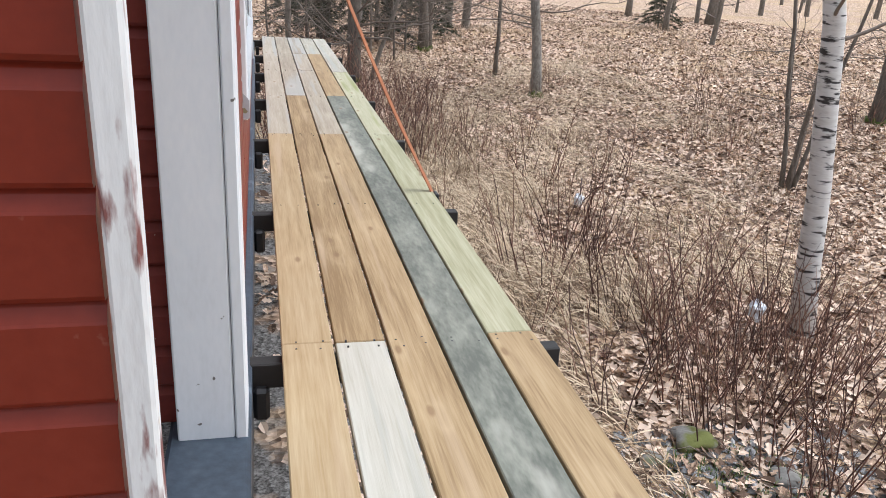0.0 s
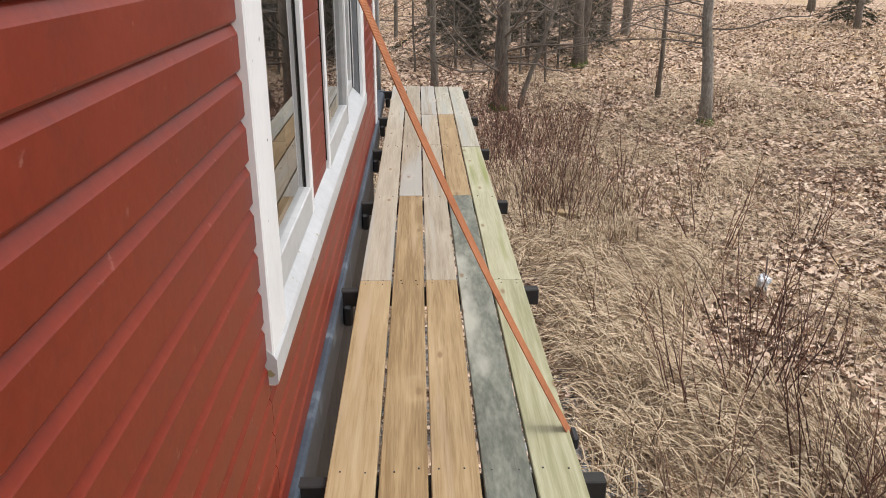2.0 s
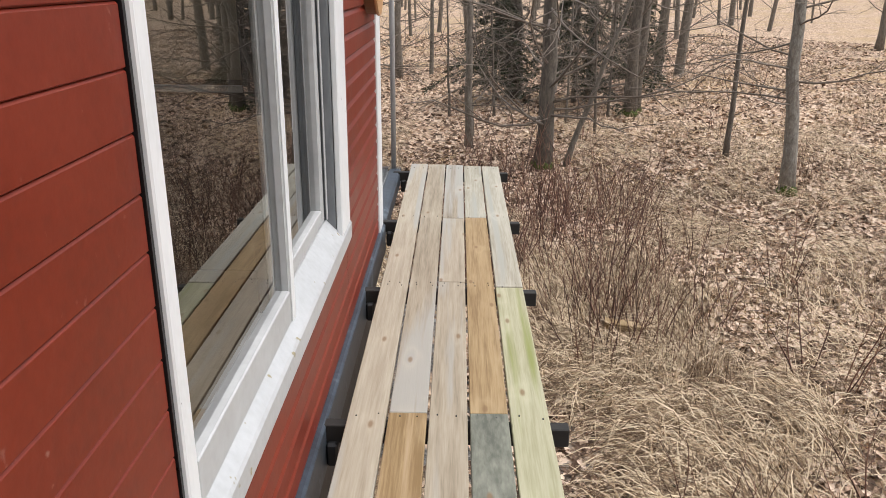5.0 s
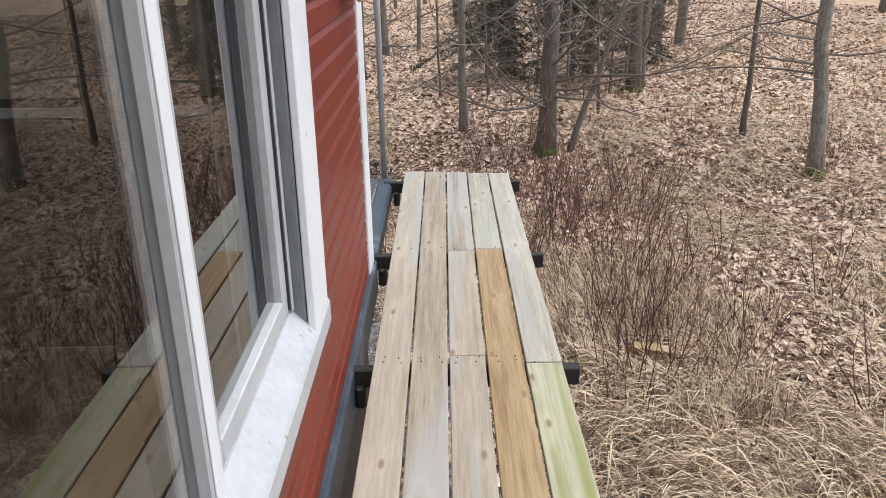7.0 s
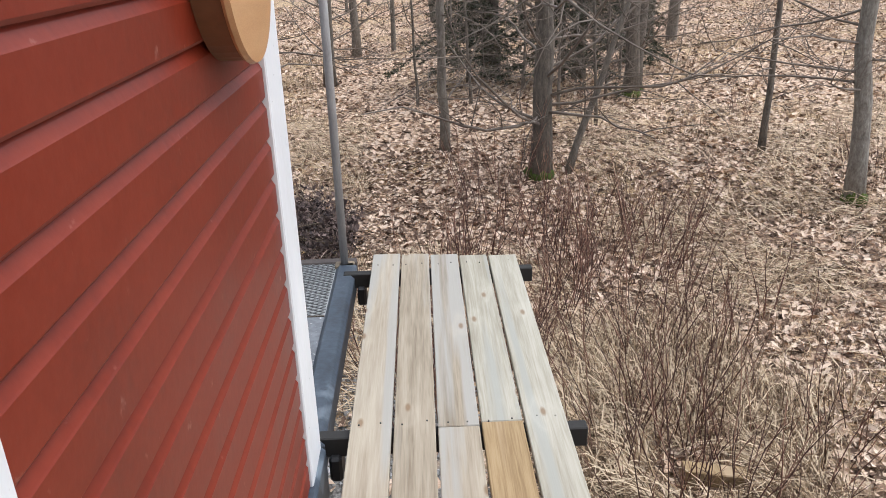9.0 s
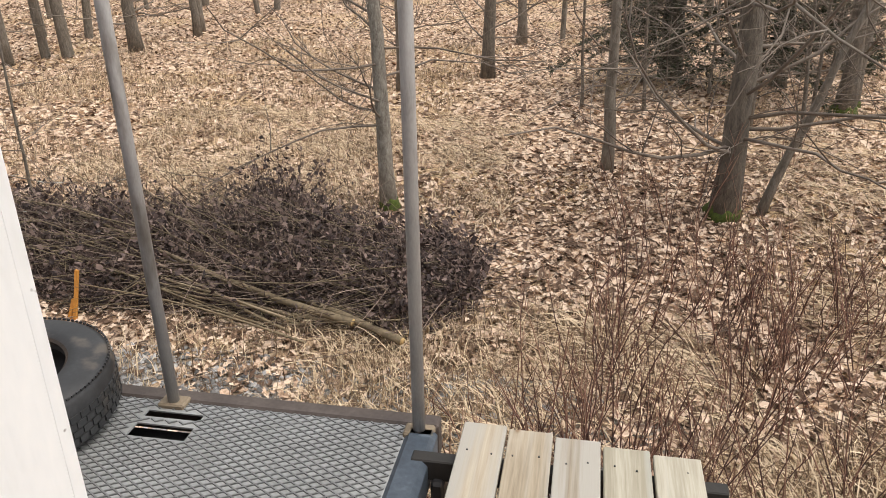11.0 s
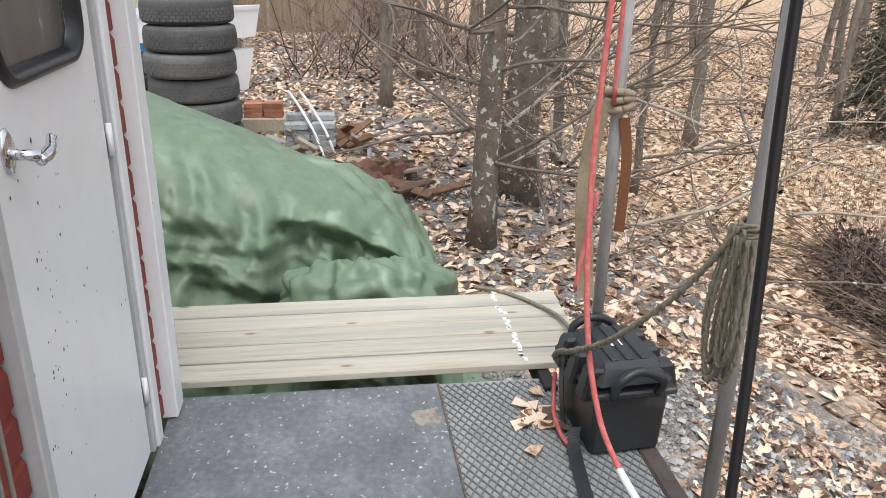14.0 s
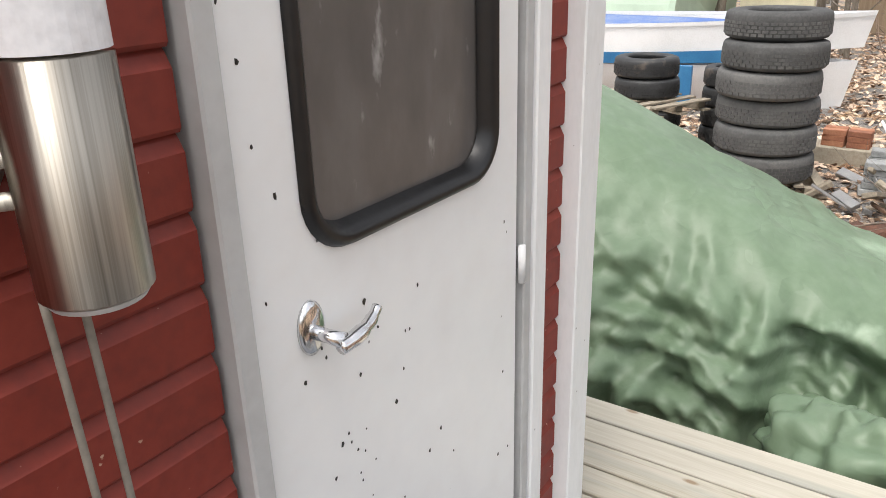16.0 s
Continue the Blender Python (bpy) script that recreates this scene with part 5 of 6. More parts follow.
for x, y, k, s in ((2.45, -3.85, 1, 1.1), (2.7, -3.6, 0, 1.0), (2.3, -4.1, 2, 1.2), (3.0, -2.7, 2, 1.3), (3.3, -0.9, 2, 1.3), (2.9, 0.3, 0, 0.9), (3.9, 1.2, 2, 1.2), (4.4, -0.6, 0, 1.0)):
    shrub(x, y, k, s)
for k in range(22):
    a = random.uniform(-0.4, 1.9)
    d = random.uniform(6, 14)
    shrub(2 + d * math.cos(a), -3 + d * math.sin(a), random.randint(0, 3), random.uniform(0.7, 1.3))

# ---- ground cover ----
rng = np.random.default_rng(4)


def kept(x, y):
    if -3.95 < x < 0.8 and y < 0.1:
        return (x > -0.12 and y > -9.5) and rng.random() < 0.35
    return True


def scatter(n, reach, centre=(0.5, 0.0), power=0.62):
    out = []
    while len(out) < n:
        a = rng.uniform(0, 2 * math.pi)
        d = reach * rng.random() ** power
        x, y = centre[0] + d * math.cos(a), centre[1] + d * math.sin(a)
        if y < -11 and abs(x) < 12 or not kept(x, y) or (x > -5 and x < 0 and y < 0):
            if not kept(x, y):
                continue
        out.append((x, y))
    return out


PLAIN = ((-1, 0, 0), (-0.25, -0.55, 1), (0.55, -0.42, 1), (1, 0, 0.2), (0.5, 0.45, 1), (-0.3, 0.5, 1))
LOBED = ((-1, 0, 0), (-0.45, -0.5, 0.9), (-0.1, -0.26, 0.4), (0.35, -0.6, 1.1), (0.5, -0.25, 0.4), (1, 0, 0.2), (0.48, 0.27, 0.4), (0.3, 0.62, 1.1), (-0.12, 0.24, 0.4), (-0.5, 0.46, 0.9))


def leaf_mesh(name, spots, lo, hi, mat, label, lift=0.02, up=0.0, lobes=False):
    v, f = [], []
    for x, y in spots:
        s = rng.uniform(lo, hi)
        a = rng.uniform(0, 2 * math.pi)
        tx, ty = rng.normal(0, 0.35, 2)
        z = terrain(x, y) + rng.uniform(0.004, lift) + up * rng.random()
        c, si = math.cos(a), math.sin(a)
        b = len(v)
        curl = s * rng.uniform(0.05, 0.45)
        for u, w, k in LOBED if lobes else PLAIN:
            px, py = (u * c - w * si) * s, (u * si + w * c) * s
            v.append((x + px, y + py, z + curl * k + px * tx + py * ty))
        if lobes:
            f.append((b, b + 1, b + 2, b + 3, b + 4, b + 5))
            f.append((b, b + 5, b + 6, b + 7, b + 8, b + 9))
        else:
            f.append((b, b + 1, b + 2, b + 3))
            f.append((b, b + 3, b + 4, b + 5))
    me = bpy.data.meshes.new(name)
    me.from_pydata(v, [], f)
    me.materials.append(mat)
    return tagged(new(name, me), label, "leaves", kind="stuff")


near = [p for p in scatter(90000, 9.5, (2.5, -1.5), 0.55) if not (p[0] < 0.4 and p[1] < 2.9 and noise.noise((p[0] * 0.9, p[1] * 0.9, 5)) > -0.25 + 0.25 * rng.random()) and not (p[0] > 0.8 and p[0] < 1.5 + rng.random() and p[1] < -4.5)]
far_spots = [p for p in scatter(215000, 30, (-1.0, 4.0), 0.6) if not (-5 < p[0] < 0.4 and p[1] < 2.9 and rng.random() < 0.8)]
leaf_mesh("leaf_litter", near, 0.022, 0.052, LEAVES, "pale brown fallen oak leaves covering the ground", 0.05, 0.0, True)
leaf_mesh("far_leaf_litter", far_spots, 0.035, 0.07, LEAVES, "fallen leaves spread over the woodland floor")


def grass_mesh(name, spots, mat, label, h0, h1, blades=16, spread=0.07, lean=0.7):
    v, f = [], []
    for x, y in spots:
        z = terrain(x, y)
        ga = rng.uniform(0, 2 * math.pi)
        for k in range(blades):
            a = ga + rng.normal(0, 1.2)
            h = rng.uniform(h0, h1)
            bx_, by_ = x + rng.normal(0, spread), y + rng.normal(0, spread)
            ln = h * rng.uniform(0.2, 1.0) * lean
            w = 0.0028 * rng.uniform(0.7, 1.5)
            dx, dy = math.cos(a), math.sin(a)
            b = len(v)
            v += [(bx_ - dy * w, by_ + dx * w, z - 0.02), (bx_ + dy * w, by_ - dx * w, z - 0.02),
                  (bx_ + dx * ln * 0.35 - dy * w * 0.8, by_ + dy * ln * 0.35 + dx * w * 0.8, z + h * 0.6), (bx_ + dx * ln * 0.35 + dy * w * 0.8, by_ + dy * ln * 0.35 - dx * w * 0.8, z + h * 0.6),
                  (bx_ + dx * ln * 1.1, by_ + dy * ln * 1.1, z + h * rng.uniform(0.5, 0.95))]
            f += [(b, b + 1, b + 3, b + 2), (b + 2, b + 3, b + 4)]
    me = bpy.data.meshes.new(name)
    me.from_pydata(v, [], f)
    me.materials.append(mat)
    return tagged(new(name, me), label, "grass", kind="stuff")


def tufts(n, x0, x1, y0, y1, keep=0.0):
    out = []
    while len(out) < n:
        x, y = rng.uniform(x0, x1), rng.uniform(y0, y1)
        if noise.noise((x * 0.45, y * 0.45, 9)) + rng.uniform(-0.3, 0.3) > keep:
            out.append((x, y))
    return out


def straw_mat(name, zones, mat, label):
    """Long dry stems lying matted over one another, combed in slowly turning directions."""
    v, f = [], []
    for n, x0, x1, y0, y1, keep, lift in zones:
        made = 0
        while made < n:
            x, y = rng.uniform(x0, x1), rng.uniform(y0, y1)
            if noise.noise((x * 0.8, y * 0.8, 9)) + rng.uniform(-0.35, 0.35) < keep or (y < -2.4 and 0.8 < x < 1.4 + 0.35 * noise.noise((y, 3, 1))) or math.hypot(x - 1.95, y - 0.05) < 0.34:
                continue
            made += 1
            a = 2.4 + 2.6 * noise.noise((x * 0.45, y * 0.45, 31)) + rng.normal(0, 0.7)
            ln = rng.uniform(0.16, 0.62)
            w = rng.uniform(0.002, 0.0058)
            arch = lift * rng.random() ** 1.4
            h0, h1 = rng.uniform(0.0, 0.05), rng.uniform(0.0, 0.10)
            bend = rng.normal(0, 0.5)
            b = len(v)
            for q in range(5):
                t = q / 4
                aa = a + bend * t
                px, py = x + math.cos(aa) * ln * t, y + math.sin(aa) * ln * t
                pz = terrain(px, py) + 0.012 + h0 * (1 - t) + h1 * t + arch * 4 * t * (1 - t)
                ww = w * (1 - 0.75 * t)
                v.append((px - math.sin(aa) * ww, py + math.cos(aa) * ww, pz))
                v.append((px + math.sin(aa) * ww, py - math.cos(aa) * ww, pz + 0.002))
            for q in range(4):
                f.append((b + 2 * q, b + 2 * q + 1, b + 2 * q + 3, b + 2 * q + 2))
    me = bpy.data.meshes.new(name)
    me.from_pydata(v, [], f)
    me.materials.append(mat)
    return tagged(new(name, me), label, "grass", kind="stuff")


straw_mat("dry_grass", ((7000, 1.0, 3.2, -5.0, 0.9, -0.1, 0.2), (4200, 1.6, 5.5, -4.6, 4.5, 0.05, 0.15), (900, 1.0, 2.2, -8.2, -5.0, -0.1, 0.12), (2600, 1.1, 2.6, -0.6, 2.2, -0.2, 0.2), (2400, -1.5, 1.6, 1.0, 3.6, 0.0, 0.1), (5000, -7, -0.5, 5.4, 10.5, -0.05, 0.12), (3500, 2.5, 8.0, 2.0, 9.0, 0.0, 0.1)), STRAW, "tangled dry straw grass beside the walkway")
grass_mesh("standing_straw", tufts(60, 1.5, 2.6, -1.0, 1.6, -0.2), STRAW, "upright dry straw stems behind the walkway", 0.15, 0.5, 16, 0.1, 0.8)
grass_mesh("clearing_grass", tufts(1500, 2.5, 16, -4, 20, 0.1) + tufts(1700, -12, -2, 5.5, 18, -0.05) + tufts(300, -3, 1.2, 0.7, 4, 0.1), STRAW, "pale dry grass in the clearing", 0.06, 0.26, 14, 0.15, 1.2)

STONE = material("grey gravel", (0.26, 0.255, 0.25), (0.15, 0.147, 0.142), (0.4, 0.395, 0.39), scale=20, rough=0.9, bump=0, per_island=True)
v, f = [], []
for zone, n in (((0.8, 1.6, -9.6, -3.3), 16000), ((-4.6, 0.6, 0.2, 2.8), 15000), ((-9.5, -4.0, -2.5, 2.2), 6000), ((0.9, 3.4, -8.4, -6.2), 8000)):
    for k in range(n):
        x, y = rng.uniform(zone[0], zone[1]), rng.uniform(zone[2], zone[3])
        s = 0.008 + 0.03 * rng.random() ** 3
        z = terrain(x, y) + s * 0.3
        b = len(v)
        j = rng.uniform(0.6, 1.3, 6) * s
        v += [(x + j[0], y, z), (x, y + j[1], z), (x - j[2], y, z), (x, y - j[3], z), (x, y, z + j[4] * 0.7), (x, y, z - j[5])]
        f += [(b, b + 1, b + 4), (b + 1, b + 2, b + 4), (b + 2, b + 3, b + 4), (b + 3, b, b + 4)]
me = bpy.data.meshes.new("gravel")
me.from_pydata(v, [], f)
me.materials.append(STONE)
tagged(new("gravel", me), "grey gravel and small stones along the walkway", "gravel", kind="stuff")
tb = Tubes()
for k in range(900):
    x, y = rng.uniform(0.9, 9), rng.uniform(-9, 10)
    a = rng.uniform(0, 6.3)
    ln = rng.uniform(0.1, 0.6)
    z = terrain(x, y) + 0.02
    tb.tube([(x, y, z), (x + math.cos(a) * ln * .5, y + math.sin(a) * ln * .5, z + rng.uniform(0, .06)), (x + math.cos(a + .3) * ln, y + math.sin(a + .3) * ln, z + rng.uniform(0, .05))], [0.004, 0.003, 0.0015], 3, cap=False)
for k in range(500):
    x, y = rng.uniform(-9, 0.5), rng.uniform(0.4, 9)
    a = rng.uniform(0, 6.3)
    ln = rng.uniform(0.1, 0.6)
    z = terrain(x, y) + 0.02
    tb.tube([(x, y, z), (x + math.cos(a) * ln, y + math.sin(a) * ln, z + rng.uniform(0, .06))], [0.004, 0.0015], 3, cap=False)
tagged(tb.make("fallen_twigs", TWIG), "thin dead twigs lying in the leaves", "twigs", kind="stuff")

# ---- brush pile ----
BRUSH = material("dark brushwood twigs", (0.105, 0.07, 0.058), (0.04, 0.027, 0.023), (0.30, 0.225, 0.18), scale=4, rough=0.9, bump=0, per_island=True)
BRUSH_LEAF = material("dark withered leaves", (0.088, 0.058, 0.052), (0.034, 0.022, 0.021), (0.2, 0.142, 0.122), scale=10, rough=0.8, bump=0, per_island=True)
LOGBARK = material("pale yellow-brown pole bark", (0.22, 0.17, 0.105), (0.12, 0.092, 0.058), (0.34, 0.275, 0.18), scale=6, fine=40, rough=0.85, bump=0.3, per_object=0.3)
CUT = material("fresh cut wood", (0.5, 0.34, 0.15), scale=20, rough=0.8)


def pile_at(u, w):
    """A place in the pile: u along it from 0 to 1, w across it from -1 to 1; the pile's surface there."""
    x = -7.7 + 7.2 * u
    mid = 4.42 - 0.3 * u
    edge = 0.45 * noise.noise((u * 9, w * 1.5, 4)) + 0.2 * noise.noise((u * 23, w * 2, 8))
    y = mid + w * ((0.42 + 0.5 * smooth(u * 1.5)) * (0.35 + 0.65 * smooth(min(u, 1.04 - u) * 7)) + edge)
    h = 0.6 * (1 - w * w) ** 0.65 * (0.5 + 0.5 * smooth(u * 1.4) * smooth((1.08 - u) * 5)) * (0.75 + 0.7 * noise.noise((u * 11, w * 2, 1)))
    return x, y, h


tb, pale = Tubes(), Tubes()
for k in range(6500):
    u, w = rng.random(), rng.uniform(-1, 1)
    x, y, h = pile_at(u, w)
    z = terrain(x, y) + h * rng.random() ** 0.6
    a = rng.normal(2.95, 0.5) if rng.random() < 0.75 else rng.uniform(0, 6.3)
    ln = rng.uniform(0.25, 0.95)
    pts = wander((x, y, z), (math.cos(a), math.sin(a), rng.normal(0.08, 0.18)), ln, 3, 0.1)
    r = rng.uniform(0.0025, 0.006)
    tb.tube(pts, [r, r * 0.8, r * 0.6, r * 0.3], 3, cap=False)
for k in range(420):
    u, w = rng.random(), rng.uniform(-1, 1)
    x, y, h = pile_at(u, w)
    a = rng.normal(2.9, 0.7)
    r = rng.uniform(0.003, 0.008)
    pts = wander((x, y, terrain(x, y) + h * rng.uniform(0.7, 1.1)), (math.cos(a), math.sin(a), rng.normal(0.12, 0.15)), rng.uniform(0.6, 1.9), 4, 0.1)
    pale.tube(pts, [r, r * 0.85, r * 0.7, r * 0.5, r * 0.25], 4, cap=False)
sprigs = []
for k in range(2600):
    u, w = rng.random(), rng.uniform(-1.05, 1.05)
    tall = 1.0
    if k < 200:
        u, w, tall = rng.normal(0.69, 0.02), rng.uniform(0.6, 1.0), 2.0
    x, y, h = pile_at(u, max(-1, min(1, w)))
    sprig = wander((x, y, terrain(x, y) + h * 0.8), (rng.normal(-0.3, 0.5), rng.normal(0.2, 0.5), 0.8), tall * rng.uniform(0.15, 0.5), 3, 0.15)
    sprigs.append(sprig)
    tb.tube(sprig, [0.003, 0.0025, 0.002, 0.001], 3, cap=False)
pile = thing("brush_pile", "long heap of dark cut brushwood with withered leaves", "brush pile")
tagged(tb.make("brushwood", BRUSH, pile), kind="stuff")
tagged(pale.make("pale_brushwood", LOGBARK, pile), "pale thin cut branches", kind="stuff")
v, f = [], []
for k in range(30000):
    u, w = rng.random(), rng.uniform(-1, 1)
    x, y, h = pile_at(u, w)
    z = terrain(x, y) + h * rng.random() ** 0.35 + rng.random() * 0.06
    s = rng.uniform(0.012, 0.032)
    d = rng.normal(0, 1, 3)
    e = rng.normal(0, 1, 3)
    d, e = d / np.linalg.norm(d) * s, e / np.linalg.norm(e) * s * 0.7
    b = len(v)
    p = np.array((x, y, z))
    v += [tuple(p - d), tuple(p + e), tuple(p + d), tuple(p - e)]
    f.append((b, b + 1, b + 2, b + 3))
for sprig in sprigs:
    for k in range(11):
        i = int(rng.integers(1, 4))
        p = np.array(sprig[i - 1].lerp(sprig[i], rng.random()))
        d, e = rng.normal(0, 0.015, 3), rng.normal(0, 0.012, 3)
        b = len(v)
        v += [tuple(p), tuple(p + d + e), tuple(p + 2 * d), tuple(p + d - e)]
        f.append((b, b + 1, b + 2, b + 3))
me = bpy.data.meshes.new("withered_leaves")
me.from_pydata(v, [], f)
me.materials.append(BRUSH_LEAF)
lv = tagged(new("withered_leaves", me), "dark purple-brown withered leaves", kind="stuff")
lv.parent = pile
# Sheet added inside the heap; its dark colour stands in for shade between twigs.
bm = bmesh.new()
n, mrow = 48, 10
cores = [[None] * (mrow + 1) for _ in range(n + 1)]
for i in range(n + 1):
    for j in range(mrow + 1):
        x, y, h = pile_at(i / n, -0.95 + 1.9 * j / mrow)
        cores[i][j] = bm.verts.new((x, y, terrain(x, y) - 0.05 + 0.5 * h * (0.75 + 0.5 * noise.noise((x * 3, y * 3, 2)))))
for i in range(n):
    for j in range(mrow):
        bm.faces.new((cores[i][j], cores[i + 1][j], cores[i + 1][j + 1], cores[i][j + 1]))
part("core", bm, material("dark sheet for the heap's shaded inside", (0.05, 0.036, 0.03), scale=20, rough=1.0, bump=0.5), pile)
for k in range(24):
    r = rng.uniform(0.006, 0.016) if k > 3 else rng.uniform(0.03, 0.05)
    x0, y0 = -0.95 - rng.uniform(0, 1.4) * (k > 2), 3.05 + rng.uniform(-0.12, 0.45)
    ln = rng.uniform(2.2, 5.4) if k > 3 else rng.uniform(2.0, 3.4)
    a = math.pi - rng.normal(0.24, 0.09)
    z0 = terrain(x0, y0) + r + rng.uniform(0.0, 0.16)
    pts = [Vector((x0 + math.cos(a) * ln * q, y0 + math.sin(a) * ln * q + 0.1 * math.sin(q * 3 + k), z0 + (0.08 + 0.4 * (k % 5) / 5) * q + 0.02 * math.sin(q * 6 + k))) for q in (0, 0.2, 0.4, 0.6, 0.8, 1.0)]
    lg = thing("cut_pole", "thin pale cut pole lying against the brush pile" if r < 0.03 else "pale cut log with a fresh sawn end", "log", "poles in the brush pile")
    tb = Tubes()
    tb.tube(pts, taper(r, r * 0.35, 6), 8 if r > 0.02 else 5)
    tb.make("bark", LOGBARK, lg)
    if r > 0.02:
        tb = Tubes()
        d = (pts[0] - pts[1]).normalized()
        tb.tube([pts[0], pts[0] + d * 0.004], r * 0.9, 10)
        tb.make("cut_end", CUT, lg)
ORANGE = material("bright orange-yellow wood", (0.62, 0.27, 0.05), scale=10, rough=0.6)
for dx, h, lean in ((0.0, 0.44, -0.07), (-0.07, 0.16, -0.05)):
    tb = Tubes()
    gx, gy = -3.83 + dx, 3.04
    tb.tube([(gx, gy, terrain(gx, gy) - 0.1), (gx - lean, gy + 0.1, terrain(gx, gy) + h)], 0.018, 4)
    tagged(tb.make("stake", ORANGE, shade=False), "orange-yellow wooden stake at the brush pile", "stake", "orange stakes")
blk = new_box(-0.19, 0.19, -0.05, 0.05, 0, 0.1, bevel=0.006, m=pose(1.93, 0.02, terrain(1.93, 0.02) + 0.07, 4, 6, -6))
tagged(link_mesh("wood_block", blk, DECK_WARM), "short offcut of yellow timber lying in dry grass", "wood block")
PLASTIC = material("torn white plastic film", (0.7, 0.74, 0.78), scale=10, rough=0.4, bump=0)
for x, y, z in ((3.41, -5.36, 0.33), (3.42, -2.03, 0.12)):
    bm = bmesh.new()
    bmesh.ops.create_icosphere(bm, subdivisions=3, radius=0.06)
    for q in bm.verts:
        q.co *= 0.6 + 0.9 * abs(noise.noise(q.co * 25))
        q.co.z *= 1.5
    bmesh.ops.transform(bm, matrix=pose(x, y, terrain(x, y) + z), verts=bm.verts)
    tagged(link_mesh("plastic_scrap", bm, PLASTIC), "torn white plastic scrap caught on twigs", "litter")
    tb = Tubes()
    tb.tube([(x + 0.02, y, terrain(x, y) - 0.05), (x, y, terrain(x, y) + z + 0.25)], 0.008, 5)
    tagged(tb.make("stick", BRUSH), "dark thin stick standing in the ground", "stick")

MOSSY = material("grey stone with moss", (0.2, 0.19, 0.17), (0.12, 0.115, 0.1), (0.3, 0.29, 0.27), scale=6, rough=0.95, bump=0.5, wear=(0.13, 0.14, 0.035), wear_scale=4, wear_at=0.52)
for x, y, s in ((1.75, -6.75, 0.13), (2.05, -6.5, 0.1), (2.4, -6.35, 0.16), (1.55, -7.1, 0.1), (2.75, -6.75, 0.12), (2.3, -7.1, 0.08), (1.35, -4.9, 0.1), (1.2, -5.6, 0.12)):
    bm = bmesh.new()
    bmesh.ops.create_icosphere(bm, subdivisions=3, radius=s)
    for q in bm.verts:
        q.co *= 0.8 + 0.5 * noise.noise(q.co * 6 + Vector((x, y, 0)))
        q.co.z *= 0.55
    bmesh.ops.transform(bm, matrix=pose(x, y, terrain(x, y) + s * 0.12), verts=bm.verts)
    tagged(link_mesh("stone", bm, MOSSY, shade=True), "mossy grey stone half sunk in gravel", "stone", "stones by the walkway")
GREEN = material("fresh green moss and grass", (0.09, 0.14, 0.03), (0.05, 0.08, 0.02), (0.15, 0.21, 0.06), scale=10, rough=0.9, bump=0, per_island=True)
grass_mesh("green_grass", tufts(26, 1.25, 1.6, 0.35, 0.85, -1) + tufts(16, 1.3, 1.6, -1.2, -0.7, -1) + tufts(30, 1.4, 2.9, -7.4, -6.3, -1), GREEN, "small patch of fresh green grass and moss", 0.03, 0.09, 26, 0.05, 1.2)

# ---- tarpaulin heap ----
TARP = material("green tarpaulin", (0.14, 0.205, 0.13), (0.105, 0.16, 0.098), (0.195, 0.265, 0.185), scale=1.6, fine=14, rough=0.46, bump=0.15, bump_dist=0.01, wear=(0.27, 0.36, 0.26), wear_scale=2.4, wear_at=0.64)
tn, tl = TARP.node_tree.nodes, TARP.node_tree.links
tg = tn.new("ShaderNodeNewGeometry")
warp = tn.new("ShaderNodeTexNoise")
warp.inputs["Scale"].default_value = 2.2
tl.new(tg.outputs["Position"], warp.inputs["Vector"])
bend = tn.new("ShaderNodeVectorMath")
bend.operation = "MULTIPLY_ADD"
bend.inputs[1].default_value = (0.35, 0.35, 0.35)
tl.new(warp.outputs["Color"], bend.inputs[0])
tl.new(tg.outputs["Position"], bend.inputs[2])
# flat facets between creases: every cell of the sheet tilts its own way
tilt = tn.new("ShaderNodeNewGeometry").outputs["Normal"]
for size, amount in ((3.2, 0.12), (8.0, 0.15), (19.0, 0.1)):
    q = tn.new("ShaderNodeTexVoronoi")
    q.inputs["Scale"].default_value = size
    tl.new(bend.outputs[0], q.inputs["Vector"])
    sub_ = tn.new("ShaderNodeVectorMath")
    sub_.operation = "SUBTRACT"
    sub_.inputs[1].default_value = (0.5, 0.5, 0.5)
    tl.new(q.outputs["Color"], sub_.inputs[0])
    mad = tn.new("ShaderNodeVectorMath")
    mad.operation = "MULTIPLY_ADD"
    mad.inputs[1].default_value = (amount, amount, amount)
    tl.new(sub_.outputs[0], mad.inputs[0])
    tl.new(tilt, mad.inputs[2])
    tilt = mad.outputs[0]
unit = tn.new("ShaderNodeVectorMath")
unit.operation = "NORMALIZE"
tl.new(tilt, unit.inputs[0])
tl.new(unit.outputs[0], tn["Principled BSDF"].inputs["Normal"])
tarp = thing("tarpaulin", "crumpled green tarpaulin covering a heap", "tarpaulin")


def crest(y):
    """Height of the covered heap along its length, above the yard."""
    k = (-0.18 - y)
    return 0.0 if k <= 0 else min(2.1, 0.69 * (1 - math.exp(-(k + 0.03) * 6.5)) + 0.44 * k)


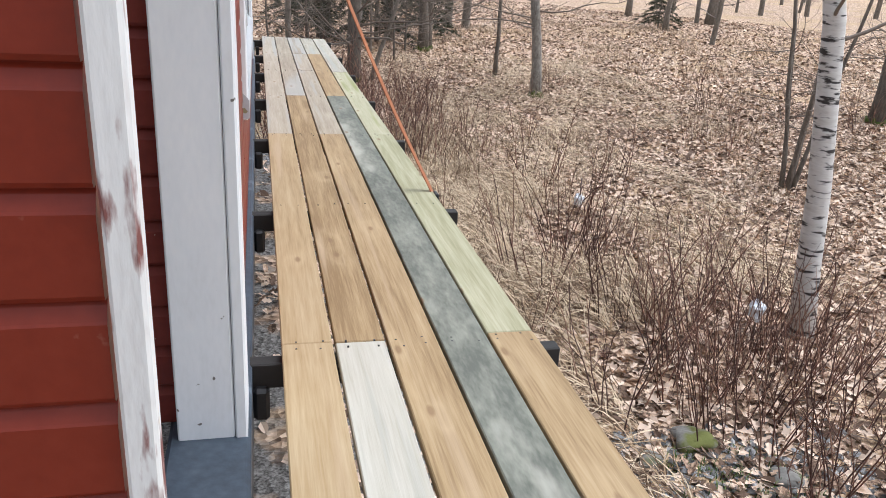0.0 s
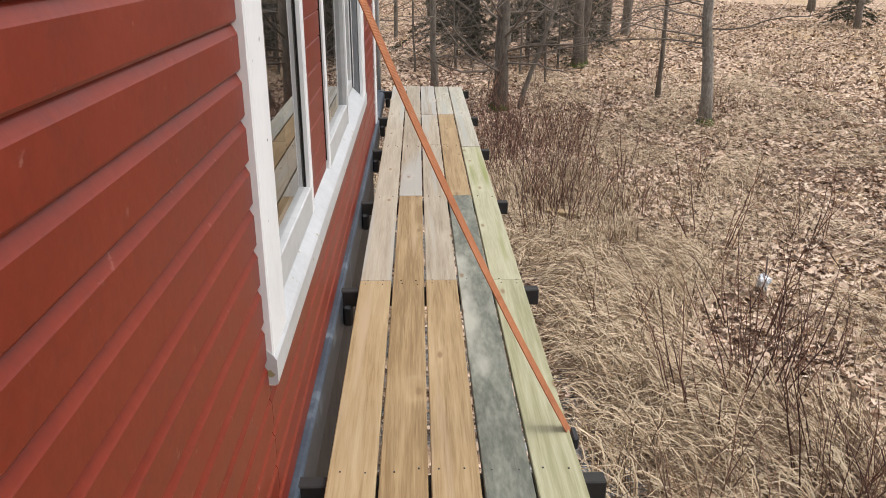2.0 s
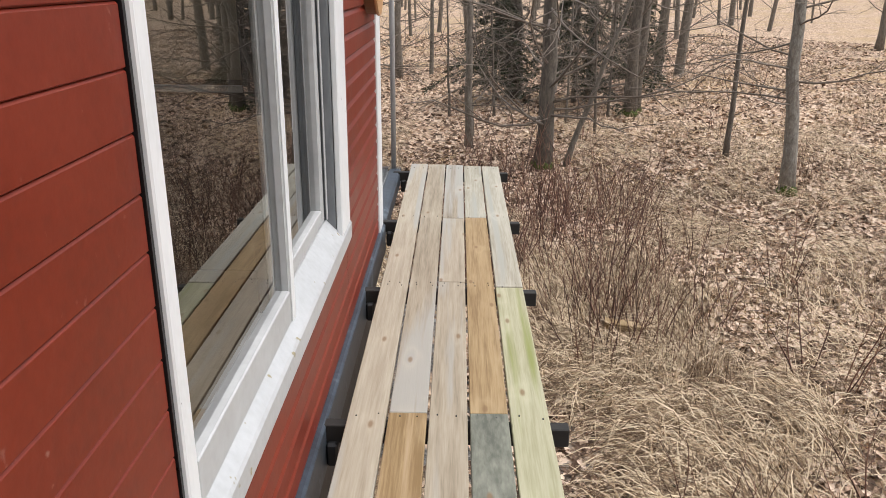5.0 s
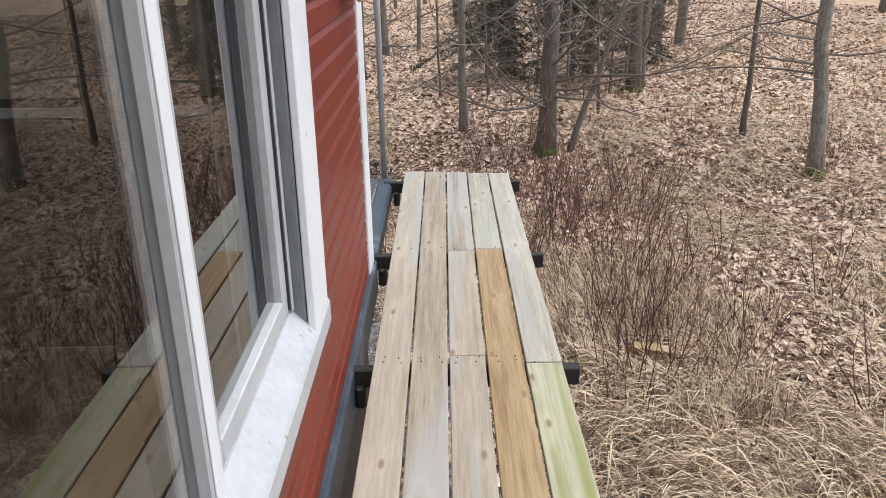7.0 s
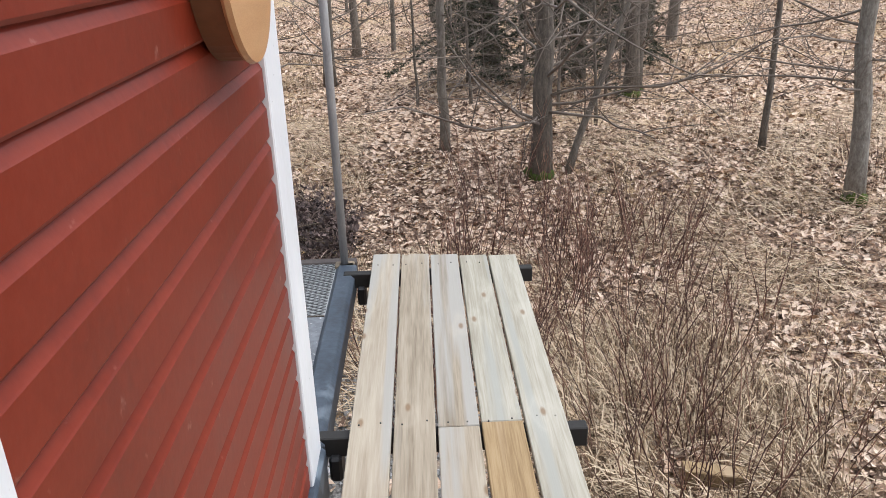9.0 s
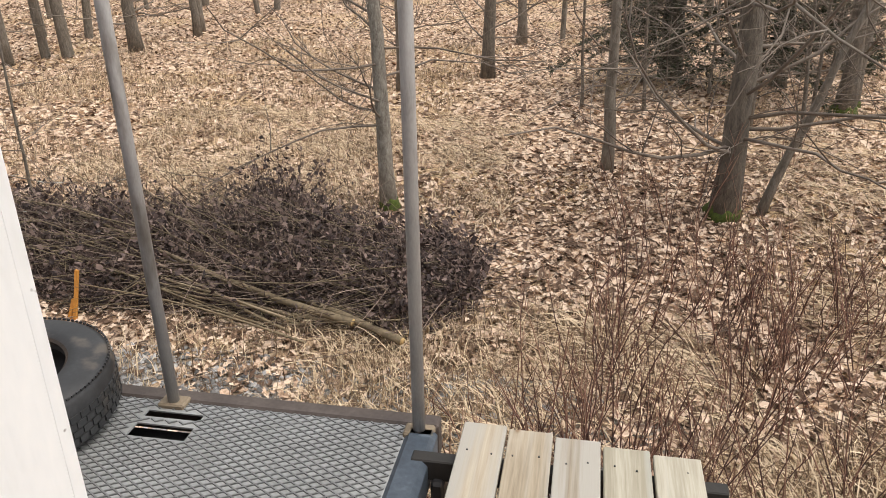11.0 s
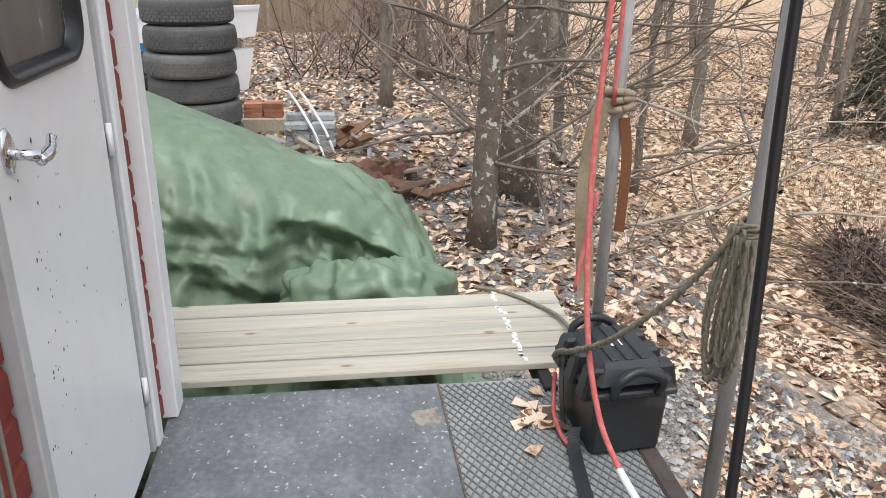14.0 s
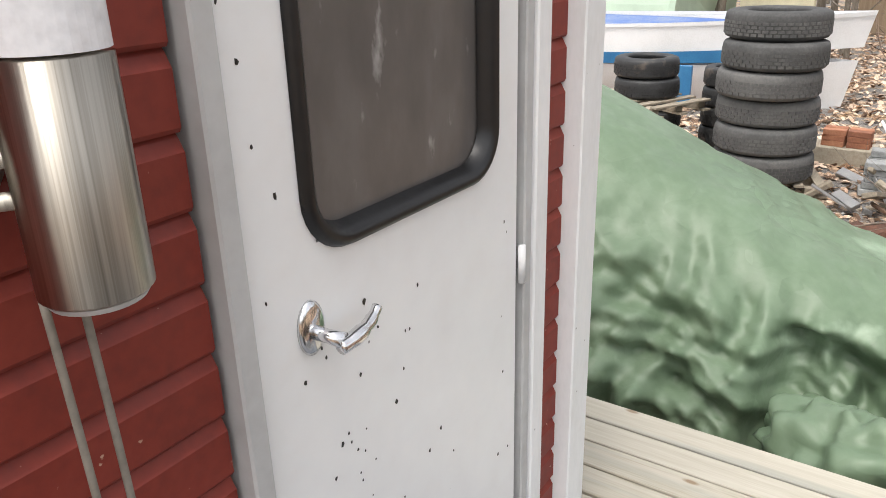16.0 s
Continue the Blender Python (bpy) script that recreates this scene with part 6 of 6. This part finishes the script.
# directions of creases across the sheet, folds to the metre, depth, and how far they keep to the slack lower part
FOLDS = ((0.2, 0.9, 0.6, 0.9, 0.05, 0.3), (0.1, 0.6, -0.9, 1.3, 0.05, 0.5), (0.5, 0.9, 0.1, 2.1, 0.11, 0.85), (-0.4, 0.5, 0.9, 2.7, 0.13, 0.9),
         (0.6, -0.8, 0.6, 3.7, 0.11, 0.9), (0.2, 1.0, -0.4, 5.3, 0.08, 0.88), (0.5, 0.2, 1.0, 6.1, 0.07, 0.85), (-0.3, 0.9, 0.7, 9.0, 0.026, 0.78))


def tarp_point(u, w):
    y = 0.0 - 6.0 * u
    q = math.sin(math.pi * (w - 0.5))
    half = 1.25 - 0.35 * math.exp(-u * 18)
    x = -5.35 + q * half
    z = terrain(x, y) + crest(y) * max(0.0, 1 - abs(q) ** 2.6) ** 0.5
    p = Vector((x, y, z))
    low_part = smooth((0.42 - 0.25 * (y + 1.2) - z) / 0.5)
    f = 0.03 * noise.noise((x * 0.9 + 3, y * 0.8, z))
    wx, wy, wz = (0.35 * noise.noise((x * 1.3 + o, y * 1.3, z * 1.3 - o)) for o in (1.0, 17.0, 41.0))
    for dx, dy, dz, freq, amp, lo in FOLDS:
        v = ((x + wx) * dx + (y + wy) * dy + (z + wz) * dz) * freq
        fold = abs(v - math.floor(v + 0.5)) * 2
        f += amp * (fold - 0.5) * (1 - lo + lo * low_part * 1.4) * (0.35 + 1.3 * abs(noise.noise((x * freq * 0.33, y * freq * 0.33, z + 3 * freq))))
    p += Vector((q * 1.1, 0.1, 0.5 - 0.3 * abs(q))) * f * min(1, 0.25 + crest(y))
    if q > 0.45:
        # hollow under the lip, above the rolled edge
        lip = 0.2 - 0.6 * (y + 0.8) ** 2 + 0.025 * math.sin(y * 13)
        side = smooth((y + 1.3) / 0.2) * smooth((-0.3 - y) / 0.15) * smooth((q - 0.45) / 0.2)
        p.x += (0.07 * math.exp(-((p.z - lip - 0.04) / 0.07) ** 2) - 0.3 * smooth((lip - p.z) / 0.08)) * side
    return p


bm = bmesh.new()
NU, NW = 330, 230
g = [[bm.verts.new(tarp_point((i / NU) ** 1.5, j / NW)) for j in range(NW + 1)] for i in range(NU + 1)]
for i in range(NU):
    for j in range(NW):
        bm.faces.new((g[i][j], g[i + 1][j], g[i + 1][j + 1], g[i][j + 1]))
bmesh.ops.recalc_face_normals(bm, faces=bm.faces)
part("cover", bm, TARP, tarp, shade=True)
bm = bmesh.new()
path = curve_pts([(-4.7, -1.05, -0.3), (-4.42, -1.04, -0.22), (-4.2, -0.97, -0.15), (-4.11, -0.8, -0.1), (-4.14, -0.64, -0.11), (-4.32, -0.48, -0.2), (-4.75, -0.3, -0.5)], 20)
rows2 = []
SEG = 48
ties = (34, 52, 68, 86)
for i, p in enumerate(path):
    t = (path[min(i + 1, len(path) - 1)] - path[max(i - 1, 0)]).normalized()
    s = Vector((0, 0, 1)).cross(t).normalized()
    up = t.cross(s)
    near = max(math.exp(-((i - k) / 2.6) ** 2) for k in ties)
    wide = max(math.exp(-((i - k) / 9.0) ** 2) for k in ties)
    row = []
    for k in range(SEG):
        a = 2 * math.pi * k / SEG
        cx, sx = math.cos(a), math.sin(a)
        r = 0.21 * (1 - 0.1 * near) - 0.03 * abs(math.sin(i * 0.21 + 1.2 * math.sin(a))) - 0.05 * abs(noise.noise((i * 0.09, cx * 2, sx * 2 + 5))) + 0.012 * wide * math.sin(9 * a + 2 * noise.noise((cx, sx, i * 0.05)))
        r += 0.03 * noise.noise((i * 0.07, cx * 1.3, sx * 1.3))
        for fi, fa, depth in ((0.045, 1.0, 0.03), (0.085, -2.0, 0.016), (0.03, 3.0, 0.02)):
            v = i * fi + fa * a / (2 * math.pi) * 2 + 0.8 * noise.noise((i * 0.05, cx, sx))
            r += depth * (abs(v - math.floor(v + 0.5)) * 2 - 0.5)
        r *= 0.5 + 0.5 * smooth(i / 40) * smooth((len(path) - 1 - i) / 20 + 0.3)
        row.append(bm.verts.new(p + s * (r * 1.05 * cx) + up * (r * sx)))
    rows2.append(row)
for p, q in zip(rows2, rows2[1:]):
    for k in range(SEG):
        bm.faces.new((p[k], p[(k + 1) % SEG], q[(k + 1) % SEG], q[k]))
bm.faces.new(list(reversed(rows2[0])))
bm.faces.new(rows2[-1])
bmesh.ops.recalc_face_normals(bm, faces=bm.faces)
part("rolled_edge", bm, TARP, tarp, shade=True, label="loosely rolled and tied green tarpaulin edge")

# ---- yard behind: tyres, pallets, scrap, boat ----
PALLET = material("weathered grey pallet wood", (0.3, 0.26, 0.2), (0.2, 0.17, 0.13), (0.4, 0.36, 0.29), scale=3, stretch=(1, 12, 12), rough=0.85, per_object=0.3)


def pallet(x, y, z, turn, label):
    t = thing("pallet", label, "pallet", at=pose(x, y, z, 0, 0, turn))
    for yy in (-0.45, 0.0, 0.45):
        for xx in (-0.36, 0, 0.36):
            part("block", new_box(xx - 0.05, xx + 0.05, yy - 0.07, yy + 0.07, 0.022, 0.1, bevel=0.003), PALLET, t)
    for xx in (-0.36, 0, 0.36):
        part("runner", new_box(xx - 0.05, xx + 0.05, -0.6, 0.6, 0.0, 0.02), PALLET, t)
    for k in range(6):
        yy = -0.54 + k * 0.216
        part("slat", new_box(-0.42, 0.42, yy - 0.05, yy + 0.05, 0.102, 0.124, bevel=0.002), PALLET, t)
    return t


SX, SY = -9.85, -2.45
gz = terrain(SX, SY) + 0.01
pallet(SX, SY, gz, 20, "grey wooden pallet under a stack of truck tyres")
z = gz + 0.128
big = tyre("truck_tyre", 0.5, 0.29, 0.275, TYRE_OLD, pose(SX, SY, z, 0, 0, 0), "dusty grey truck tyre in a tall stack", 44, "tall stack of truck tyres")
for k in range(1, 6):
    copy_thing(big, pose(SX + random.uniform(-0.06, 0.06), SY + random.uniform(-0.06, 0.06) - (0.05 if k > 3 else 0), z + k * 0.279, 0, 0, 50 * k))
BX, BY = -10.1, -3.85
gz2 = terrain(BX, BY) + 0.01
mid_tyre = tyre("car_tyre", 0.36, 0.21, 0.22, TYRE, pose(BX, BY + 0.05, gz2, 0, 0, 0), "black tyre stacked below a pallet", 36, "small tyre stacks")
copy_thing(mid_tyre, pose(BX, BY + 0.08, gz2 + 0.224, 0, 0, 30))
copy_thing(mid_tyre, pose(BX, BY + 0.05, gz2 + 0.448, 0, 0, 70))
pallet(BX, BY, gz2 + 0.672, -25, "grey wooden pallet lying on stacked tyres")
copy_thing(mid_tyre, pose(BX - 0.02, BY, gz2 + 0.80, 0, 0, 10))
copy_thing(mid_tyre, pose(BX - 0.02, BY - 0.02, gz2 + 1.024, 0, 0, 40))
for k in range(5):
    copy_thing(mid_tyre, pose(BX - 0.5, BY + 0.8, gz2 + 0.224 * k, 0, 0, 25 * k) @ Matrix.Diagonal((0.8, 0.8, 1, 1)))
    if k < 3:
        copy_thing(mid_tyre, pose(BX - 0.3, BY + 1.35, gz2 + 0.224 * k, 0, 0, 33 * k) @ Matrix.Diagonal((0.8, 0.8, 1, 1)))

HULL = material("white boat hull paint", (0.72, 0.73, 0.74), (0.6, 0.61, 0.61), (0.8, 0.81, 0.82), scale=1.2, rough=0.35, bump=0.0)
BLUE = material("blue boat paint", (0.03, 0.16, 0.34), (0.02, 0.12, 0.27), (0.05, 0.22, 0.42), scale=3, rough=0.4, bump=0.0)
BOATWOOD = material("brown worn boat planking", (0.27, 0.19, 0.12), (0.18, 0.12, 0.08), (0.36, 0.27, 0.18), scale=3, stretch=(8, 1, 8), rough=0.7)
boat = thing("boat", "white wooden boat with blue trim laid up on land", "boat")
BOW, STERN, BXC = -2.35, -9.9, -14.2


def hull_row(y, z, off=0.0):
    f = (y - STERN) / (BOW - STERN)
    w = 1.15 * (1 - max(0, (f - 0.45) / 0.55) ** 2.2) * (0.5 + 0.5 * smooth(z + 0.3)) + off
    return w


def strip(zs, off, mat, nm, y1=None):
    bm = bmesh.new()
    n = 26
    for s in (-1, 1):
        rows3 = []
        for i in range(n + 1):
            f = i / n
            y = STERN + ((y1 if y1 else BOW) - STERN) * f
            rows3.append([bm.verts.new((BXC + s * hull_row(y, z, off), y + 0.3 * f ** 3 * z * 0.8, gzb + z + 0.18 * f ** 3 * z)) for z in zs])
        for p, q in zip(rows3, rows3[1:]):
            for k in range(len(zs) - 1):
                bm.faces.new((p[k], q[k], q[k + 1], p[k + 1]))
    bmesh.ops.recalc_face_normals(bm, faces=bm.faces)
    part(nm, bm, mat, boat, shade=True)


gzb = -0.86
strip((0.0, 0.2, 0.5, 0.66), 0.0, HULL, "hull")
strip((0.66, 0.68, 0.8, 0.82), 0.03, BLUE, "rubbing_strake", y1=-3.6)
strip((0.82, 0.9, 1.1, 1.2), 0.0, HULL, "topside")
strip((1.2, 1.21, 1.25), 0.03, HULL, "gunwale")
bm = bmesh.new()
n = 26
rows3 = []
for i in range(n + 1):
    y = STERN + (BOW - STERN) * i / n
    w = max(0.01, hull_row(y, 1.2, -0.05))
    rows3.append((bm.verts.new((BXC - w, y, gzb + 1.22)), bm.verts.new((BXC, y, gzb + 1.3)), bm.verts.new((BXC + w, y, gzb + 1.22))))
for p, q in zip(rows3, rows3[1:]):
    bm.faces.new((p[0], q[0], q[1], p[1]))
    bm.faces.new((p[1], q[1], q[2], p[2]))
part("blue_cover", bm, material("faded blue cover", (0.09, 0.17, 0.42), (0.3, 0.34, 0.4), (0.05, 0.12, 0.36), scale=1.5, rough=0.6), boat, "faded blue boat cover")
part("bow_planking", new_box(BXC + 0.85, BXC + 0.9, -3.6, -2.75, gzb + 0.3, gzb + 1.0, bevel=0.02, m=pose(0, 0, 0)), BOATWOOD, boat, "bare brown planking near the bow")
part("keel", new_box(BXC - 0.06, BXC + 0.06, STERN, BOW - 0.3, gzb - 0.25, gzb + 0.04, bevel=0.01), BOATWOOD, boat)
for y in (-3.4, -6.5):
    part("cradle", new_box(BXC - 0.9, BXC + 0.9, y - 0.1, y + 0.1, gzb - 0.35, gzb + 0.02, bevel=0.01), PALLET, boat)
part("blue_brace", new_box(BXC + 1.2, BXC + 1.26, -4.4, -4.2, gzb + 0.2, gzb + 0.75, bevel=0.01, m=pose(0, 0, 0)), BLUE, boat)

tent = thing("storage_tent", "pale green tarpaulin shelter behind the boat", "shelter")
bm = bmesh.new()
for i in range(13):
    a = math.pi * i / 12
    for y in (-13.0, -6.0):
        bm.verts.new((-19.5 + 2.6 * math.cos(a), y + 0.1 * math.sin(i * 2), terrain(-19.5, y) + 2.4 * math.sin(a) + 0.08 * math.sin(3 * i)))
bm.verts.ensure_lookup_table()
for i in range(12):
    bm.faces.new([bm.verts[k] for k in (2 * i, 2 * i + 1, 2 * i + 3, 2 * i + 2)])
bm.faces.new([bm.verts[2 * i + 1] for i in range(13)])
part("cover", bm, material("pale green sheet", (0.36, 0.46, 0.36), scale=1, rough=0.6), tent)
cab = thing("shed", "pale yellow shed wall behind the boat", "shed")
part("wall", new_box(-21.0, -20.8, -5.6, -4.0, -1.0, 2.6, bevel=0.01), material("pale yellow boards", (0.62, 0.58, 0.42), scale=2, rough=0.7), cab)
part("window", new_box(-20.8, -20.77, -5.3, -5.0, 1.0, 1.5), DARKBOARD, cab)
part("roof", new_box(-21.4, -20.5, -5.9, -3.8, 2.6, 2.75, bevel=0.02), BLACK_STEEL, cab)

SCRAP_GREY = material("grey scrap metal", (0.3, 0.3, 0.3), scale=8, rough=0.45, metal=0.5, per_object=0.3)
BRICKISH = material("rusty brown scrap", (0.13, 0.075, 0.045), (0.07, 0.045, 0.03), (0.24, 0.12, 0.065), scale=8, rough=0.8, per_object=0.3)
for k in range(34):
    x, y = -9.9 + random.gauss(0, 0.55), -1.05 + random.gauss(0, 0.5)
    z = terrain(x, y) + random.uniform(0.0, 0.3)
    a, b, c = random.uniform(0.1, 0.36), random.uniform(0.015, 0.07), random.uniform(0.008, 0.03)
    mt = SCRAP_GREY if random.random() < 0.55 else (BRICKISH if random.random() < 0.5 else PALLET)
    sc = link_mesh("scrap_piece", new_box(-a, a, -b, b, -c, c, bevel=0.006, m=pose(x, y, z, random.uniform(-35, 35), random.uniform(-35, 35), random.uniform(0, 180))), mt)
    tagged(sc, "bent piece of scrap metal or board in a heap", "scrap", "scrap heap")
for k in range(16):
    x, y = -8.3 + random.gauss(0, 0.5), -0.35 + random.gauss(0, 0.25)
    z = terrain(x, y) + random.uniform(0.02, 0.2)
    a = random.uniform(0.1, 0.4)
    sc = link_mesh("scrap_board", new_box(-a, a, -0.05, 0.05, -0.015, 0.015, bevel=0.004, m=pose(x, y, z, random.uniform(-25, 25), random.uniform(-25, 25), random.uniform(0, 180))), BRICKISH if k % 2 else PALLET)
    tagged(sc, "rusty or mossy board in a low heap", "scrap", "board heap")
PAVER = material("grey concrete", (0.3, 0.31, 0.31), (0.2, 0.205, 0.205), (0.4, 0.41, 0.41), scale=9, fine=60, rough=0.9, bump=0.4, per_object=0.3)
PVX, PVY = -10.2, -1.35
for lay in range(6):
    for k in range(4 if lay < 5 else 2):
        x, y = PVX + 0.2 * (k // 2) + random.gauss(0, 0.015), PVY + 0.3 * (k % 2) + random.gauss(0, 0.02)
        pv = link_mesh("paving_slab", new_box(-0.09, 0.09, -0.14, 0.14, 0.0, 0.068, bevel=0.006, m=pose(x, y, terrain(PVX, PVY) + 0.01 + lay * 0.0705, 0, 0, random.gauss(0, 5))), PAVER)
        tagged(pv, "grey concrete paving slab in a rough stack", "slab", "stacked paving slabs")
for k in range(2):
    frame_tubes = Tubes()
    y = PVY + 0.1 + 0.14 * k
    z = terrain(PVX, PVY)
    frame_tubes.tube(curve_pts([(PVX - 0.25, y - 0.2, z + 0.66), (PVX + 0.05, y - 0.08, z + 0.56), (PVX + 0.34, y + 0.1, z + 0.3), (PVX + 0.52, y + 0.22, z + 0.02)], 5), 0.016, 8)
    tagged(frame_tubes.make("metal_tube", FROST), "bent white metal tube leaning on paving slabs", "tube", "white tubes")
RUSTRED = material("flaking red-brown rusty sheet", (0.105, 0.05, 0.033), (0.05, 0.03, 0.023), (0.2, 0.095, 0.06), scale=7, fine=50, rough=0.9, bump=0.6, bump_dist=0.01)
for k, (x, y, ln, turn) in enumerate(((-8.55, -1.0, 0.6, 100), (-8.35, -0.7, 0.5, 84), (-8.8, -0.55, 0.55, 118))):
    bm = bmesh.new()
    rows4 = []
    for i in range(19):
        q = -ln + 2 * ln * i / 18
        z = 0.2 + 0.025 * math.sin(i * 2.1) - 0.08 * (q / ln) ** 2
        rows4.append([bm.verts.new((q, -0.16, 0.0)), bm.verts.new((q, -0.1 + 0.02 * math.sin(i), z)), bm.verts.new((q, 0.1, z + 0.03)), bm.verts.new((q, 0.2, 0.0))])
    for a, b in zip(rows4, rows4[1:]):
        for m in range(3):
            bm.faces.new((a[m], b[m], b[m + 1], a[m + 1]))
    bmesh.ops.transform(bm, matrix=pose(x, y, terrain(x, y) + 0.01, 0, 0, turn), verts=bm.verts)
    sheet = tagged(link_mesh("rusty_sheet", bm, RUSTRED), "bent red-brown rusty metal sheet on the ground", "scrap", "rusty sheets")
    so = sheet.modifiers.new("thick", "SOLIDIFY")
    so.thickness = 0.008
BRICK = material("orange-red brick", (0.36, 0.15, 0.085), (0.24, 0.1, 0.06), (0.46, 0.22, 0.13), scale=8, rough=0.9, bump=0.3, per_object=0.4)
for k in range(12):
    x, y = -11.2 + 0.13 * (k % 2), -1.95 + 0.26 * (k // 2 % 2)
    bk = link_mesh("brick", new_box(-0.055, 0.055, -0.12, 0.12, 0.0, 0.062, bevel=0.005, m=pose(x, y, terrain(-11.2, -1.9) + 0.2 + 0.064 * (k // 4), 0, 0, random.gauss(0, 6))), BRICK)
    tagged(bk, "orange-red brick in a small stack", "brick", "brick stack")
tagged(link_mesh("wooden_platform", new_box(-11.35, -10.95, -2.2, -1.5, terrain(-11.2, -1.9) - 0.05, terrain(-11.2, -1.9) + 0.198, bevel=0.01), PALLET), "low grey board platform under stacked bricks", "platform")

# fallen and drooping limbs near the old trees
tangles = [Tubes() for _ in range(3)]
for k in range(34):
    x, y = random.uniform(-9.2, -5.6), random.uniform(0.3, 3.0)
    a = random.uniform(0.9, 2.4) if k % 2 else random.uniform(2.2, 3.5)
    branch(tangles[k % 3], (x, y, terrain(x, y) + random.uniform(0.05, 1.5)), (math.cos(a), math.sin(a), random.uniform(-0.12, 0.22)), random.uniform(1.4, 3.2), random.uniform(0.010, 0.024), 2, 6)
for tb, mt, words in zip(tangles, (PALE_TWIG, TWIG, BARK_PALE), ("pale dead", "grey-brown dead", "dark lichened dead")):
    tagged(tb.make("dead_branches", mt), words + " branches tangled near the old trees", "branches", kind="stuff")
# thicket beside the boat's bow, and the brown shed behind
tb = Tubes()
for k in range(130):
    x, y = random.uniform(-17.0, -14.6), random.uniform(-1.7, 2.2)
    a = random.uniform(0, 6.3)
    branch(tb, (x, y, terrain(x, y) + random.uniform(0.0, 0.5)), (math.cos(a) * 0.6, math.sin(a) * 0.6, random.uniform(0.2, 1.0)), random.uniform(0.8, 1.9), 0.014, 2, 5)
tagged(tb.make("thicket", BRUSH), "dense dark leafless thicket beyond the boat", "thicket", kind="stuff")
barn = thing("brown_shed", "large weathered brown board shed behind the boat", "shed")
part("wall", new_box(-23.2, -23.0, -3.4, 1.4, -1.2, 3.4, bevel=0.01), material("weathered brown boards", (0.23, 0.17, 0.115), (0.15, 0.105, 0.07), (0.31, 0.24, 0.17), scale=2, stretch=(3, 6, 0.6), rough=0.85, bump=0.3), barn)
part("roof", new_box(-23.8, -22.7, -3.7, 1.7, 3.4, 3.55, bevel=0.02), BLACK_STEEL, barn)
for yy in (-2.6, -1.4, -0.2, 1.0):
    part("batten", new_box(-23.0, -22.97, yy - 0.04, yy + 0.04, -1.2, 3.4), PALLET, barn)
